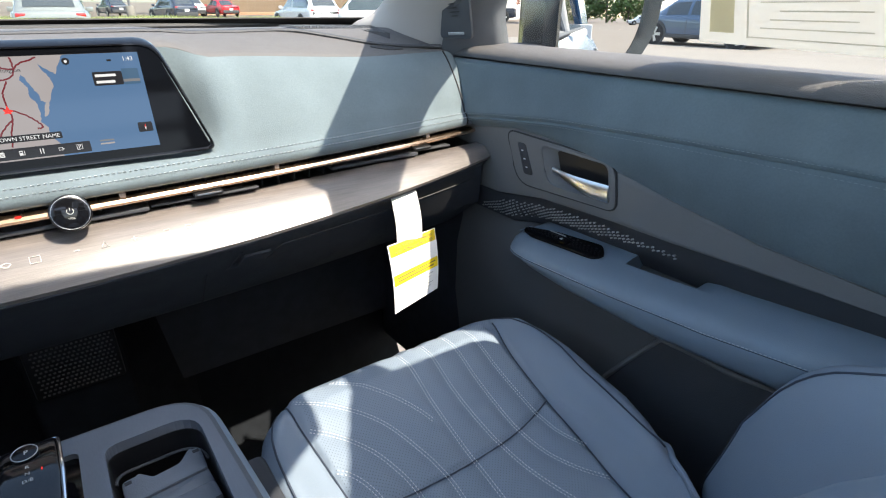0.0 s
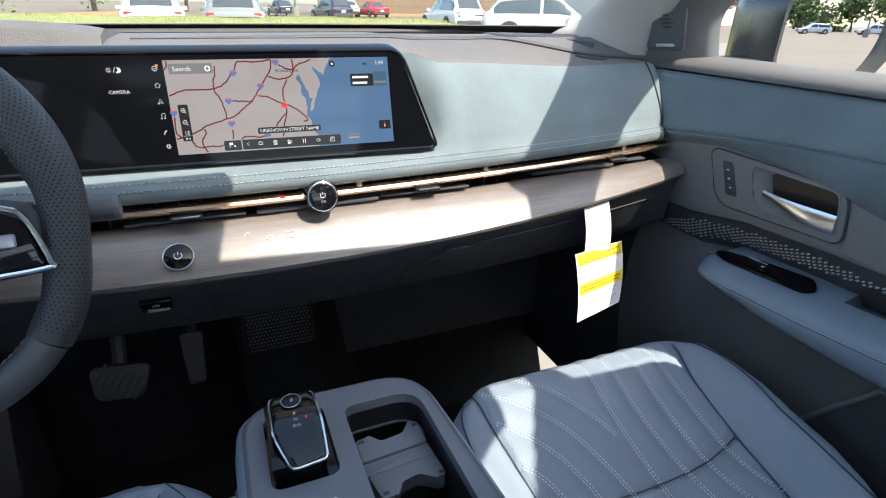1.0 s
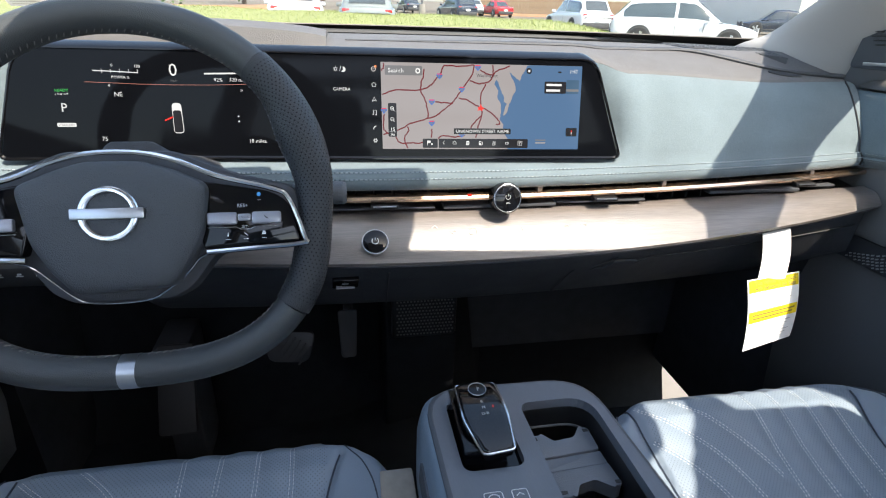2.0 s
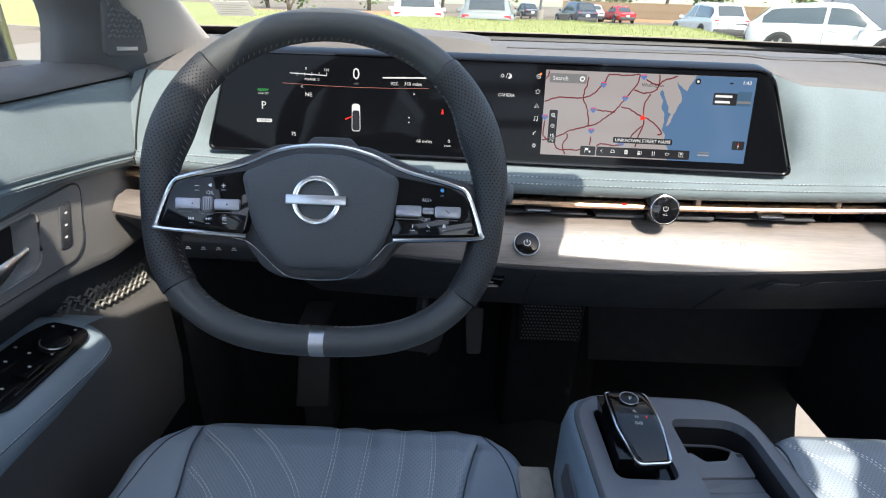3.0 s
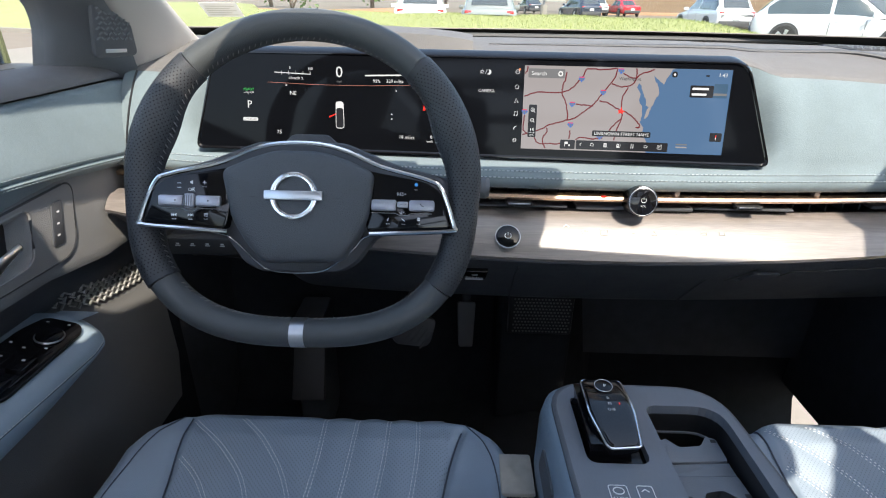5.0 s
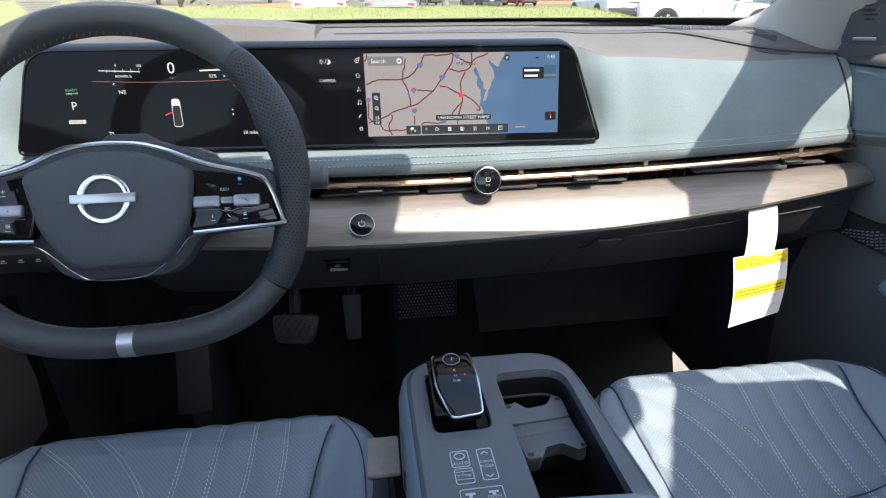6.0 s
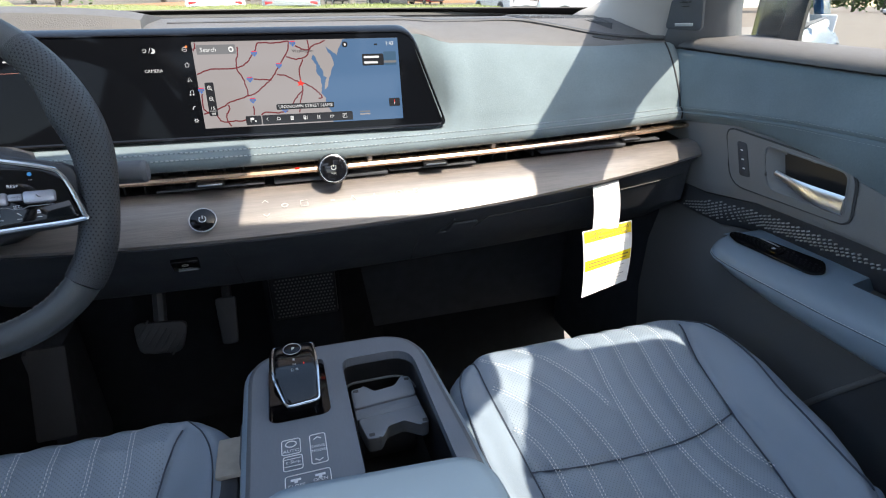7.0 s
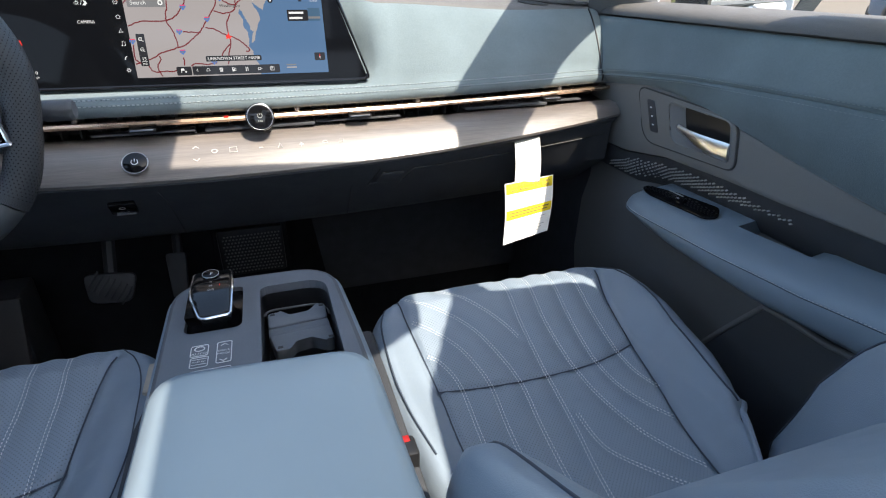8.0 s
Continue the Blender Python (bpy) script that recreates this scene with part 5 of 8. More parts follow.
BOLSTER_L = [(-0.180, 0.585), (-0.179, 0.538), (-0.173, 0.481), (-0.167, 0.389), (-0.168, 0.322), (-0.166, 0.25), (-0.16, 0.15)]


def curve2(pts, n=6):
    return [(p.x, p.y) for p in spline([(x, y, 0) for x, y in pts], n)]


def distance_field(X, Y, pts):
    d = np.full(X.shape, 9.0)
    for (ax, ay), (bx, by) in zip(pts, pts[1:]):
        vx, vy = bx - ax, by - ay
        t = np.clip(((X - ax) * vx + (Y - ay) * vy) / (vx * vx + vy * vy + 1e-12), 0, 1)
        d = np.minimum(d, np.hypot(X - ax - t * vx, Y - ay - t * vy))
    return d


def half_width(y):
    return lerp(y, (-0.05, 0.12, 0.22, 0.26, 0.36, 0.46, 0.52, 0.56, 0.58, 0.605), (0.215, 0.215, 0.215, 0.226, 0.247, 0.250, 0.240, 0.222, 0.205, 0.172))


def driver_width(y):
    return lerp(y, (-0.05, 0.12, 0.22, 0.26, 0.36, 0.46, 0.53, 0.565, 0.585, 0.605), (0.215, 0.215, 0.220, 0.230, 0.250, 0.258, 0.256, 0.240, 0.222, 0.196))


def outboard_width(y):
    """The door side of the cushion, drawn in behind the side bolster."""
    return lerp(y, (-0.05, 0.12, 0.175, 0.215, 0.238, 0.25, 0.28, 0.33, 0.41, 0.50, 0.55, 0.58, 0.605), (0.125, 0.126, 0.150, 0.168, 0.198, 0.212, 0.228, 0.246, 0.259, 0.260, 0.247, 0.217, 0.168))


def cushion_base(x, y, outboard=False):
    w = abs(x)
    base = lerp(y, (-0.05, 0.10, 0.25, 0.40, 0.50, 0.555, 0.585, 0.606), (0.692, 0.690, 0.694, 0.704, 0.727, 0.745, 0.744, 0.728))
    ins = lerp(y, (0.0, 0.2, 0.258, 0.40, 0.60), (0.108, 0.112, 0.121, 0.151, 0.185)) if x > 0 else lerp(y, (0.0, 0.4, 0.6), (0.162, 0.167, 0.182))
    bol = smooth((w - ins) / 0.06) * lerp(y, (0.0, 0.25, 0.45, 0.54, 0.59), (0.046, 0.040, 0.030, 0.012, 0.002))
    edge = (outboard_width(y) if x > 0 else half_width(y)) if outboard else driver_width(y)
    drop = max(0.0, (w - edge + 0.040) / 0.040) * lerp(y, (0.20, 0.26), (0.4, 1.0) if outboard and x > 0 else (1.0, 1.0))
    return base + bol - 0.038 * min(1.0, drop) ** 2.4


def build_seat(cx, label, shift=0.0, outboard=False):
    seat = thing("car_seat", (cx, 0.2, 0.42), label, "car seat", "front seats")
    NU, NV = 150, 170
    ys = -0.05 + 0.656 * (np.arange(NV + 1) / NV)
    hw = np.array([half_width(y) if outboard else driver_width(y) for y in ys])
    hr = np.array([outboard_width(y) for y in ys]) if outboard else hw
    U = 2 * np.arange(NU + 1)[:, None] / NU - 1
    X = np.where(U > 0, U * hr[None, :], U * hw[None, :])
    Y = np.broadcast_to(ys[None, :], X.shape)
    Z = np.array([[cushion_base(x, y, outboard) for x, y in zip(rx, ry)] for rx, ry in zip(X, Y)])
    near = np.full(X.shape, 9.0)
    for c in CHANNELS:
        near = np.minimum(near, distance_field(X, Y, curve2(c, 4)))
    inside = (X > -0.17) & (X < 0.16)
    Z = Z + np.where(inside, 0.0035 * (1 - np.exp(-(near / 0.011) ** 2)) - 0.0015, 0)
    for c, dep, wd in ((CROSS, 0.006, 0.005), (BOLSTER_R, 0.007, 0.0045), (BOLSTER_L, 0.006, 0.0045)):
        Z = Z - dep * np.exp(-(distance_field(X, Y, curve2(c, 4)) / wd) ** 2)
    rng = np.random.RandomState(3)
    for _ in range(14):
        px, py, ang, ln = rng.uniform(-0.15, 0.2), rng.uniform(0.15, 0.55), rng.uniform(-0.6, 0.6), rng.uniform(0.02, 0.06)
        a = (X - px) * np.cos(ang) + (Y - py) * np.sin(ang)
        b = -(X - px) * np.sin(ang) + (Y - py) * np.cos(ang)
        Z = Z - 0.0010 * np.exp(-(a / ln) ** 2 - (b / 0.006) ** 2)
    bm = sheet(NU, NV, lambda u, v: Vector((cx + X[round(u * NU), round(v * NV)], Y[round(u * NU), round(v * NV)], Z[round(u * NU), round(v * NV)])))
    rim = [e for e in bm.edges if e.is_boundary]
    ret = bmesh.ops.extrude_edge_only(bm, edges=rim)
    low = [g for g in ret["geom"] if isinstance(g, bmesh.types.BMVert)]
    for v in low:
        v.co.z = min(v.co.z - 0.03, 0.675)
        v.co.x = cx + (v.co.x - cx) * 1.02
    ret = bmesh.ops.extrude_edge_only(bm, edges=[e for e in bm.edges if e.is_boundary])
    for v in [g for g in ret["geom"] if isinstance(g, bmesh.types.BMVert)]:
        v.co.z = 0.56
        v.co.x = cx + (v.co.x - cx) * 0.97
        v.co.y -= 0.05 * smooth((v.co.y - 0.45) / 0.15)
    cush = part("cushion", bm, M_SEAT, seat, "blue-grey leather cushion with fanned stitched channels", sharp=60)
    cush.data.materials.append(M_LEATHERP)
    for f in cush.data.polygons:
        q = f.center
        lim = lerp(q.y, (0.10, 0.190, 0.258, 0.408, 0.518, 0.60), (0.106, 0.110, 0.119, 0.149, 0.166, 0.17))
        if f.normal.z > 0.5 and -0.166 < q.x - cx < lim and q.y < 0.585:
            f.material_index = 1

    def at(x, y, lift=0.0):
        return Vector((cx + x, y, cushion_base(x, y, outboard) + lift))
    for c in CHANNELS:
        for o in (-0.0022, 0.0022):
            pts = curve2(c, 8)
            row = []
            for (ax, ay), (bx, by) in zip(pts, pts[1:]):
                t = math.hypot(bx - ax, by - ay) + 1e-9
                nx, ny = -(by - ay) / t * o, (bx - ax) / t * o
                row.append(at(ax + nx, ay + ny, -0.0012))
            stitches(row, (0, 0, 1), M_THREAD, seat, long=0.0028, gap=0.0022, r=0.00040, lift=0.0005)
    for c, r in ((CROSS, 0.0012), (BOLSTER_R, 0.0012), (BOLSTER_L, 0.0012)):
        part("seam", tube([at(x, y, -0.0036) for x, y in curve2(c, 6)], r, 6), M_PIPING, seat, "dark piped seam")
    pipe = [(0.190, 0.585), (0.214, 0.545), (0.226, 0.500), (0.219, 0.430), (0.207, 0.360), (0.194, 0.302), (0.186, 0.262), (0.188, 0.240)] if outboard else [(0.190, 0.585), (0.214, 0.545), (0.226, 0.500), (0.228, 0.430), (0.222, 0.350), (0.208, 0.280), (0.200, 0.236)]
    part("seam", tube([at(x, y, 0.0008) for x, y in curve2(pipe, 6)], 0.0014 if outboard else 0.0009, 6), M_PIPING, seat, "dark piped outer seam")
    pipe = [(-0.190, 0.585), (-0.212, 0.545), (-0.222, 0.500), (-0.226, 0.430), (-0.222, 0.350), (-0.208, 0.280)]
    part("seam", tube([at(x, y, 0.0008) for x, y in curve2(pipe, 6)], 0.0014 if outboard else 0.0009, 6), M_PIPING, seat, "dark piped outer seam")

    if outboard:
        flange = [(outboard_width(y) + 0.001, y) for y in (0.256, 0.246, 0.236, 0.222, 0.200, 0.170, 0.140, 0.110)]
        part("flange", tube([at(x, y, 0.004) for x, y in flange], 0.0042, 8), M_SEAT, seat, "raised leather flange at the hinge side")
        part("side_shield", prism(rounded([(0.30, 0.46), (0.30, 0.585), (0.22, 0.640), (0.06, 0.668), (-0.05, 0.668), (-0.05, 0.46)], 0.02, 4), 0.035, axes((cx + 0.160, 0, 0), (0, 1, 0), (0, 0, 1)), 0.010), M_GREY, seat, "grey plastic side shield")
    # backrest, leaning back, with raised side bolsters
    def back(u, v):
        w = abs(2 * u - 1)
        x = (2 * u - 1) * lerp(v, (0, 0.12, 0.35, 0.75, 1), (0.235, 0.250, 0.256, 0.240, 0.17))
        bol = 0.095 * smooth((w - 0.50) / 0.36) * (1 - 0.85 * smooth((v - 0.25) / 0.35)) * smooth(v / 0.16 + 0.62) - 0.075 * max(0.0, (w - 0.90) / 0.10) ** 2
        middle = 0.032 * (1 - smooth((w - 0.40) / 0.14)) * (1 - smooth((v - 0.55) / 0.3)) if outboard else 0.0
        z = lerp(v, (0, 0.2, 0.36, 1), (0.66, 0.80, 0.885, 1.23)) + 0.45 * bol * smooth((v - 0.15) / 0.2)
        y = lerp(v, (0, 0.2, 0.36, 1), (0.105, 0.078, 0.028, -0.24)) + shift + bol + middle
        return Vector((cx + x, y, z))
    part("backrest", sheet(60, 50, back, 0.10, (0, -1, -0.2)), M_SEAT, seat, "blue-grey leather backrest with raised bolsters", sharp=60)
    for q in (0.755, 0.245, 0.915, 0.085):
        part("seam", tube([back(q, k / 40) + Vector((0, 0.0006, 0)) for k in range(0, 38)], 0.0013, 6), M_PIPING, seat, "dark piped backrest seam")
    head = rounded([(-0.135, 0.0), (0.135, 0.0), (0.115, 0.17), (-0.115, 0.17)], 0.05, 6)
    hm = axes((cx, -0.33 + shift, 1.275), (1, 0, 0), (0, -0.25, 0.97))
    part("headrest", prism(head, 0.10, hm, 0.03), M_SEAT, seat, "padded leather headrest")
    for sx in (-0.05, 0.05):
        part("headrest_post", tube([(cx + sx, -0.27 + shift, 1.20), (cx + sx, -0.29 + shift, 1.30)], 0.007, 8), M_CHROME, seat)
    part("base", box(cx, 0.22, 0.50, 0.40, 0.56, 0.16, 0.02), M_DARK, seat, "black seat base")
    return seat


seatR = build_seat(0.400, "blue-grey leather passenger seat with pale stitching", outboard=True)
seatL = build_seat(-0.365, "blue-grey leather driver seat with pale stitching", -0.055)
seatL.matrix_basis = Matrix.Translation((0, -0.015, 0)) @ seatL.matrix_basis

# shifter
shift = part("shifter_recess", box(-0.030, 0.4565, 0.8405, 0.066, 0.103, 0.010), M_PIANO, console, "gloss black shifter recess")
lever = part("shifter_stem", loft([[(-0.036 + sx * w, 0.462 + sy * d, z) for sx, sy in ((-1, -1), (1, -1), (1, 1), (-1, 1))] for z, w, d in ((0.838, 0.024, 0.045), (0.856, 0.020, 0.040), (0.870, 0.022, 0.045))]), M_PIANO, console, "black shifter stem")
SH = axes((-0.0315, 0.456, 0.874), (1, 0, 0), (0, 1, 0.10))
top = [(-0.0205, 0.046), (0.0225, 0.046), (0.0240, 0.0), (0.0215, -0.041), (-0.0100, -0.0435), (-0.0215, -0.006)]
OUTLINE = rounded(top, [0.005, 0.005, 0.01, 0.004, 0.006, 0.01], 4)


def crown(y):
    return 0.0085 - 0.5 * (y - 0.002) ** 2 / 0.16


def head_span(y):
    """Left and right edge of the shifter's outline at y."""
    xs = []
    for a, b in zip(OUTLINE, OUTLINE[1:] + OUTLINE[:1]):
        if (a.y - y) * (b.y - y) <= 0 and a.y != b.y:
            xs.append(a.x + (b.x - a.x) * (y - a.y) / (b.y - a.y))
    return min(xs), max(xs)


head = []
for k in range(71):
    y0, y1 = min(p.y for p in OUTLINE) + 0.0002, max(p.y for p in OUTLINE) - 0.0002
    y = y0 + (y1 - y0) * k / 70
    l, r = head_span(y)
    z = crown(y)
    head.append([SH @ Vector(q) for q in [(l, y, z - 0.013), (l, y, z - 0.0025), (l + 0.0008, y, z - 0.0008)] + [(l + 0.002 + (r - l - 0.004) * i / 8, y, z) for i in range(9)] + [(r - 0.0008, y, z - 0.0008), (r, y, z - 0.0025), (r, y, z - 0.013)]])
part("shifter_head", loft(head), M_SHIFTER, console, "gloss black shifter with a chrome edge", sharp=60)
part("shifter_edge", tube([SH @ Vector((p.x * 1.025, p.y * 1.012, crown(p.y) - 0.0030)) for p in OUTLINE], 0.0016, 8, closed=True), M_CHROME, console, "thin chrome edge")
part("park_button", prism([(0.0092 * math.cos(a / 28 * 6.2832), 0.031 + 0.0086 * math.sin(a / 28 * 6.2832)) for a in range(28)], 0.0095, SH, 0.001), M_PIANO, console, "round park button")
part("park_ring", tube([SH @ Vector((0.0095 * math.cos(a / 28 * 6.2832), 0.031 + 0.0089 * math.sin(a / 28 * 6.2832), 0.0090)) for a in range(28)], 0.0004, 6, closed=True), M_SILVER, console)
for w, y in (("P", 0.030), ("R", 0.0135), ("N", 0.0055), ("D/B", -0.0025)):
    text("lettering", w, 0.0050 if w != "P" else 0.0065, SH @ Matrix.Translation((0.001, y, 0.0098 if w == "P" else crown(y) + 0.0005)), M_PALEINK, console)
part("mark", box(0.011, 0.006, 0.0088, 0.0009, 0.0028, 0.0003, m=SH), G_RED, console)
# lit line inside the recess, side switch on the flank
flank = axes((-0.0945, 0.43, 0.80), (0, -1, 0), (0, 0, 1))
part("side_switch", prism(rounded([(-0.040, -0.018), (0.030, -0.018), (0.030, 0.020), (-0.030, 0.020)], 0.008, 4), -0.003, flank, 0.0), M_GREY, console, "grey seat slide switch")

# cup holder insert
CI = material("insert_grey", (0.155, 0.17, 0.19), 0.5, vary=0.06, scale=12, grain=0.3, grain_scale=800, kind="voronoi")
insert = thing("cup_holder_insert", (0.062, 0.43, 0.80), "removable grey plastic cup holder insert in the console", "cup holder")
zt = 0.826
part("front_wing", prism(rounded([(0.0265, 0.438), (0.0985, 0.443), (0.0985, 0.475), (0.0905, 0.477), (0.078, 0.461), (0.052, 0.458), (0.040, 0.472), (0.0265, 0.470)], 0.004, 3), 0.018, Matrix.Translation((0, 0, zt - 0.018)), 0.002), CI, insert)
part("middle_bar", prism(rounded([(0.0265, 0.421), (0.0995, 0.425), (0.0985, 0.442), (0.0265, 0.437)], 0.001, 2), 0.017, Matrix.Translation((0, 0, zt - 0.019)), 0.001), CI, insert)
part("rear_wing", prism(rounded([(0.0275, 0.420), (0.0995, 0.424), (0.1015, 0.396), (0.093, 0.394), (0.076, 0.407), (0.056, 0.403), (0.047, 0.388), (0.033, 0.389)], 0.004, 3)[::-1], 0.018, Matrix.Translation((0, 0, zt - 0.018)), 0.002), CI, insert)
part("well_ledge", tube([(p.x * 0.97 + 0.0018, p.y * 0.99 + 0.003, 0.815) for p in WELL if p.y > 0.44], 0.0016, 6), M_GREY, console, "thin ledge inside the well")
for x, y in ((0.032, 0.4655), (0.0935, 0.4705), (0.0975, 0.399), (0.0385, 0.394)):
    part("mark", box(x, y, zt + 0.0002, 0.006, 0.004, 0.0005), M_INK, insert)
part("foot", box(0.062, 0.43, 0.785, 0.06, 0.012, 0.05, 0.002), M_DARK, insert)

# printed touch keys on the console
def key_frame(x0, x1, y0, y1, r=0.0025):
    pts = [(p.x, p.y, zc(p.y) + 0.0043) for p in rounded([(x0, y0), (x1, y0), (x1, y1), (x0, y1)], r, 3)]
    part("key_outline", tube(pts, 0.0005, 5, closed=True), M_LABEL, console)


def con_text(w, x, y, size):
    text("lettering", w, size, axes((x, y, zc(y) + 0.0044), (1, -0.02, 0), (0.02, 1, -0.04)), M_LABEL, console)


key_frame(-0.0495, -0.0325, 0.3605, 0.3800)
con_text("AUTO", -0.041, 0.3645, 0.0055)
part("mark", tube([(-0.041 + 0.005 * math.cos(a / 14 * 6.2832), 0.3735 + 0.0038 * math.sin(a / 14 * 6.2832), zc(0.37) + 0.0043) for a in range(14)], 0.0006, 5, closed=True), M_LABEL, console)
key_frame(-0.0485, -0.0315, 0.3405, 0.3580)
con_text("e-Step", -0.040, 0.3505, 0.0052)
part("mark", box(-0.040, 0.3545, zc(0.354) + 0.0043, 0.015, 0.0006, 0.0004), M_LABEL, console)
part("mark", box(-0.040, 0.3455, zc(0.345) + 0.0043, 0.015, 0.0006, 0.0004), M_LABEL, console)
key_frame(-0.0235, -0.0090, 0.3420, 0.3800)
con_text("DRIVE", -0.0165, 0.3635, 0.0046)
con_text("MODE", -0.0165, 0.3580, 0.0046)
for y, d in ((0.3745, 1), (0.3465, -1)):
    part("mark", tube([(-0.0200, y - d * 0.0012, zc(y) + 0.0043), (-0.0165, y + d * 0.0014, zc(y) + 0.0043), (-0.0130, y - d * 0.0012, zc(y) + 0.0043)], 0.0006, 5), M_LABEL, console)
key_frame(-0.0475, -0.0085, 0.3170, 0.3340)
con_text("CLOSE", -0.0385, 0.3215, 0.0050)
con_text("OPEN", -0.0175, 0.3230, 0.0050)
for x in (-0.0385, -0.0175):
    part("mark", box(x, 0.3285, zc(0.328) + 0.0043, 0.009, 0.0022, 0.0004), M_LABEL, console)
    part("mark", box(x, 0.3262, zc(0.328) + 0.0043, 0.003, 0.0022, 0.0004), M_LABEL, console)
# pale cloth strip on the floor beside the console, and the belt buckles
for x in (-0.124, 0.152):
    st_ = finish("floor_trim", box(x, 0.27, 0.565, 0.030, 0.50, 0.35, 0.008), M_DARK)
    tagged(st_, "dark trim between seat and console", "trim", kind="structure")
mat_strip = finish("tunnel_carpet", box(-0.115, 0.490, 0.7435, 0.040, 0.060, 0.008, 0.003), M_MAT)
tagged(mat_strip, "pale worn carpet edge beside the console", "carpet", kind="structure")
bk = thing("belt_buckle", (0.155, 0.27, 0.70), "black seat belt buckle with a red release button", "belt buckle")
part("shell", box(0.155, 0.27, 0.728, 0.024, 0.030, 0.062, 0.005), M_BLACK, bk)
part("button", box(0.154, 0.2785, 0.7585, 0.013, 0.009, 0.003, 0.001), M_RED, bk, "red release button")

# ---- steering wheel ----
wheel = thing("steering_wheel", (-0.354, 0.555, 1.095), "black leather flat-bottomed steering wheel with silver trim", "steering wheel")
WM = axes((-0.357, 0.556, 1.093), (1, 0, 0), (0, 0.4226, 0.9063))
WN = WM.to_3x3() @ Vector((0, 0, 1))


def rim_point(a):
    x, y = math.sin(a), math.cos(a)
    b = smooth(-y / 0.5)
    p = 2.0 + 0.75 * b
    k = (abs(x) ** p + abs(y) ** p) ** (-1 / p)
    return Vector((0.1690 * k * x, (0.158 if y > 0 else 0.1645) * k * y, 0))


def rim_arc(a0, a1, n, r, mat, name, label=""):
    pts = [WM @ rim_point(radians(a0 + (a1 - a0) * i / n)) for i in range(n + 1)]
    return part(name, tube(pts, r, 18, up=WN, squash=1.12), mat, wheel, label)


M_THREADG = material("thread_grey", (0.24, 0.23, 0.22), 0.8)
M_COVER = material("airbag_cover_grey", (0.074, 0.079, 0.086), 0.6, vary=0.08, scale=9, grain=0.4, grain_scale=900, kind="voronoi")
M_ROCKER = material("rocker_grey", (0.40, 0.40, 0.44), 0.36, 0.5, vary=0.05)
M_HOLE = material("punched_hole", (0.003, 0.003, 0.003), 0.9, spec=0.0)
M_PERF = material("perforated_black_leather", (0.036, 0.0385, 0.043), 0.48, vary=0.1, scale=12, grain=0.4, grain_scale=900, kind="voronoi")
rim_arc(-44, 44, 40, 0.0158, M_RIM, "rim_top", "smooth black leather upper rim")


def thumb(a):
    """How far the grip swells inwards above the spokes."""
    return 0.0042 * math.exp(-((abs(a) - 72) / 13) ** 2)


for side in (1, -1):
    pts, rad = [], []
    for i in range(41):
        a = side * (44.3 + 84.7 * i / 40)
        p = rim_point(radians(a))
        pts.append(WM @ (p * (1 - thumb(a) / p.length)))
        rad.append(0.0172 + thumb(a))
    part("rim_grip", tube(pts, rad, 18, up=WN, squash=1.12), M_PERF, wheel, "perforated black leather grip with a thumb rest")
rim_arc(129.3, 177.3, 24, 0.0155, M_RIM, "rim_bottom", "smooth black leather lower rim")
rim_arc(182.3, 230.7, 24, 0.0155, M_RIM, "rim_bottom", "smooth black leather lower rim")
rim_arc(177.3, 182.3, 4, 0.0158, M_SILVER, "rim_clip", "silver metal clip")
for a0, a1 in ((-128, -46), (-42, 42), (46, 128), (132, 176), (184, 228)):
    pts = []
    for i in range(60):
        p = rim_point(radians(a0 + (a1 - a0) * i / 59))
        deg = abs(a0 + (a1 - a0) * i / 59)
        t, rr_ = (thumb(deg), 0.0174 + thumb(deg)) if 44 < deg < 130 else (0.0, 0.0159)
        d = p.normalized()
        p = p - d * t
        pts.append([p - d * rr_ * math.cos(q) + Vector((0, 0, 1.12 * rr_ * math.sin(q))) for q in (radians(3), radians(11), radians(19))])
    bm = bmesh.new()
    cum = np.concatenate([[0], np.cumsum([(b[0] - a[0]).length for a, b in zip(pts, pts[1:])])])

    def along_row(dist, k):
        f = float(np.interp(dist, cum, range(60)))
        return WM @ pts[int(f)][k].lerp(pts[min(int(f) + 1, 59)][k], f % 1)
    for k in range(int(cum[-1] / 0.0062)):
        tube([along_row(k * 0.0062 + 0.0014 * j, j) for j in range(3)], [0.0004, 0.00065, 0.0004], 5, bm=bm)
    row = part("stitching", bm, M_THREADG, wheel, "slanted grey stitches along the inner rim")
    row["kind"] = "stuff"

# rows of small punched holes on both grips
for a0, a1 in ((47, 127), (-127, -47)):
    bm = bmesh.new()
    n = 74
    for i in range(n):
        a = radians(a0 + (a1 - a0) * i / n)
        p, q = rim_point(a), rim_point(a + 0.01)
        t = (q - p).normalized()
        o = Vector((t.y, -t.x, 0)) * (1 if (Vector((t.y, -t.x, 0))).dot(p) > 0 else -1)
        for j in range(15):
            b = radians(-20 + 200 * (j + (0.5 if i % 2 else 0)) / 15)
            nrm = (o * math.cos(b) + Vector((0, 0, 1.12)) * math.sin(b))
            tb = thumb(math.degrees(a))
            c = p * (1 - tb / p.length) + nrm * (0.0173 + tb)
            nn = Vector((nrm.x, nrm.y, nrm.z / 1.25)).normalized()
            side = nn.cross(t).normalized() * 0.0007
            bm.faces.new([bm.verts.new(WM @ (c + d)) for d in (-t * 0.0007, side, t * 0.0007, -side)])
    pf = part("perforation", bm, M_HOLE, wheel, "rows of tiny punched holes", smooth=False)
    pf["kind"] = "stuff"

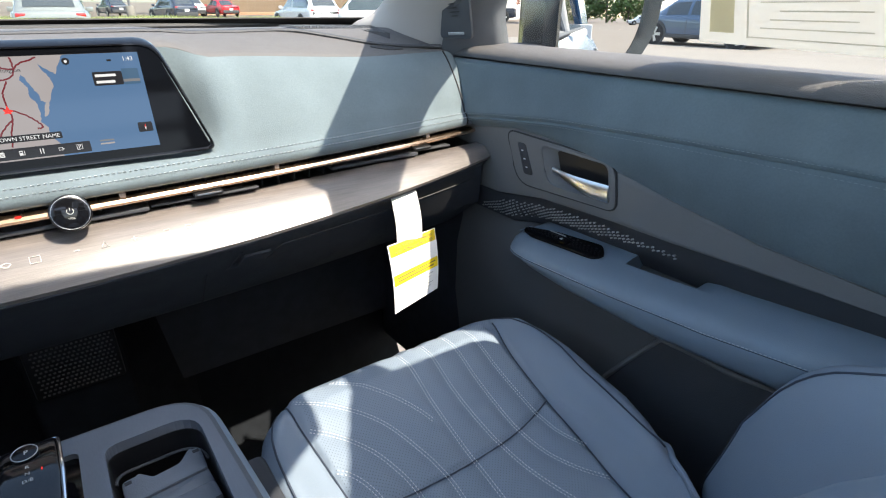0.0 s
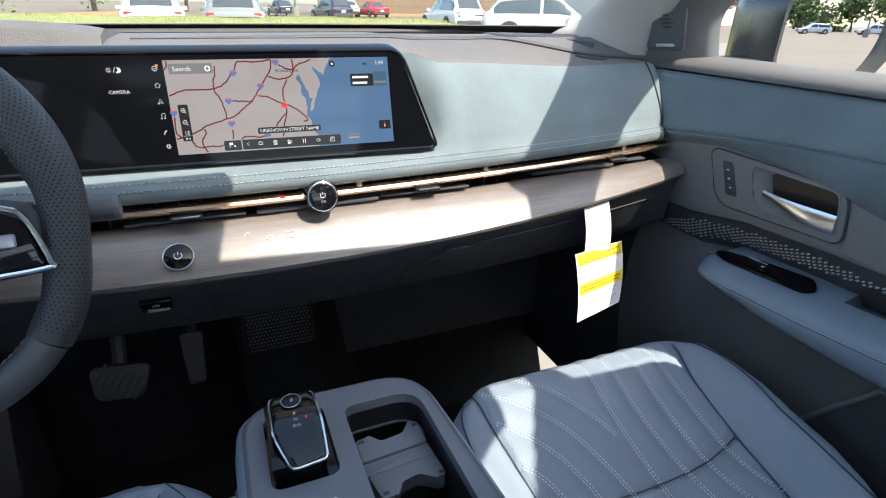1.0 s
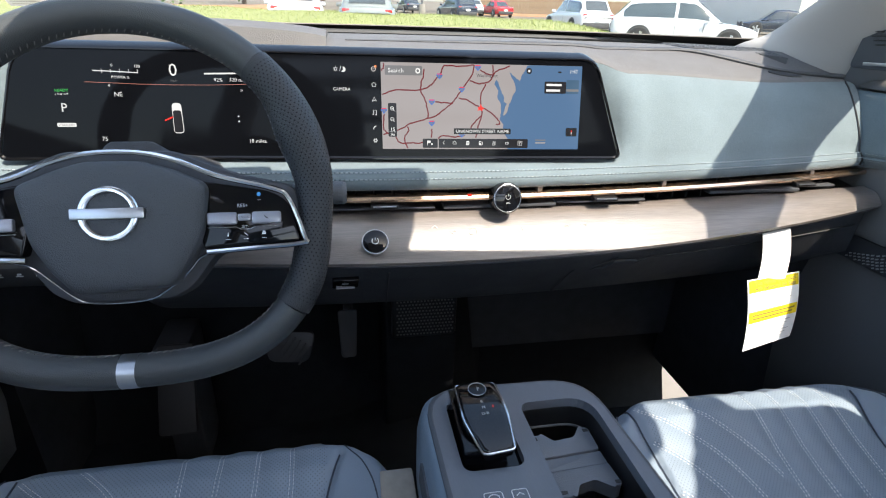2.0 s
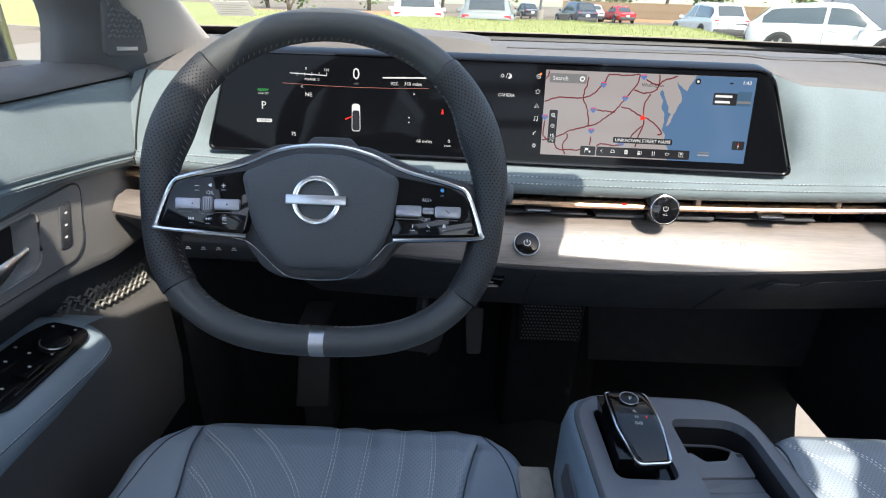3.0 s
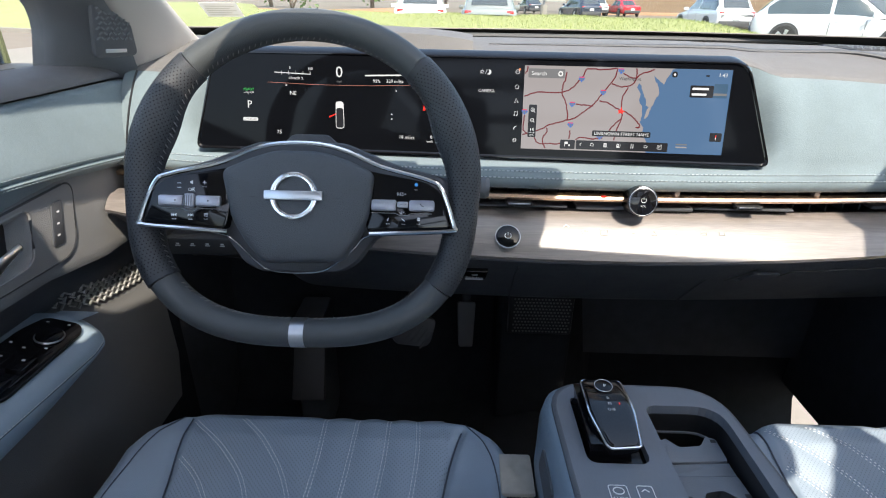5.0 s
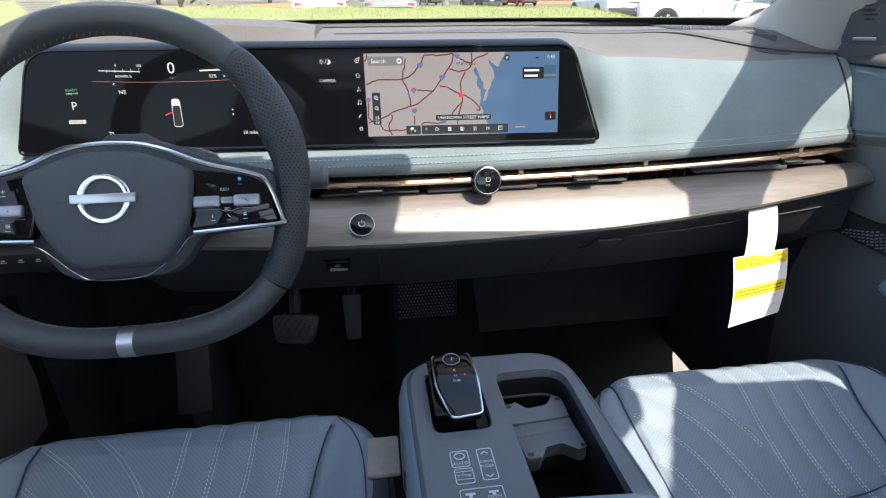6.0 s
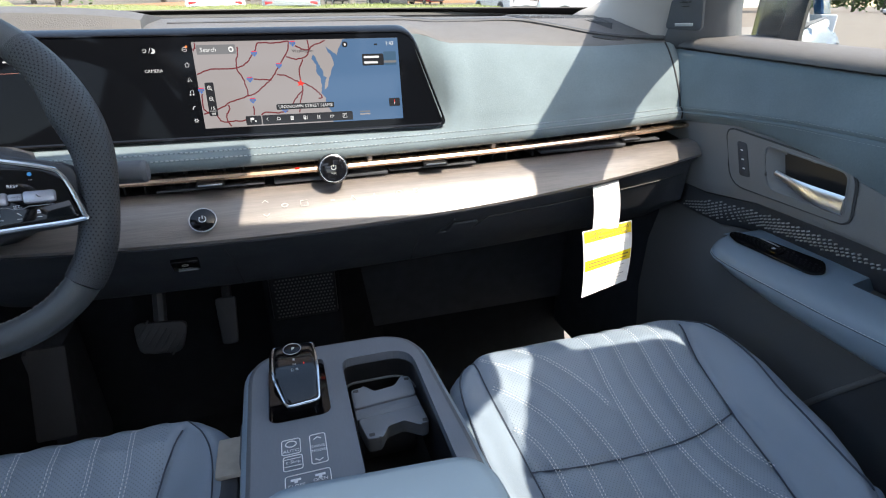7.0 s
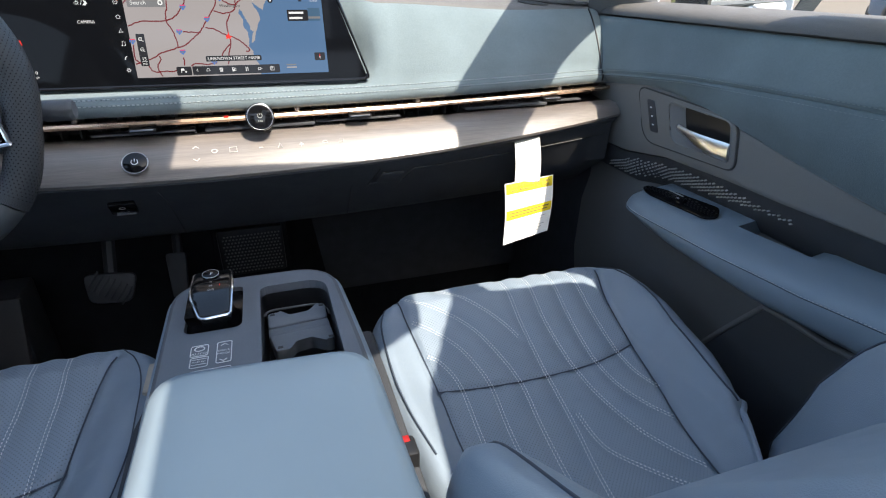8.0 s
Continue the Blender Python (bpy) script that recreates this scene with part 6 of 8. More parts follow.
# lower shell of the wheel and its spokes
shell = rounded([(-0.158, -0.020), (-0.150, 0.000), (-0.100, 0.012), (-0.045, 0.034), (0.045, 0.034), (0.100, 0.012), (0.150, 0.000), (0.158, -0.020), (0.160, -0.056),
                 (0.080, -0.062), (0.058, -0.092), (0.040, -0.101), (-0.040, -0.101), (-0.058, -0.092), (-0.080, -0.062), (-0.160, -0.056)], 0.008, 4)
part("spoke_shell", prism(shell, 0.022, WM @ Matrix.Translation((0, 0, -0.012)), 0.006), M_DARK, wheel, "charcoal spoke shell")
for s in (1, -1):
    pod = rounded([(s * 0.070, 0.004), (s * 0.130, -0.0065), (s * 0.1455, -0.016), (s * 0.1565, -0.053), (s * 0.072, -0.058), (s * 0.066, -0.03)], [0.004, 0.008, 0.010, 0.006, 0.004, 0.01], 5)
    if s < 0:
        pod = pod[::-1]
    face = part("switch_pod", prism(pod, 0.012, WM @ Matrix.Translation((0, 0, 0.010)), 0.002), M_PIANO, wheel, "gloss black switch pod")
    # rocker bar: two wings, with a ribbed roller or a small key between them
    for x, w in ((0.0885, 0.0255), (0.1265, 0.0255)):
        part("rocker", box(s * x, -0.0308, 0.0235, w, 0.0112, 0.006, 0.0022, 2, WM), M_ROCKER, face, "satin silver rocker switch")
    if s < 0:
        roller = part("roller", box(-0.1075, -0.0308, 0.0240, 0.0108, 0.0150, 0.008, 0.0030, 3, WM), M_ROCKER, face, "ribbed silver thumb roller")
        for k in range(4):
            part("rib", box(-0.1075 + 0.0022 * (k - 1.5), -0.0308, 0.0281, 0.0009, 0.0110, 0.0008, 0.0003, 1, WM), M_GREY, roller)
        part("symbol", prism([(-0.1225, -0.0308), (-0.1205, -0.0296), (-0.1205, -0.0320)], 0.0002, WM @ Matrix.Translation((0, 0, 0.0266))), M_INK, face)
        part("symbol", prism([(-0.0865, -0.0308), (-0.0885, -0.0320), (-0.0885, -0.0296)], 0.0002, WM @ Matrix.Translation((0, 0, 0.0266))), M_INK, face)
    else:
        part("small_key", box(0.1075, -0.0300, 0.0225, 0.0112, 0.0062, 0.006, 0.0012, 2, WM), M_ROCKER, face, "small silver cancel key")
        part("symbol", tube([WM @ Vector(p) for p in ((0.1250, -0.0290, 0.0267), (0.1262, -0.0308, 0.0267), (0.1285, -0.0318, 0.0267))], 0.0004, 5), M_INK, face)
    # thin bright seam under the keys
    part("key_seam", tube([WM @ Vector((s * x, y, 0.0221)) for x, y in ((0.076, -0.0385), (0.100, -0.0385), (0.104, -0.0405), (0.112, -0.0405), (0.116, -0.0385), (0.137, -0.0385))], 0.0003, 5), M_SILVER, face, "thin silver seam")
    # small printed signs
    def sign(x, y, shapes):
        for pts in shapes:
            part("symbol", prism([Vector((x + a, y + b)) for a, b in pts], 0.0002, WM @ Matrix.Translation((0, 0, 0.0221))), M_LABEL, face, smooth=False)

    def bar(x0, x1, y0, y1):
        return [(x0, y0), (x1, y0), (x1, y1), (x0, y1)]
    under = bar(-0.0022, 0.0022, -0.0046, -0.0042)
    tri = lambda x, d: [(x, 0), (x - d * 0.0022, 0.0016), (x - d * 0.0022, -0.0016)]
    if s < 0:
        sign(-0.1195, -0.013, [bar(-0.002, 0.002, -0.0003, 0.0003), under])
        sign(-0.1065, -0.012, [[(-0.0018, -0.0006), (0.0012, -0.002), (0.0012, 0.002), (-0.0018, 0.0006)]])
        sign(-0.0935, -0.012, [bar(-0.002, 0.002, -0.0003, 0.0003), bar(-0.0003, 0.0003, -0.002, 0.002), under])
        text("lettering", "OK", 0.0052, WM @ Matrix.Translation((-0.1065, -0.0195, 0.0224)), M_LABEL, face)
        sign(-0.1240, -0.0450, [tri(-0.0024, -1), tri(0.0002, -1), bar(-0.0031, -0.0026, -0.0016, 0.0016), under])
        sign(-0.1075, -0.0450, [tri(0.0024, 1), tri(-0.0002, 1), bar(0.0026, 0.0031, -0.0016, 0.0016), under])
        sign(-0.0915, -0.0445, [bar(-0.002, 0.002, k * 0.0013 - 0.0003, k * 0.0013 + 0.0003) for k in (-1, 0, 1)] + [under])
    else:
        text("lettering", "RES+", 0.0044, WM @ Matrix.Translation((0.1060, -0.0195, 0.0224)), M_LABEL, face)
        text("lettering", "CANCEL", 0.0025, WM @ Matrix.Translation((0.1075, -0.0300, 0.0257)), M_INK, face)
        text("lettering", "SET-", 0.0036, WM @ Matrix.Translation((0.1075, -0.0385, 0.0224)), M_LABEL, face)
        sign(0.1205, -0.0145, [bar(-0.0015, 0.0015, -0.0004, 0.0)])
        sign(0.0930, -0.0450, [[(-0.0012, -0.0014), (0.0, -0.0018), (0.0004, 0.0016), (-0.0004, 0.0018)], under])
        sign(0.1080, -0.0450, [[(-0.0014, 0.0016), (-0.0016, 0.0008), (0.0014, -0.0018), (0.0018, -0.0012)], under])
        sign(0.1235, -0.0445, [bar(-0.0012, 0.0012, 0.0006, 0.0020), bar(-0.0016, 0.0016, -0.0012, 0.0002), under])
    if s > 0:
        part("symbol", prism([(0.0019 * math.cos(a / 10 * 6.283), 0.0019 * math.sin(a / 10 * 6.283)) for a in range(10)], 0.0003, WM @ Matrix.Translation((0.1205, -0.0095, 0.0225))), glow("switch_blue", (0.04, 0.22, 0.55), 0.25), face, "blue lit assist symbol")

# silver outline trim: over the top and down both sides, and the lower bow
trim_pts = spline([(-0.070, -0.0605, 0), (-0.110, -0.0585, 0), (-0.1565, -0.0555, 0), (-0.1590, -0.0500, 0), (-0.1455, -0.0130, 0), (-0.1300, -0.0035, 0), (-0.080, 0.0085, 0), (-0.046, 0.0230, 0), (-0.016, 0.0295, 0), (0.020, 0.0295, 0),
                   (0.050, 0.0225, 0), (0.085, 0.0080, 0), (0.1310, -0.0040, 0), (0.1465, -0.0140, 0), (0.1590, -0.0490, 0), (0.1570, -0.0550, 0), (0.110, -0.0580, 0), (0.0740, -0.0600, 0)], 6)
part("trim_line", tube([WM @ (p + Vector((0, 0, 0.0205))) for p in trim_pts], 0.0025, 8, up=WN), M_CHROME, wheel, "satin silver trim line")
bow = spline([(-0.110, -0.0595, 0), (-0.082, -0.0625, 0), (-0.066, -0.0690, 0), (-0.0385, -0.0930, 0), (-0.0200, -0.1005, 0), (0.0200, -0.1000, 0), (0.0385, -0.0915, 0), (0.0570, -0.0760, 0), (0.072, -0.0620, 0), (0.110, -0.0580, 0)], 6)
part("trim_bow", tube([WM @ (p + Vector((0, 0, 0.0155))) for p in bow], 0.0009, 8, up=WN), M_CHROME, wheel, "thin silver lower trim bow")
hub = rounded([(-0.0745, 0.0005), (-0.045, 0.0135), (-0.020, 0.0215), (0.024, 0.0215), (0.050, 0.0140), (0.0790, 0.0005), (0.0735, -0.0440), (0.0620, -0.0680), (0.0470, -0.0890), (-0.0300, -0.0920), (-0.0480, -0.0720), (-0.0630, -0.0480)], 0.008, 4)
dome = []
for f, z in ((1.0, 0.0), (1.0, 0.024), (0.985, 0.0295), (0.955, 0.0325), (0.88, 0.0348), (0.70, 0.0362), (0.40, 0.0370), (0.12, 0.0372)):
    dome.append([WM @ Vector((0.0015 + (p.x - 0.0015) * f, -0.030 + (p.y + 0.030) * f, z)) for p in hub])
part("airbag_cover", loft(dome), M_COVER, wheel, "dark grey soft airbag cover", sharp=60)
# round emblem as plain shapes: a ring and a bar, no lettering
EM = WM @ Matrix.Translation((0.0018, -0.0245, 0.0372))
part("emblem_ring", tube([EM @ Vector((0.0208 * math.cos(a), 0.0208 * math.sin(a), 0.001)) for a in [2 * math.pi * i / 40 for i in range(40)]], 0.0030, 8, closed=True, up=WN, squash=0.6), M_CHROME, wheel, "silver ring emblem")
part("emblem_bar", box(0, 0, 0.002, 0.0575, 0.0092, 0.0035, 0.001, 2, EM), M_SILVER, wheel, "silver emblem bar")
for x in (-0.040, 0.043):
    part("symbol", box(x, -0.002, 0.0002, 0.007, 0.0008, 0.0005, m=EM), M_DARK, wheel)

column = thing("steering_column", (-0.357, 0.72, 1.0), "charcoal steering column shroud with stalks", "steering column")
part("shroud", loft([[(-0.357 + r * math.cos(a) * 1.15, y, z + r * math.sin(a)) for a in [2 * math.pi * i / 20 for i in range(20)]] for y, z, r in ((0.572, 1.062, 0.050), (0.60, 1.055, 0.058), (0.68, 1.03, 0.062), (0.80, 1.0, 0.06))]), M_DARK, column, "charcoal plastic shroud")
hood = WM @ Matrix.Translation((0.001, 0.038, -0.020))
part("shroud_cap", prism(rounded([(-0.040, -0.012), (0.040, -0.012), (0.020, 0.010), (-0.020, 0.010)], 0.005, 4), 0.05, hood @ Matrix.Translation((0, 0, -0.05)), 0.003), M_DARK, column, "grey sensor hood on the column")
for s in (1, -1):
    st = part("stalk", tube([(-0.357 + s * 0.05, 0.63, 1.055), (-0.357 + s * 0.12, 0.625, 1.062), (-0.357 + s * 0.165, 0.618, 1.064)], [0.008, 0.009, 0.0105], 12), M_DARK, column, "black control stalk")
    part("stalk_end", tube([(-0.357 + s * 0.166, 0.618, 1.064), (-0.357 + s * 0.196, 0.613, 1.065), (-0.357 + s * 0.199, 0.613, 1.065)], [0.0125, 0.0125, 0.010], 14), M_GREY, st, "grey knurled stalk end")
part("lower_switch_panel", box(-0.540, 0.690, 0.950, 0.105, 0.03, 0.026, 0.004), M_BLACK, column, "small black switch panel below the column")
for k in range(4):
    part("mark", box(-0.575 + 0.0205 * k, 0.6745, 0.952, 0.007, 0.001, 0.0008), M_PALEINK, column)
    part("mark", box(-0.575 + 0.0205 * k, 0.6745, 0.9545, 0.004, 0.001, 0.002), M_PALEINK, column)

# ---- dashboard details ----
# volume knob on the copper strip
KM = axes((0.050, 0.706, 1.021), (1, 0, 0), (0, 0.25, 0.97))


def disc(r, n=36):
    return [Vector((r * math.cos(2 * math.pi * i / n), r * math.sin(2 * math.pi * i / n))) for i in range(n)]


knob = part("volume_knob", prism(disc(0.0205), 0.026, KM @ Matrix.Translation((0, 0, -0.006)), 0.003), M_DARKCHROME, dash, "round dark volume knob with a chrome rim")
part("knob_rim", tube([KM @ Vector((p.x, p.y, 0.0192)) for p in disc(0.0180)], 0.0007, 6, closed=True), M_SILVER, knob, "thin chrome rim")
part("knob_face", prism(disc(0.0165), 0.0022, KM @ Matrix.Translation((0, 0, 0.0195)), 0.0008), M_PIANO, knob, "gloss black knob face")


def power_mark(m, r, parent, mat):
    part("power_mark", tube([m @ Vector((r * math.sin(a), r * math.cos(a), 0)) for a in [radians(40 + 280 * i / 20) for i in range(21)]], r * 0.13, 6), mat, parent)
    part("power_mark", tube([m @ Vector((0, r * 0.2, 0)), m @ Vector((0, r * 1.15, 0))], r * 0.13, 6), mat, parent)


power_mark(KM @ Matrix.Translation((0, 0.002, 0.0220)), 0.0032, knob, M_PALEINK)
text("lettering", "VOL", 0.0036, KM @ Matrix.Translation((0, -0.0060, 0.0220)), M_PALEINK, knob)
part("indicator", box(0.003, 0.704, 1.0262, 0.006, 0.004, 0.0015, 0.0004), G_RED, dash, "small red indicator lamp")
for x in (-0.195, 0.105, 0.30, 0.585, -0.50):
    part("vent_divider", box(x, dash_lip(x) + 0.012, 1.0285, 0.007, 0.012, 0.008, 0.001), M_GREY, dash)
for x in (0.03, 0.45, -0.36):
    part("vent_tray", box(x + 0.02, dash_lip(x) + 0.022, 1.006, 0.16, 0.035, 0.006, 0.002), M_DARK, dash)


# start button and touch keys on the wood
def wood_at(x, f, lift=0.0):
    yt, yb, zb = 0.714 + 0.085 * x * x, 0.662 + 0.13 * x * x, 0.950 + 0.065 * x * x
    p = Vector((x, yt + (yb - yt) * f, 0.9985 + (zb - 0.9985) * f + 0.006 * math.sin(f * math.pi)))
    m = axes(p, (1, 0, 0), (0, yt - yb, 0.9985 - zb))
    return m @ Matrix.Translation((0, 0, lift))


SB = wood_at(-0.1245, 0.66)
start = part("start_button", prism(disc(0.0156), 0.006, SB, 0.0015), M_PIANO, dash, "round black start button with a thin silver ring")
part("button_ring", tube([SB @ Vector((p.x, p.y, 0.004)) for p in disc(0.0166)], 0.0007, 8, closed=True), M_SILVER, start)
power_mark(SB @ Matrix.Translation((0, 0, 0.0065)), 0.0042, start, M_LABEL)
M_TOUCH = material("touch_print", (0.62, 0.60, 0.57), 0.6, vary=0.03)


def touch(x, f, pts, closed=False):
    m = wood_at(x, f, 0.0006)
    part("touch_mark", tube([m @ Vector((a, b, 0)) for a, b in pts], 0.0006, 5, closed=closed), M_TOUCH, dash)


for f, d in ((0.38, 1), (0.66, -1)):
    touch(-0.045, f, [(-0.004, -0.0015 * d), (0, 0.0020 * d), (0.004, -0.0015 * d)])
fan = [(0.0055 * math.sin(radians(a)), 0.0055 * math.cos(radians(a)) - 0.003) for a in range(-55, 56, 11)] + [(0.0012, -0.003), (-0.0012, -0.003)]
touch(-0.020, 0.50, fan, True)
touch(0.006, 0.50, [(-0.005, -0.004), (0.005, -0.004), (0.005, 0.004), (-0.005, 0.004)], True)
for x in (0.045, 0.104):
    touch(x, 0.5, [(-0.003, 0), (0.003, 0)])
touch(0.104, 0.5, [(0, -0.003), (0, 0.003)])
touch(0.073, 0.5, [(-0.004, -0.003), (0.004, -0.003), (0.0, 0.004)], True)
for x in (0.140, 0.165):
    touch(x, 0.5, [(-0.004, -0.002), (0.004, -0.002), (0.003, 0.002), (-0.003, 0.002)], True)


# seams of the lower panel, glovebox latch and parking brake switch
def low_at(x, f):
    yb, zb = 0.662 + 0.13 * x * x, 0.950 + 0.065 * x * x
    e = 0.03 * x * x
    return Vector((x, lerp(f, (0, 0.5, 1), (yb + 0.021, 0.739 + e, 0.802 + 3.4 * e)), lerp(f, (0, 0.5, 1), (zb - 0.023, 0.884, 0.811)))) + Vector((0, -0.0012, -0.0008))


for a, b in (((-0.106, 0.0), (-0.102, 1.0)), ((0.182, 0.45), (0.180, 1.0)), ((0.225, 0.0), (0.210, 0.45)), ((0.285, 0.12), (0.270, 0.40))):
    part("seam", tube([low_at(a[0] + (b[0] - a[0]) * k / 8, a[1] + (b[1] - a[1]) * k / 8) for k in range(9)], 0.0012, 5), M_INK, dash)
part("seam", tube([low_at(0.285 + 0.4 * k / 20, 0.12) for k in range(21)], 0.0012, 5), M_INK, dash)
part("seam", tube([low_at(0.212 + 0.058 * k / 4, 0.42) for k in range(5)], 0.0012, 5), M_GREY, dash)
lt = axes(low_at(0.245, 0.25), (1, 0, 0), (0, -0.65, 0.75))
part("glovebox_latch", prism(rounded([(-0.022, -0.014), (0.018, -0.014), (0.024, 0.014), (-0.016, 0.014)], 0.003, 3), 0.004, lt, 0.001), M_DARK, dash, "recessed glovebox latch")
eb = axes(low_at(-0.165, 0.36), (1, 0, 0), (0, -0.70, 0.72))
sw = part("parking_brake_switch", prism(rounded([(-0.019, -0.014), (0.017, -0.014), (0.019, 0.020), (-0.017, 0.020)], 0.003, 3), 0.006, eb, 0.0015), M_PIANO, dash, "black parking brake switch")
part("switch_edge", box(0, -0.013, 0.0065, 0.026, 0.0022, 0.0015, m=eb), M_SILVER, sw)
part("mark", tube([eb @ Vector((0.0042 * math.cos(a / 12 * 6.2832), 0.008 + 0.003 * math.sin(a / 12 * 6.2832), 0.0063)) for a in range(12)], 0.0005, 5, closed=True), M_TAGLINE, sw)
text("lettering", "PULL ON", 0.0035, eb @ Matrix.Translation((0, -0.004, 0.0063)), M_PALEINK, sw)

def top_z(x, off):
    """Height of the dashboard's upper surface, off metres ahead of its lip."""
    a = smooth((abs(x + 0.178) - 0.375) / 0.055)
    yt, zt = 0.078 + 0.012 * (1 - a), 1.188 - 0.030 * a + 0.014 * a * (1 - smooth((abs(x) - 0.24) / 0.30))
    return lerp(off, (yt + 0.012, yt + 0.09), (zt + 0.006, 1.201 - 0.004 * a))


# dark lip across the top, the cowl behind it, corner speaker and side demister
lip = [(x, 0.895, top_z(x, 0.895 - dash_lip(x)) + 0.001) for x in [-0.15 + 0.04 * k for k in range(13)]]
lip += [(x, y, top_z(x, y - dash_lip(x)) + 0.0015) for x, y in ((0.368, 0.900), (0.41, 0.897), (0.45, 0.887), (0.50, 0.873), (0.547, 0.862), (0.60, 0.858), (0.68, 0.857))]
part("cowl_lip", tube(spline(lip, 2), [0.0015 + 0.004 * smooth(k / 14) for k in range(len(spline(lip, 2)))], 8, squash=0.7), M_DARK, dash, "dark rounded lip along the upper surface")
bm = bmesh.new()
for i in range(22):
    for j in range(15):
        u, v = i / 21, j / 14
        x = 0.445 + 0.135 * u
        y = 0.948 - 0.055 * u * u + (0.085 - 0.03 * u) * v
        box(0, 0, 0, 0.0062, 0.0020, 0.0020, m=Matrix.Translation((x + (0.003 if j % 2 else 0), y, 1.2005 - 0.009 * u * u * (1 - v))) @ Matrix.Rotation(radians(35 if (i + j) % 2 else -35), 4, "Z"), bm=bm)
plate = sheet(10, 6, lambda u, v: Vector((0.438 + 0.150 * u, 0.943 - 0.058 * u * u + (0.098 - 0.03 * u) * v, 1.1995 - 0.009 * u * u * (1 - v))), 0.012, (0, 0, -1))
sp = part("speaker_plate", plate, M_DARK, dash, "charcoal corner speaker cover")
gr = part("speaker_grille", bm, M_GREY, sp, "woven-looking perforated speaker grille", smooth=False)
gr["kind"] = "stuff"
vent = []
for k in range(15):
    f = k / 14
    x, off, w = 0.530 + 0.062 * f, 0.106 - 0.014 * f, 0.0012 + 0.0052 * math.sin(math.pi * f) ** 0.8
    y = dash_lip(x) + off
    vent.append([(x, y - w, top_z(x, off - w) + 0.0012), (x, y + w, top_z(x, off + w) + 0.0012), (x, y + w, top_z(x, off) - 0.006), (x, y - w, top_z(x, off) - 0.006)])
dv = part("demister_vent", loft(vent), M_BLACK, dash, "small black side demister vent")
for k in range(7):
    f = (k + 1) / 8
    x, off, w = 0.530 + 0.062 * f, 0.106 - 0.014 * f, 0.0052 * math.sin(math.pi * f) ** 0.8
    y = dash_lip(x) + off
    part("vent_bar", tube([(x - 0.004, y + w, top_z(x, off + w) + 0.0014), (x + 0.004, y - w, top_z(x, off - w) + 0.0014)], 0.0007, 6), M_GREY, dv)
brow = [[(x, 0.845, 1.196), (x, 0.850, 1.2075 + 0.012 * math.sin(math.pi * (x + 0.556) / 0.381) ** 0.6), (x, 0.89, 1.214 + 0.012 * math.sin(math.pi * (x + 0.556) / 0.381) ** 0.6), (x, 1.02, 1.205), (x, 1.05, 1.195)] for x in [-0.555 + 0.379 * k / 24 for k in range(25)]]
part("cluster_brow", loft(brow), M_TOP, dash, "raised grey brow behind the gauges", sharp=60)
part("dash_mat_ridge", tube([(x, 1.145 - 0.10 * x * x, 1.199) for x in [-0.6 + 1.2 * k / 30 for k in range(31)]], 0.009, 8, squash=0.6), M_INK, dash, "black windscreen edge seal")
part("switch_bank", box(-0.60, 0.735, 0.922, 0.06, 0.02, 0.02, 0.003), M_DARK, dash, "small black switch bank")
for k in range(3):
    part("switch", box(-0.618 + 0.018 * k, 0.7235, 0.922, 0.013, 0.004, 0.012, 0.001), M_PIANO, dash)

# footwell: centre grille, pedals, footrest
gr = thing("footwell_grille", (-0.01, 0.94, 0.60), "dark perforated speaker grille in the footwell", "grille")
part("panel", box(-0.010, 0.985, 0.672, 0.135, 0.02, 0.110, 0.006), M_BLACK, gr)
bm = bmesh.new()
for i in range(17):
    for j in range(12):
        box(-0.066 + 0.0070 * i + (0.0035 if j % 2 else 0), 0.9745, 0.627 + 0.0078 * j, 0.0036, 0.003, 0.0026, bm=bm)
gl = part("perforation", bm, M_DOORGREY, gr, "rows of small bars", smooth=False)
gl["kind"] = "stuff"
part("lower_trim", box(-0.012, 1.08, 0.56, 0.16, 0.17, 0.46, 0.02), M_FLOOR, gr, "dark lower centre trim")
M_FOOT = material("footrest_rubber", (0.036, 0.038, 0.042), 0.6, vary=0.15)
br = thing("brake_pedal", (-0.275, 0.93, 0.65), "black ribbed brake pedal", "pedal")
pm = axes((-0.274, 0.915, 0.664), (1, 0, -0.10), (0.05, 0.35, 0.94))
part("pad", prism(rounded([(-0.036, -0.030), (0.036, -0.030), (0.046, 0.028), (-0.046, 0.028)], 0.016, 5), 0.014, pm, 0.003), M_FOOT, br)
for k in range(7):
    part("rib", box(-0.033 + 0.011 * k, 0, 0.0150, 0.004, 0.040, 0.003, 0.001, m=pm @ Matrix.Rotation(radians(-30), 4, "Z")), M_FOOT, br)
part("arm", tube([(-0.275, 0.93, 0.68), (-0.270, 1.0, 0.80), (-0.265, 1.1, 0.86)], 0.012, 8), M_FOOT, br)
ac = thing("accelerator_pedal", (-0.165, 1.0, 0.60), "black plastic accelerator pedal in the footwell", "pedal")
pm = axes((-0.166, 0.985, 0.632), (1, 0, 0), (0, 0.45, 0.89))
part("pad", prism(rounded([(-0.015, -0.046), (0.015, -0.046), (0.020, 0.050), (-0.020, 0.050)], 0.008, 4), 0.014, pm, 0.003), M_FOOT, ac)
part("arm", tube([(-0.165, 1.01, 0.66), (-0.165, 1.12, 0.80)], 0.010, 8), M_FOOT, ac)
fr = thing("footrest", (-0.52, 0.98, 0.48), "dark grey footrest on the sloping floor", "footrest")
pm = axes((-0.509, 0.985, 0.530), (1, 0, 0), (0, 0.45, 0.89))
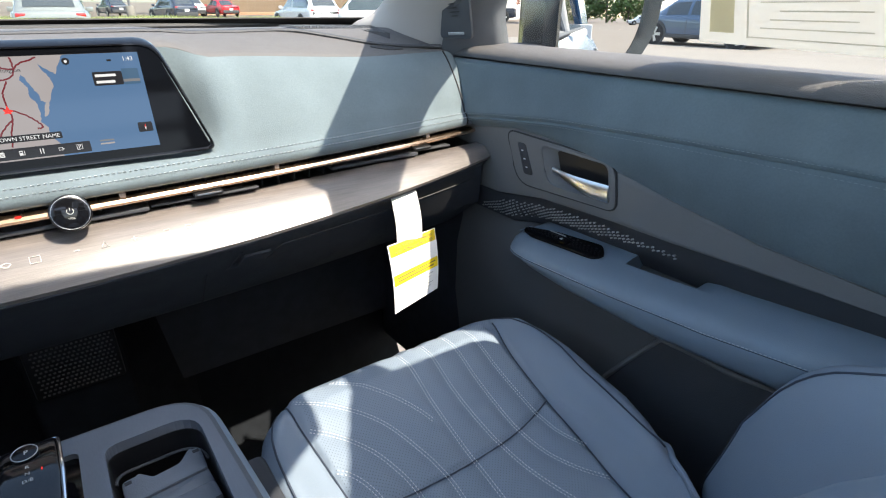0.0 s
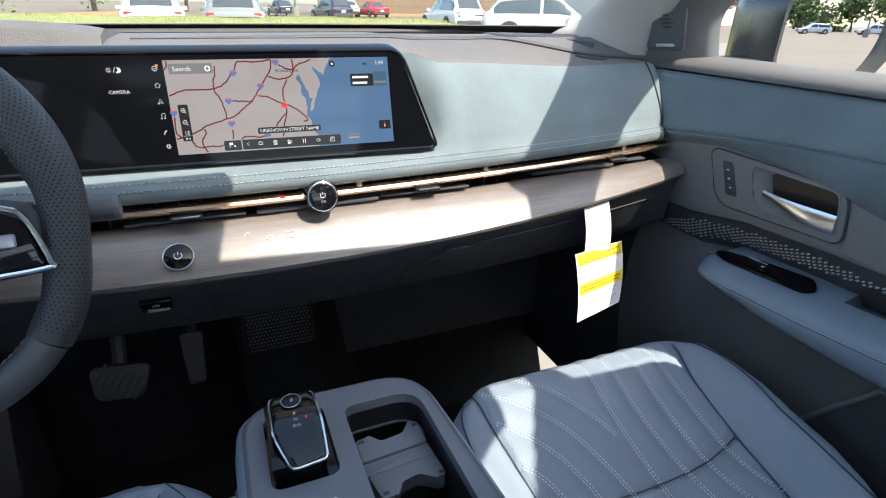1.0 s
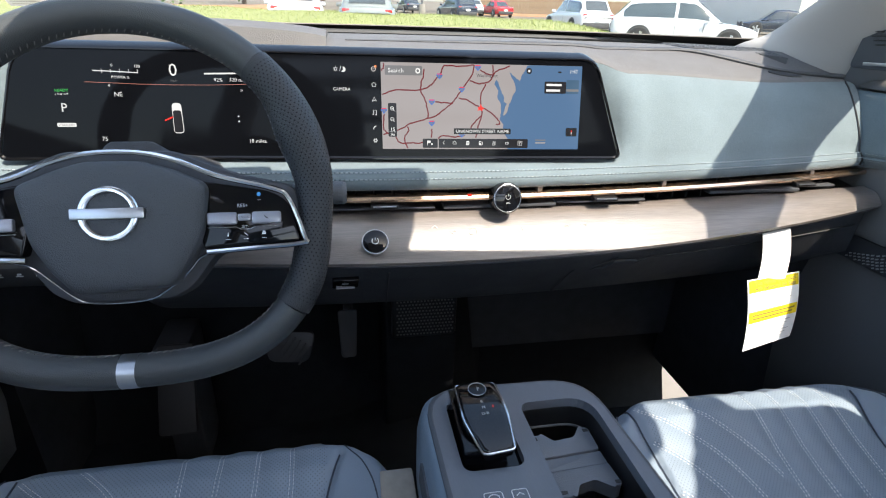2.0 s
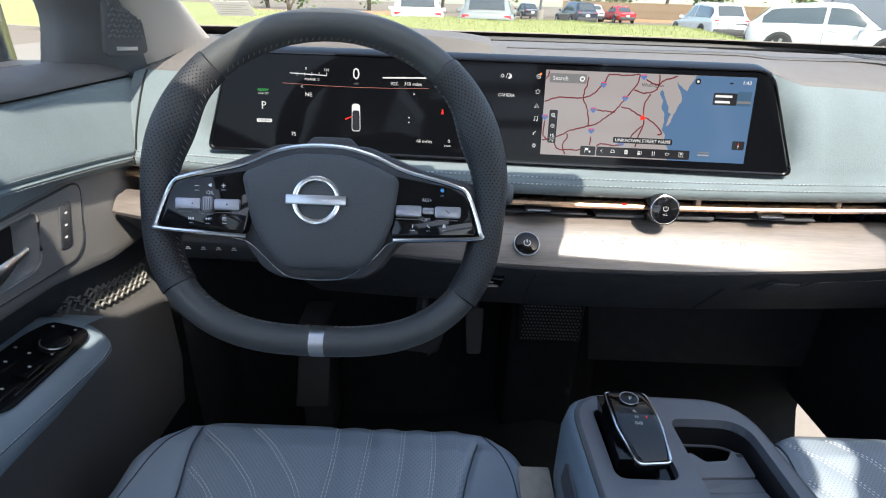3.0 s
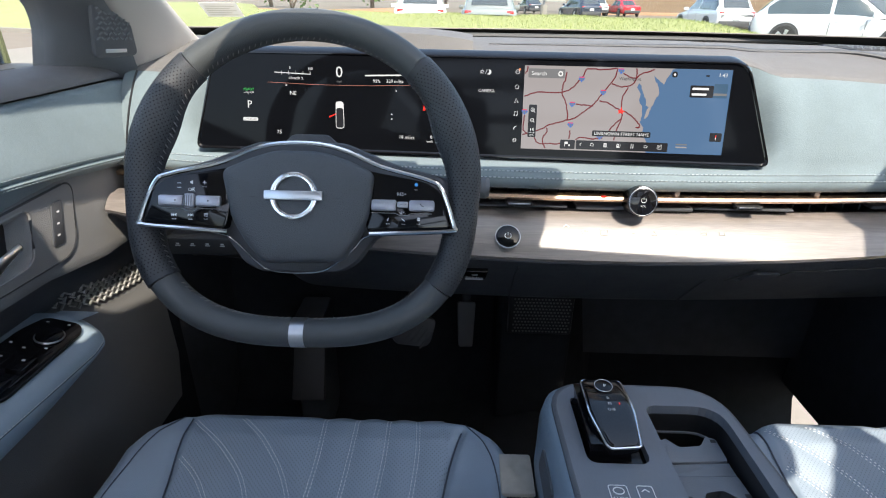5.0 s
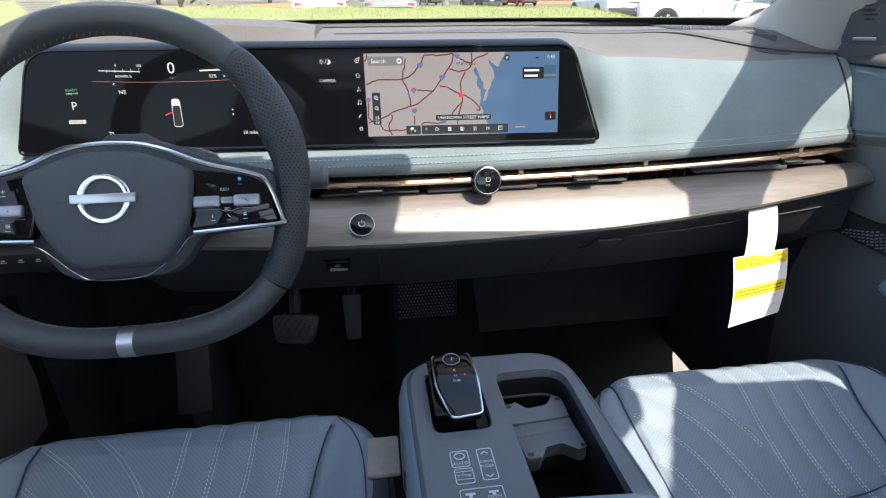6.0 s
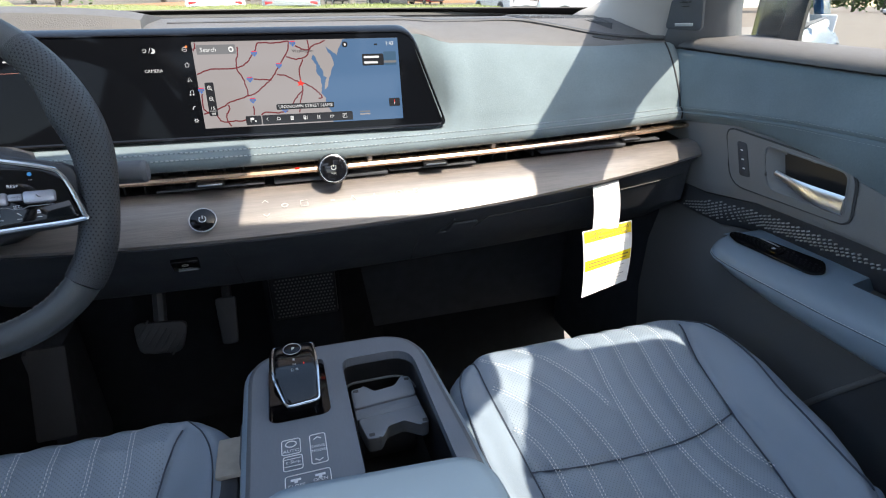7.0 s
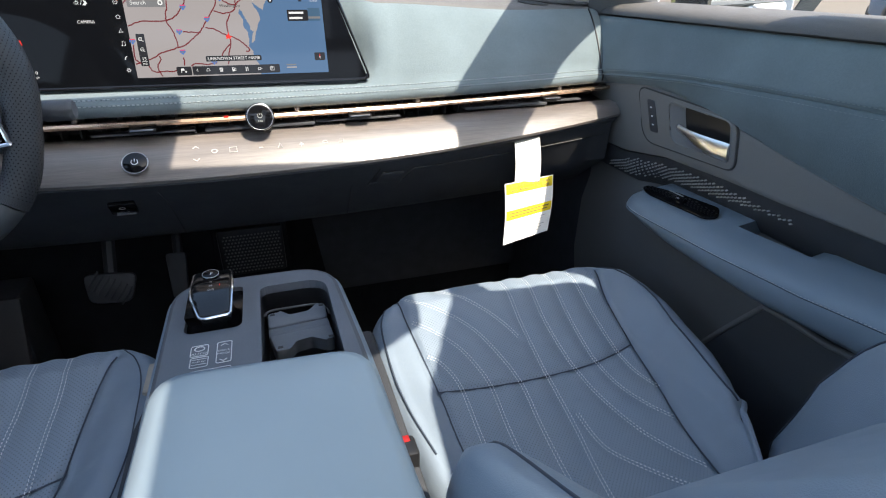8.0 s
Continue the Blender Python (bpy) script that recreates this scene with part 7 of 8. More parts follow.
part("pad", prism(rounded([(-0.036, -0.090), (0.036, -0.090), (0.034, 0.090), (-0.034, 0.090)], 0.006, 3), 0.012, pm, 0.003), M_FOOT, fr)
part("wedge", box(-0.520, 1.07, 0.45, 0.07, 0.12, 0.32, 0.01), M_CARPET, fr)

# airbag notice hanging on a strap from the glovebox edge
tag = thing("airbag_notice_tag", (0.49, 0.66, 0.79), "white and yellow paper airbag notice hanging from the glovebox", "hang tag")


def tag_at(u, v, lift=0.0):
    """u across, v up the card."""
    a = Vector((0.424, 0.625, 0.790)).lerp(Vector((0.520, 0.643, 0.798)), u)
    b = Vector((0.445, 0.678, 0.883)).lerp(Vector((0.549, 0.692, 0.886)), u)
    p = a.lerp(b, v) + Vector((0, -0.006 * math.sin(v * math.pi), 0))
    return p + Vector((0.15, -0.80, 0.55)).normalized() * lift


part("card", sheet(12, 12, lambda u, v: tag_at(u, v), 0.0006, (0, 1, 0)), M_PAPER, tag, "white card")
for v0, v1 in ((0.82, 0.985), (0.40, 0.56)):
    part("yellow_band", sheet(8, 2, lambda u, v: tag_at(0.02 + 0.96 * u, v0 + (v1 - v0) * v, 0.0006)), M_YELLOW, tag, "yellow warning band")
for w, v, x in (("This Vehicle is Equipped", 0.935, 0.5), ("with Advanced Air Bags", 0.865, 0.5)):
    a, b = tag_at(0.4, v, 0.0011), tag_at(0.6, v, 0.0011)
    text("lettering", w, 0.0085, axes(tag_at(0.5, v, 0.0034), b - a, tag_at(0.5, v + 0.1) - tag_at(0.5, v)), M_INK, tag)
for k, (v, w) in enumerate(((0.505, 0.84), (0.455, 0.80))):
    part("print_line", sheet(2, 1, lambda u, q: tag_at(0.08 + w * u, v - 0.010 + 0.020 * q, 0.0016)), M_TAGINK, tag)
for k in range(6):
    v = 0.34 - 0.05 * k
    part("print_line", sheet(2, 1, lambda u, q: tag_at(0.12 + (0.75 - 0.06 * (k % 3)) * u, v - 0.006 + 0.010 * q, 0.0009)), M_TAGLINE, tag)
for k in range(4):
    v = 0.77 - 0.045 * k
    part("print_line", sheet(2, 1, lambda u, q: tag_at(0.12 + (0.72 - 0.07 * (k % 2)) * u, v - 0.005 + 0.008 * q, 0.0009)), M_TAGLINE, tag)
part("strap", sheet(4, 14, lambda u, v: Vector((0.472 + 0.050 * u - 0.006 * (1 - v), 0.6815 + 0.028 * v - 0.006 * math.sin(v * 3.1), 0.880 + 0.078 * v)), 0.0006, (0, 1, 0)), M_PAPER, tag, "white paper strap")

# black bead drawn as the shadow line where each door meets the dashboard's end
for s in (1, -1):
    prof = [Vector((s * 0.6805, q[1] - 0.0008, q[2])) for q in suede_section(s * 0.6805)[2:-2]]
    part("end_shadow_line", tube(prof, 0.0016, 6), M_BLACK, dash, "black bead drawn for the shaded gap at the dashboard's end")

# small white label in the lower driver-side corner of the windscreen
wl = thing("windscreen_label", (-0.60, 0.98, 1.24), "small white printed label inside the windscreen corner", "label")


def on_screen(u, v, off=0.0):
    z = 1.185 + 0.40 * v
    return Vector(((-1 + 2 * u) * (0.70 - 0.13 * v), 1.22 - 0.90 * v - 0.14 * (2 * u - 1) ** 2 * (1 - v * 0.4) - 0.006 - off, z - 0.004 - off * 0.5))


part("paper", sheet(6, 4, lambda a, b: on_screen(0.046 + 0.040 * a, 0.122 + 0.055 * b), 0.0005, (0, 0.4, 0.9)), M_STICKER, wl, "white paper label")
for k in range(5):
    part("print_line", sheet(2, 1, lambda a, b: on_screen(0.050 + (0.032 - 0.006 * (k % 2)) * a, 0.130 + 0.0085 * k + 0.003 * b, 0.0012)), M_FAINT, wl, smooth=False)


# ---- outdoors ----
def mixed(name, a, b, scale, rough=0.95, bump=0.5, scale2=None, spec=0.2):
    m = bpy.data.materials.new(name)
    m.use_nodes = True
    nt = m.node_tree
    bs = nt.nodes["Principled BSDF"]
    bs.inputs["Roughness"].default_value = rough
    bs.inputs["Specular IOR Level"].default_value = spec
    tc = nt.nodes.new("ShaderNodeTexCoord")
    n1, n2 = nt.nodes.new("ShaderNodeTexNoise"), nt.nodes.new("ShaderNodeTexNoise")
    n1.inputs["Scale"].default_value, n1.inputs["Detail"].default_value = scale, 8
    n2.inputs["Scale"].default_value, n2.inputs["Detail"].default_value = scale2 or scale * 14, 4
    add = nt.nodes.new("ShaderNodeMath")
    add.operation = "MULTIPLY_ADD"
    add.inputs[1].default_value = 0.5
    hf = nt.nodes.new("ShaderNodeMath")
    hf.operation = "MULTIPLY"
    hf.inputs[1].default_value = 0.5
    mx = nt.nodes.new("ShaderNodeMix")
    mx.data_type = "RGBA"
    mx.inputs["A"].default_value, mx.inputs["B"].default_value = (*a, 1), (*b, 1)
    for n in (n1, n2):
        nt.links.new(tc.outputs["Object"], n.inputs["Vector"])
    nt.links.new(n1.outputs["Fac"], hf.inputs[0])
    nt.links.new(n2.outputs["Fac"], add.inputs[0])
    nt.links.new(hf.outputs[0], add.inputs[2])
    nt.links.new(add.outputs[0], mx.inputs["Factor"])
    nt.links.new(mx.outputs["Result"], bs.inputs["Base Color"])
    bp = nt.nodes.new("ShaderNodeBump")
    bp.inputs["Strength"].default_value, bp.inputs["Distance"].default_value = bump, 0.03
    nt.links.new(n2.outputs["Fac"], bp.inputs["Height"])
    nt.links.new(bp.outputs[0], bs.inputs["Normal"])
    return m


M_GROUND = mixed("worn_asphalt", (0.14, 0.116, 0.093), (0.215, 0.180, 0.146), 0.15)
M_LAWN = mixed("mown_lawn", (0.185, 0.200, 0.075), (0.315, 0.320, 0.150), 0.5, scale2=9)
M_CONCRETE = mixed("pale_concrete", (0.185, 0.167, 0.143), (0.265, 0.243, 0.212), 0.6)
ground = finish("ground", sheet(4, 4, lambda u, v: Vector((-1200 + 2400 * u, -1200 + 2400 * v, 0))), M_GROUND)
tagged(ground, "pale worn car park asphalt", "ground", kind="structure")

# rising lawn in front of the car park
def lawn_near(x):
    return lerp(x, (-60, -13.5, -5, 0, 7, 11), (36, 19, 10.5, 8, 8, 11))


def lawn_far(x):
    return lerp(x, (-60, -13.5, -8, 4, 7, 11), (70, 40, 23, 20.5, 18, 14))


def lawn_point(u, v):
    x = -60 + 71 * u ** 0.55
    y0, y1 = lawn_near(x), lawn_far(x)
    h = 0.72 * smooth((9.5 - x) / 3.5)
    z = 0.10 + h * smooth(v / 0.8) * (1 - smooth((v - 0.88) / 0.12)) - 0.12 * (v > 0.995)
    z += 0.02 * math.sin(x * 1.7 + 3 * v) * smooth(v * 3)
    return Vector((x, y0 + (y1 - y0) * v, z))


lawn = finish("lawn", sheet(90, 40, lawn_point), M_LAWN)
tagged(lawn, "bright green mown lawn rising to the car park", "lawn", kind="structure")
M_BLADE = material("grass_blade", (0.24, 0.275, 0.095), 0.8, vary=0.35, scale=0.8)
rng = random.Random(5)
verts, faces = [], []
for i in range(16000):
    u = rng.random() ** 0.7 * 0.42 + 0.58
    v = rng.uniform(0.45, 0.93)
    p = lawn_point(u, v)
    h, w, a = rng.uniform(0.025, 0.07), rng.uniform(0.006, 0.012), rng.uniform(0, 3.14)
    if rng.random() < 0.02:
        h *= 1.9
    dx, dy = math.cos(a) * w, math.sin(a) * w
    lx, ly = rng.uniform(-0.03, 0.03), rng.uniform(-0.03, 0.03)
    k = len(verts)
    verts += [(p.x - dx, p.y - dy, p.z - 0.01), (p.x + dx, p.y + dy, p.z - 0.01), (p.x + lx, p.y + ly, p.z + h)]
    faces.append((k, k + 1, k + 2))
me = bpy.data.meshes.new("grass")
me.from_pydata(verts, [], faces)
me.materials.append(M_BLADE)
tagged(new("grass", me), "short bright green grass blades on the lawn", "grass", kind="stuff")
kerb = finish("kerb", loft([[Vector((x, lawn_near(x) - 0.16, 0)), Vector((x, lawn_near(x) - 0.15, 0.12)), Vector((x, lawn_near(x) + 0.02, 0.13)), Vector((x, lawn_near(x) + 0.02, 0))] for x in [-60 + 1.0 * k for k in range(72)]]), M_CONCRETE)
tagged(kerb, "pale concrete kerb along the lawn", "kerb", kind="structure")
apron = finish("pavement", box(14, 6, 0.004, 50, 22, 0.012), M_CONCRETE)
tagged(apron, "sunlit pale concrete parking apron", "pavement", kind="structure")


def paint(name, c, rough=0.25):
    return material(name, c, rough, 0.0, vary=0.03, scale=2, coat=0.8)


M_TYRE = material("tyre_rubber", (0.02, 0.02, 0.02), 0.85)
M_ALLOY = material("alloy_silver", (0.5, 0.5, 0.52), 0.3, 0.9)
M_TINT = material("tinted_window", (0.045, 0.055, 0.06), 0.04, vary=0.1, coat=0.6)
M_TAIL = material("tail_lamp_red", (0.35, 0.01, 0.01), 0.15, coat=0.8)
M_LAMP = material("head_lamp_clear", (0.7, 0.72, 0.75), 0.1, 0.2, coat=0.8)
M_BLACKTRIM = material("exterior_black_trim", (0.045, 0.045, 0.047), 0.6)


def parked_car(x, y, heading, body_mat, label, tall=1.65, length=4.6, sedan=False, glazing=None):
    """A parked car on the ground; heading in degrees from the y axis, turning left."""
    car = thing("parked_car", (x, y, 0), label, "car", "parked cars")
    m = Matrix.Translation((x, y, 0)) @ Matrix.Rotation(radians(heading), 4, "Z")
    L, W = length / 2, 0.92
    belt = 0.96 if not sedan else 0.90

    def put(name, bm, mat, parent=car, label=""):
        bmesh.ops.transform(bm, matrix=m, verts=bm.verts)
        return part(name, bm, mat, parent, label, sharp=40)

    # lower body along the length, nose at +y
    stations = [(-L, 0.70, 0.48, 0.78), (-L + 0.05, 0.82, 0.36, belt), (-L + 0.22, 0.89, 0.28, belt + 0.04), (-L + 0.6, 0.915, 0.25, belt + 0.05), (-0.6, W, 0.22, belt), (0.7, W, 0.22, belt - 0.02), (L - 1.25, 0.915, 0.23, belt - 0.05),
                (L - 0.5, 0.89, 0.25, belt - 0.14), (L - 0.12, 0.80, 0.30, belt - 0.24), (L, 0.66, 0.42, belt - 0.32)]
    rings = []
    for yy, w, z0, z1 in spline(stations, 3):
        half = [(0.80 * w, z0), (0.96 * w, z0 + 0.06), (0.985 * w, z0 + 0.22), (w, z0 + 0.36), (0.985 * w, z1 - 0.20), (0.995 * w, z1 - 0.12), (0.95 * w, z1 - 0.03), (0.84 * w, z1), (0.45 * w, z1 + 0.025)]
        rings.append([Vector((-a, yy, b)) for a, b in half] + [Vector((a, yy, b)) for a, b in reversed(half)])
    put("body", loft(rings), body_mat)
    # painted cabin with its panes set on
    if sedan:
        cab = [(-L + 0.70, 0.70, belt), (-L + 1.45, 0.60, tall - 0.06), (-0.1, 0.60, tall), (0.35, 0.60, tall - 0.03), (L - 1.15, 0.72, belt - 0.06)]
    else:
        cab = [(-L + 0.12, 0.70, belt + 0.04), (-L + 0.62, 0.62, tall - 0.09), (-0.3, 0.61, tall), (0.3, 0.61, tall - 0.04), (L - 1.15, 0.72, belt - 0.05)]
    cy, cw, cz = [c[0] for c in cab], [c[1] for c in cab], [c[2] for c in cab]

    def side(yy, f, lift=0.0):
        w, z = lerp(yy, cy, cw), lerp(yy, cy, cz)
        return (0.83 + (w + 0.02 - 0.83) * f + 0.09 * f * (1 - f) + lift, belt - 0.03 + (z - 0.05 - belt + 0.03) * f)
    rings = []
    for yy in sorted(set([cy[0] + (cy[-1] - cy[0]) * k / 20 for k in range(21)] + cy)):
        half = [side(yy, f) for f in (0, 0.25, 0.5, 0.75, 1.0)] + [(lerp(yy, cy, cw) - 0.06, lerp(yy, cy, cz)), (0.3, lerp(yy, cy, cz) + 0.02)]
        rings.append([Vector((-a, yy, b)) for a, b in half] + [Vector((a, yy, b)) for a, b in reversed(half)])
    put("cabin", loft(rings), body_mat)
    pane, said = glazing or M_TINT, "window toned lighter for the reflected sky" if glazing else "dark tinted window"
    y0, y1 = cy[1] - (0.30 if not sedan else 0.28), cy[-2] + 0.45
    for s in (1, -1):
        for a, b in ((y0 + 0.06, -0.33), (-0.23, y1)):
            put("side_window", sheet(8, 4, lambda u, v: Vector((s * side(a + (b - a) * u, 0.14 + 0.74 * v, 0.007)[0], a + (b - a) * u, side(a + (b - a) * u, 0.14 + 0.74 * v)[1]))), pane, label=said)

    def slope(k, u, v, tuck):
        """A point on the rear or front screen, lifted off the cabin."""
        yy = cy[k] + (cy[k + 1] - cy[k]) * (0.14 + 0.72 * v)
        return Vector(((2 * u - 1) * 0.90 * (lerp(yy, cy, cw) - 0.05), yy + tuck, lerp(yy, cy, cz) + 0.018 + 0.012 * (1 - (2 * u - 1) ** 2)))
    put("rear_window", sheet(8, 6, lambda u, v: slope(0, u, v, -0.012)), pane, label=said)
    put("windscreen", sheet(8, 6, lambda u, v: slope(3, u, v, 0.012)), pane, label=said)
    put("hatch_gap", box(0, -L + 0.035, belt - 0.30, 1.25, 0.03, 0.012), M_BLACKTRIM)
    for s in (1, -1):
        put("mirror", box(s * 1.0, 0.75, belt + 0.06, 0.20, 0.10, 0.14, 0.03), body_mat)
        put("sill_trim", box(s * 0.90, 0, 0.30, 0.06, L * 1.1, 0.12, 0.02), M_BLACKTRIM)
        for yy in (-L + 0.95, L - 0.90):
            put("wheel_arch", prism([Vector((0.41 * math.cos(q / 20 * 6.2832), 0.41 * math.sin(q / 20 * 6.2832))) for q in range(20)], 0.02, axes((s * 0.915, yy, 0.36), (0, s, 0), (0, 0, 1))), M_BLACKTRIM)
            ty = put("wheel", prism([Vector((0.34 * math.cos(q / 24 * 6.2832), 0.34 * math.sin(q / 24 * 6.2832))) for q in range(24)], 0.05, axes((s * 0.90, yy, 0.34), (0, s, 0), (0, 0, 1)), 0.015), M_TYRE)
            for q in range(5):
                an = q * 2 * math.pi / 5
                put("rim_spoke", prism([Vector((math.cos(an) * d - math.sin(an) * w, math.sin(an) * d + math.cos(an) * w)) for d, w in ((0.03, -0.035), (0.235, -0.05), (0.235, 0.05), (0.03, 0.035))], 0.012, axes((s * 0.948, yy, 0.34), (0, s, 0), (0, 0, 1))), M_ALLOY, ty)
        put("tail_lamp", box(s * 0.66, -L + 0.07, belt - 0.06, 0.24, 0.10, 0.11, 0.03), M_TAIL)
        put("head_lamp", box(s * 0.64, L - 0.16, belt - 0.33, 0.32, 0.14, 0.10, 0.03), M_LAMP)
        put("door_handle", box(s * 0.925, -0.05, belt - 0.12, 0.02, 0.20, 0.03, 0.006), body_mat)
        put("door_gap", box(s * 0.917, 0.62, belt - 0.32, 0.004, 0.012, 0.5), M_BLACKTRIM)
        put("door_gap", box(s * 0.919, -0.28, belt - 0.32, 0.004, 0.012, 0.5), M_BLACKTRIM)
    put("rear_bumper", box(0, -L + 0.02, 0.45, 1.5, 0.12, 0.26, 0.04), M_BLACKTRIM)
    put("number_plate", box(0, -L - 0.03, belt - 0.25, 0.32, 0.02, 0.16, 0.004), M_PAPER)
    put("grille", box(0, L - 0.02, 0.52, 1.0, 0.10, 0.22, 0.03), M_BLACKTRIM)
    return car


C_WHITE, C_GREY = paint("paint_white", (0.60, 0.61, 0.62)), paint("paint_grey_green", (0.20, 0.215, 0.21))
C_DARK, C_RED = paint("paint_dark_blue", (0.02, 0.03, 0.05)), paint("paint_red", (0.50, 0.02, 0.03))
C_BLUE, C_SILVER = paint("paint_mid_blue", (0.065, 0.100, 0.155)), paint("paint_silver", (0.5, 0.5, 0.52))
parked_car(-1.6, 21.5, 4, C_WHITE, "white crossover parked with its tail to the lawn", 1.70)
parked_car(0.9, 20.6, -3, C_GREY, "grey-green crossover parked with its tail to the lawn", 1.68)
parked_car(9.2, 45.5, 12, C_DARK, "dark blue crossover parked across the car park", 1.66)
parked_car(7.4, 62.0, 10, C_DARK, "dark saloon in the far row", 1.50, sedan=True)
parked_car(12.8, 58.0, 15, C_WHITE, "white car in the far row", 1.6)
parked_car(15.6, 56.5, 8, C_RED, "red saloon parked near the fence", 1.50, sedan=True)
parked_car(11.9, 27.9, 1, C_WHITE, "white crossover parked beside the lawn", 1.66, 4.75)
parked_car(21.5, 37.0, -60, C_SILVER, "silver car parked behind the white crossover", 1.5, sedan=True)
# base colour lighter than tinted_window, standing in for reflected sky
M_SKYGLASS = material("glass_toned_for_sky", (0.06, 0.08, 0.09), 0.06, vary=0.25, scale=1.5)
parked_car(11.6, 18.3, -116, C_WHITE, "white crossover parked side-on by the lawn", 1.62, 4.7, glazing=M_SKYGLASS)
parked_car(28.0, 33.0, 62, C_DARK, "dark car in the row by the trees", 1.5, sedan=True)
parked_car(18.3, 10.1, 183, C_BLUE, "slate blue saloon parked on the concrete apron", 1.46, 4.6, sedan=True)
parked_car(27.0, 6.0, 172, C_SILVER, "silver saloon parked on the concrete apron", 1.46, 4.6, sedan=True)
parked_car(19.0, 2.6, 172, C_GREY, "grey saloon parked on the concrete apron", 1.46, 4.6, sedan=True)
for k, (x, y, h, c) in enumerate(((6.0, -104.0, 75, C_WHITE), (14.0, -108.0, 80, C_WHITE), (30.0, -96.0, 85, C_DARK), (-24.0, -90.0, 0, C_SILVER))):
    parked_car(x, y, h, c, "car parked far behind in the open car park", 1.55, sedan=bool(k % 2))

# light poles on white concrete bases
for x, y in ((7.2, 50.5), (9.4, 66.0), (25.5, 40.5), (10.5, -84.0)):
    pole = thing("street_lamp", (x, y, 0), "tall lamp pole on a white concrete base", "street lamp", "lamp poles")
    part("base", prism(disc(0.30, 20), 0.95, Matrix.Translation((x, y, 0)), 0.05), M_CONCRETE, pole, "white concrete base")
    part("pole", tube([(x, y, 0.9), (x, y, 8.0)], [0.09, 0.06], 10), M_GREY, pole)
    part("lamp_head", box(x, y - 0.4, 8.0, 0.35, 0.8, 0.12, 0.03), M_GREY, pole)

# board fence behind the far row
M_BOARD = material("weathered_board", (0.20, 0.14, 0.09), 0.85, vary=0.35, scale=1.5, grain=0.5, grain_scale=30)
fence = thing("fence", (25, 66, 0), "weathered brown board fence behind the cars", "fence")
bm = bmesh.new()
slat = bpy.data.meshes.new("slat")
box(0, 0, 0.95, 0.19, 0.03, 1.9, 0.004, 1, bm=bm)
bm.to_mesh(slat)
bm.free()
slat.materials.append(M_BOARD)
for k in range(120):
    o = new("slat", slat)
    o.parent = fence
    o.matrix_parent_inverse = fence.matrix_basis.inverted()
    o.matrix_basis = Matrix.Translation((12.0 + 0.20 * k, 66 + 0.004 * (k % 3), 0.02 * rng.random())) @ Matrix.Rotation(rng.uniform(-0.01, 0.01), 4, "Y")
for z in (0.4, 1.5):
    part("rail", box(24, 66.05, z, 24.2, 0.05, 0.09, 0.005), M_BOARD, fence)
# mulch bank and far road
M_MULCH = mixed("pine_straw_mulch", (0.26, 0.12, 0.06), (0.46, 0.27, 0.16), 1.2, bump=0.8)
bank = finish("mulch_bank", sheet(40, 10, lambda u, v: Vector((-40 + 36 * u, 52 + 9 * v + 0.6 * math.sin(u * 9), 0.03 + 0.55 * math.sin(v * math.pi) * (0.6 + 0.4 * math.sin(u * 7))))), M_MULCH)
tagged(bank, "orange-brown pine straw bank beside the road", "bank", kind="structure")
bank2 = finish("mulch_bank", sheet(20, 8, lambda u, v: Vector((13 + 26 * u, 62 + 3.5 * v, 0.02 + 0.25 * math.sin(v * math.pi)))), M_MULCH)
tagged(bank2, "brown mulch bed along the fence", "bank", kind="structure")

M_BARK = material("bark", (0.10, 0.075, 0.055), 0.95, vary=0.3, scale=6, grain=0.8, grain_scale=30)
M_LEAF = material("leaf_green", (0.075, 0.13, 0.028), 0.6, vary=0.5, scale=1.2)
M_LEAFB = material("leaf_rust", (0.22, 0.085, 0.05), 0.7, vary=0.4, scale=1.2)


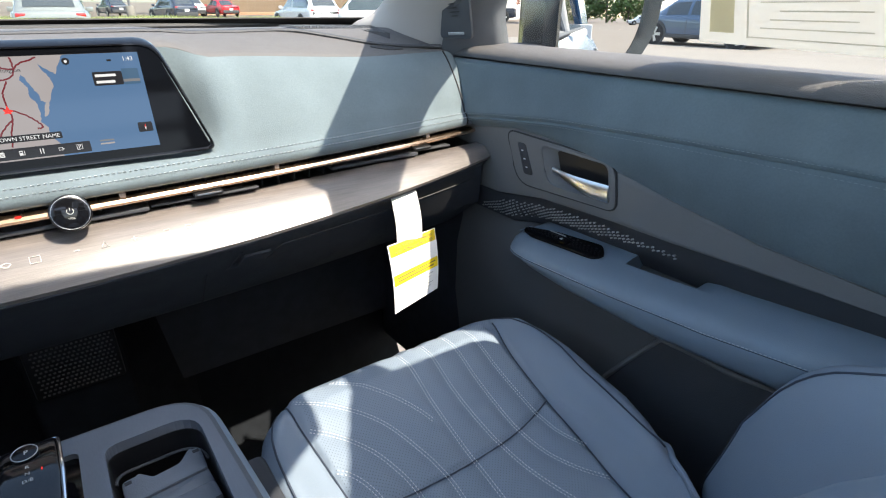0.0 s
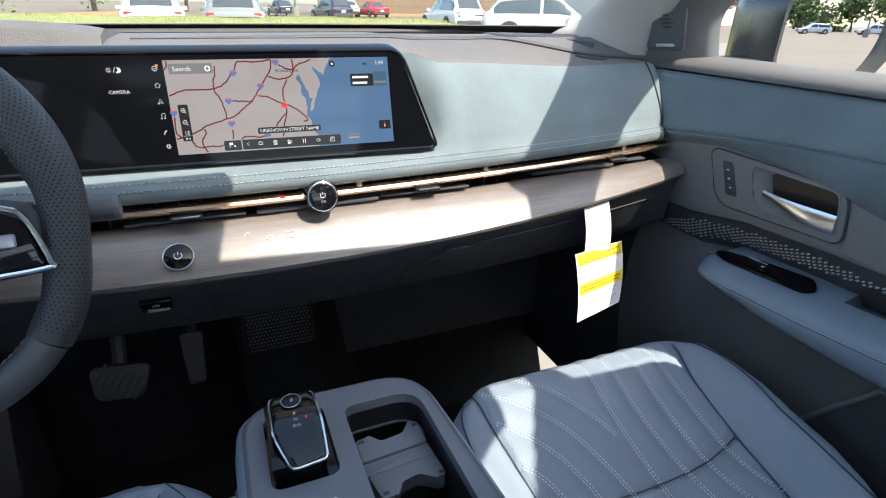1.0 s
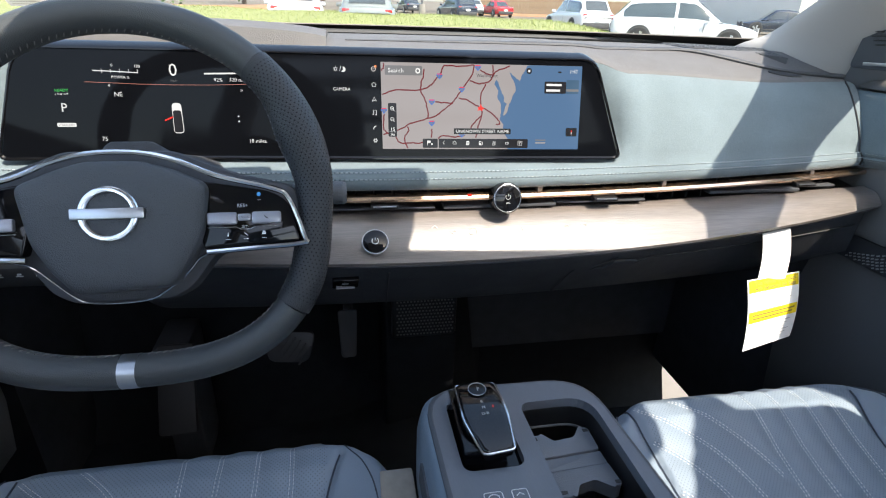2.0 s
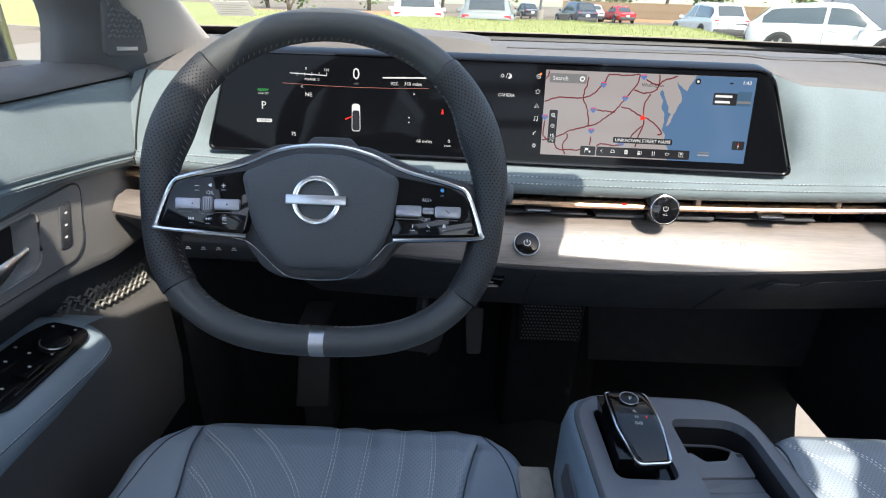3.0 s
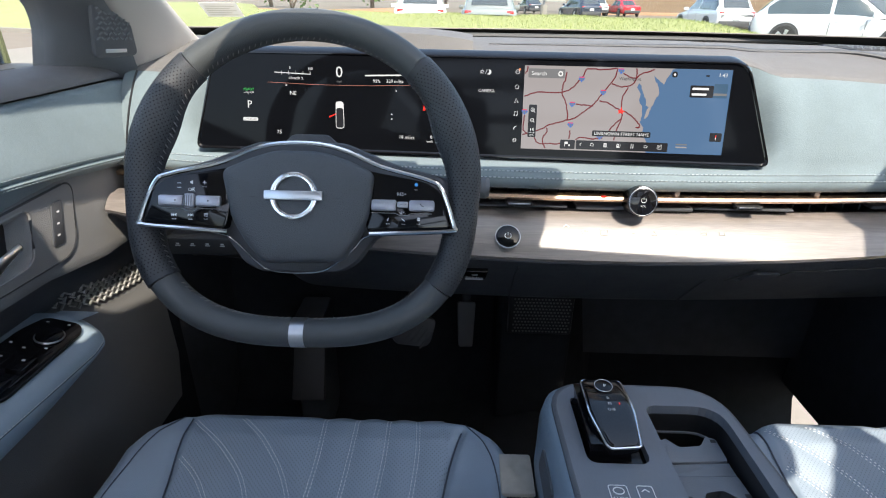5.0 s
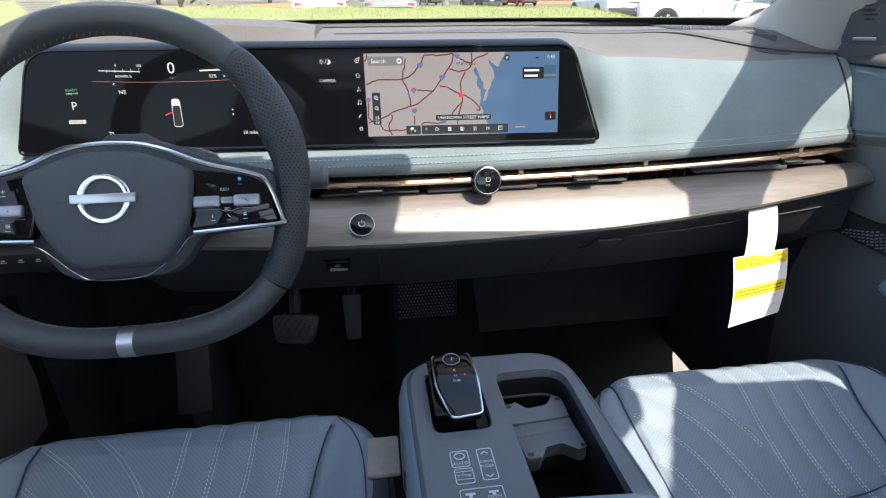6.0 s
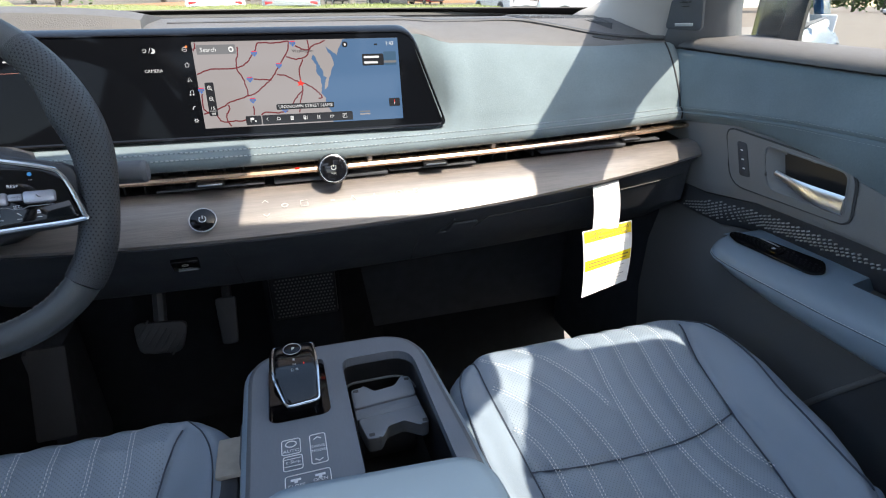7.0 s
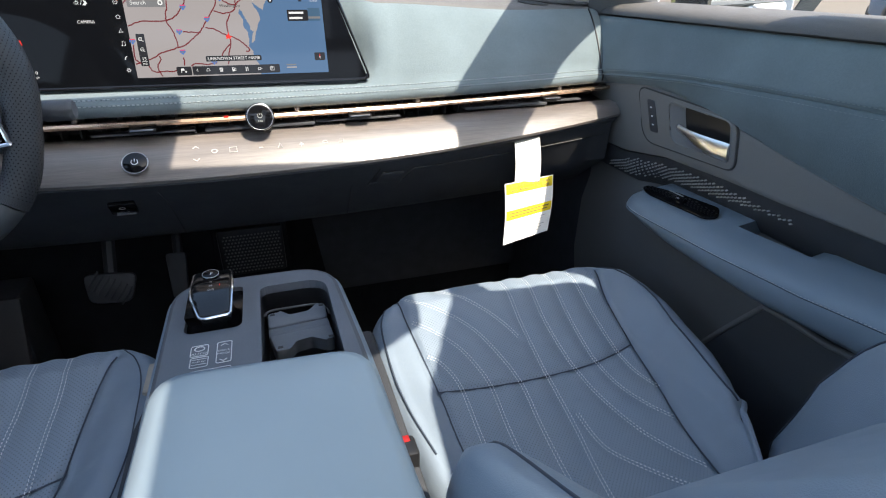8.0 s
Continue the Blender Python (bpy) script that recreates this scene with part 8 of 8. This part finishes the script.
def tree(x, y, h, spread, leaf=M_LEAF, n=1500, low=0.35, seed=1, size=0.14, label="green leafy tree at the car park's edge"):
    r = random.Random(seed)
    t = thing("tree", (x, y, 0), label, "tree")
    trunk = [(x, y, 0), (x + 0.05 * h * r.uniform(-1, 1), y, h * 0.3), (x + 0.06 * h * r.uniform(-1, 1), y + 0.04 * h * r.uniform(-1, 1), h * 0.9)]
    bm = tube(trunk, [0.035 * h ** 0.9, 0.026 * h ** 0.9, 0.005 * h], 9)
    tips = []
    for k in range(9):
        z = h * r.uniform(low, 0.8)
        a = r.uniform(0, 6.28)
        e = Vector((x + math.cos(a) * spread * r.uniform(0.5, 0.95), y + math.sin(a) * spread * r.uniform(0.5, 0.95), z + h * r.uniform(0.02, 0.18)))
        mid = Vector((x, y, z)).lerp(e, 0.5) + Vector((0, 0, 0.05 * h))
        tube([(x, y, z * 0.9), mid, e], [0.012 * h, 0.008 * h, 0.003 * h], 6, bm=bm)
        tips += [e, mid]
    part("trunk", bm, M_BARK, t)
    tips += [Vector((x, y, h * q)) for q in (0.7, 0.85, 0.97)]
    vs, fs = [], []
    for k in range(n):
        c = tips[r.randrange(len(tips))]
        p = c + Vector((r.gauss(0, 0.22 * spread), r.gauss(0, 0.22 * spread), r.gauss(0, 0.09 * h)))
        u = Vector((r.uniform(-1, 1), r.uniform(-1, 1), r.uniform(-0.6, 0.6))).normalized()
        w = u.cross(Vector((r.uniform(-1, 1), r.uniform(-1, 1), r.uniform(-1, 1)))).normalized()
        s = size * r.uniform(0.6, 1.5)
        i = len(vs)
        vs += [p - u * s, p + w * s * 0.5, p + u * s, p - w * s * 0.5]
        fs.append((i, i + 1, i + 2, i + 3))
    lm = bpy.data.meshes.new("crown")
    lm.from_pydata(vs, [], fs)
    lm.materials.append(leaf)
    o = new("crown", lm)
    o.parent, o.matrix_parent_inverse = t, t.matrix_basis.inverted()
    o["kind"] = "stuff"
    return t


tree(-7.0, 24.0, 3.2, 1.2, n=500, low=0.25, seed=4, size=0.09, label="small young tree with a low drooping branch")
for k, (x, y, h) in enumerate(((14, 70, 9), (19, 72, 10), (25, 71, 9), (31, 70, 11), (38, 66, 9), (6, 78, 10), (-2, 82, 9), (-12, 80, 11), (-24, 74, 10))):
    tree(x, y, h, h * 0.36, n=1600, seed=20 + k, size=0.26, low=0.12)
tree(30.0, 28.0, 5.0, 2.2, M_LEAFB, 1400, 0.15, 50, 0.16, "small rust-red leafed tree by the building")
for k in range(26):
    tree(-60 + 5.0 * k, -150 + 6 * math.sin(k * 2.1), 7.0 + 2.4 * math.sin(k * 1.7), 4.4, n=1300, seed=70 + k, size=0.42, low=0.04, label="green tree in the row behind the car park")

# low pale building on the right
bld = thing("building", (62, 42, 0), "long low pale building with a flat roof", "building")
part("wall", box(62, 44, 2.6, 60, 16, 5.2, 0.05), material("pale_render", (0.62, 0.60, 0.57), 0.85, vary=0.06, scale=0.4), bld)
part("roof", box(62, 44, 5.35, 61, 17, 0.35, 0.05), M_GREY, bld)
for k in range(9):
    part("window", box(36 + 6 * k, 35.9, 2.4, 2.6, 0.12, 1.7, 0.02), M_TINT, bld)

# ---- the car's own outside: body sides, mirrors ----
M_DARKGLASS = glass("privacy_glass", (0.55, 0.57, 0.58))
M_OWN = material("paint_own_blue", (0.035, 0.10, 0.21), 0.25, 0.0, vary=0.03, scale=2, coat=0.35)
M_HOUSING = material("mirror_housing_dark", (0.022, 0.027, 0.031), 0.18, vary=0.15, scale=12, coat=0.5, coat_rough=0.15)
own = thing("own_car_body", (0, 0, 0.2), "mid blue metallic body of the car seen from inside", "car body")
for s in (1, -1):
    rings = []
    for yy in [-2.7 + 0.2 * k for k in range(24)]:
        e = 0.10 * smooth((-1.9 - yy) / 0.8) + 0.10 * smooth((yy - 1.2) / 0.8)
        hip = 0.02 * math.sin((yy + 0.3) * 2.2)
        rings.append([Vector((s * (a - e), yy, b)) for a, b in ((0.84, 0.28), (0.90, 0.34), (0.935 + hip, 0.60), (0.945 + hip, 0.80), (0.925, 0.95), (0.875, 1.06), (0.805, 1.152), (0.80, 1.13), (0.84, 1.0), (0.86, 0.5))])
    part("body_side", loft(rings), M_OWN, own, "blue painted doors and wings", sharp=50)
    for yy in (-0.40, 0.80, -1.45):
        part("door_gap", tube([(s * 0.949, yy, 0.50), (s * 0.951, yy, 0.80), (s * 0.928, yy, 0.95), (s * 0.878, yy, 1.06)], 0.005, 6), M_INK, own)
    part("sill_cladding", box(s * 0.93, -0.4, 0.36, 0.06, 3.6, 0.16, 0.02), M_BLACKTRIM, own, "black sill cladding")
    part("door_handle", box(s * 0.940, -1.15, 0.98, 0.020, 0.19, 0.026, 0.008), M_OWN, own)
    g = part("rear_window", loft([[Vector((s * 0.79, yy, 1.155)), Vector((s * 0.735, yy, 1.33)), Vector((s * 0.655, yy, 1.505))] for yy in [-0.5 - 0.1 * k for k in range(12)]], closed=False), M_DARKGLASS, own, "dark rear side window")
    g.visible_shadow = False
    part("quarter_pillar", loft([[Vector((s * a, yy - o, z)) for a, z, o in ((0.80, 1.14, 0.0), (0.75, 1.33, -0.05), (0.66, 1.53, -0.15), (0.62, 1.53, -0.15), (0.70, 1.33, -0.05), (0.76, 1.14, 0))] for yy in (-1.65, -1.9, -2.2, -2.5)]), M_OWN, own, "blue rear quarter")
    part("window_trim", tube([(s * 0.800, 0.76, 1.163), (s * 0.80, -1.65, 1.163)], 0.008, 6), M_BLACKTRIM, own)
    # door mirror
    mir = thing("door_mirror", (s * 0.95, 0.86, 1.12), "blue and black door mirror beside the window", "mirror")
    mm = axes((s * 0.948, 0.686, 1.222), (0.897, -0.442 * s, 0), (0.0050 * s, 0.0100, 1))
    shape = rounded([(-0.100, -0.072), (0.030, -0.088), (0.060, -0.030), (0.066, 0.070), (-0.030, 0.098), (-0.098, 0.050)], [0.025, 0.05, 0.05, 0.05, 0.05, 0.04], 6)
    cover = rounded([(-0.108, -0.082), (0.050, -0.100), (0.092, -0.034), (0.098, 0.076), (-0.030, 0.110), (-0.106, 0.060)], [0.025, 0.05, 0.05, 0.05, 0.05, 0.04], 6)
    if s < 0:
        shape, cover = [Vector((-p.x, p.y)) for p in shape][::-1], [Vector((-p.x, p.y)) for p in cover][::-1]
    rings = [[mm @ Vector((p.x, p.y, 0)) + Vector((0, dy, 0)) for p in shape] for dy in (0.004, -0.003)]
    for f, dy in ((1.0, -0.006), (1.02, 0.004), (1.03, 0.03), (1.0, 0.075), (0.93, 0.105), (0.76, 0.125), (0.42, 0.136)):
        rings.append([mm @ Vector((p.x * f, p.y * f, 0)) + Vector((0, dy, 0)) for p in cover])
    part("housing", loft(rings), M_HOUSING, mir, "dark glossy mirror housing", sharp=60)
    part("mirror_glass", prism([Vector((p.x * 0.99, p.y * 0.99)) for p in shape], 0.002, mm @ Matrix.Translation((0, 0, 0.001))), M_MIRROR, mir, "reflecting mirror glass")
    part("foot", loft([[Vector((s * x, y + o, z)) for o, z in ((-0.045, 1.10), (0.045, 1.10), (0.04, 1.168), (-0.04, 1.168))] for x, y in ((0.80, 0.795), (0.88, 0.785), (0.97, 0.77))]), M_BLACKTRIM, mir)
hood = [[Vector(((-1 + 2 * k / 16) * w, yy, z - 0.06 * (-1 + 2 * k / 16) ** 2)) for k in range(17)] for yy, w, z in ((1.25, 0.84, 1.12), (1.5, 0.84, 1.07), (1.9, 0.80, 0.98), (2.1, 0.74, 0.86))]
part("bonnet", loft(hood, closed=False), M_OWN, own, "blue painted bonnet")
part("tail", box(0, -2.65, 0.75, 1.6, 0.12, 0.8, 0.05), M_OWN, own)
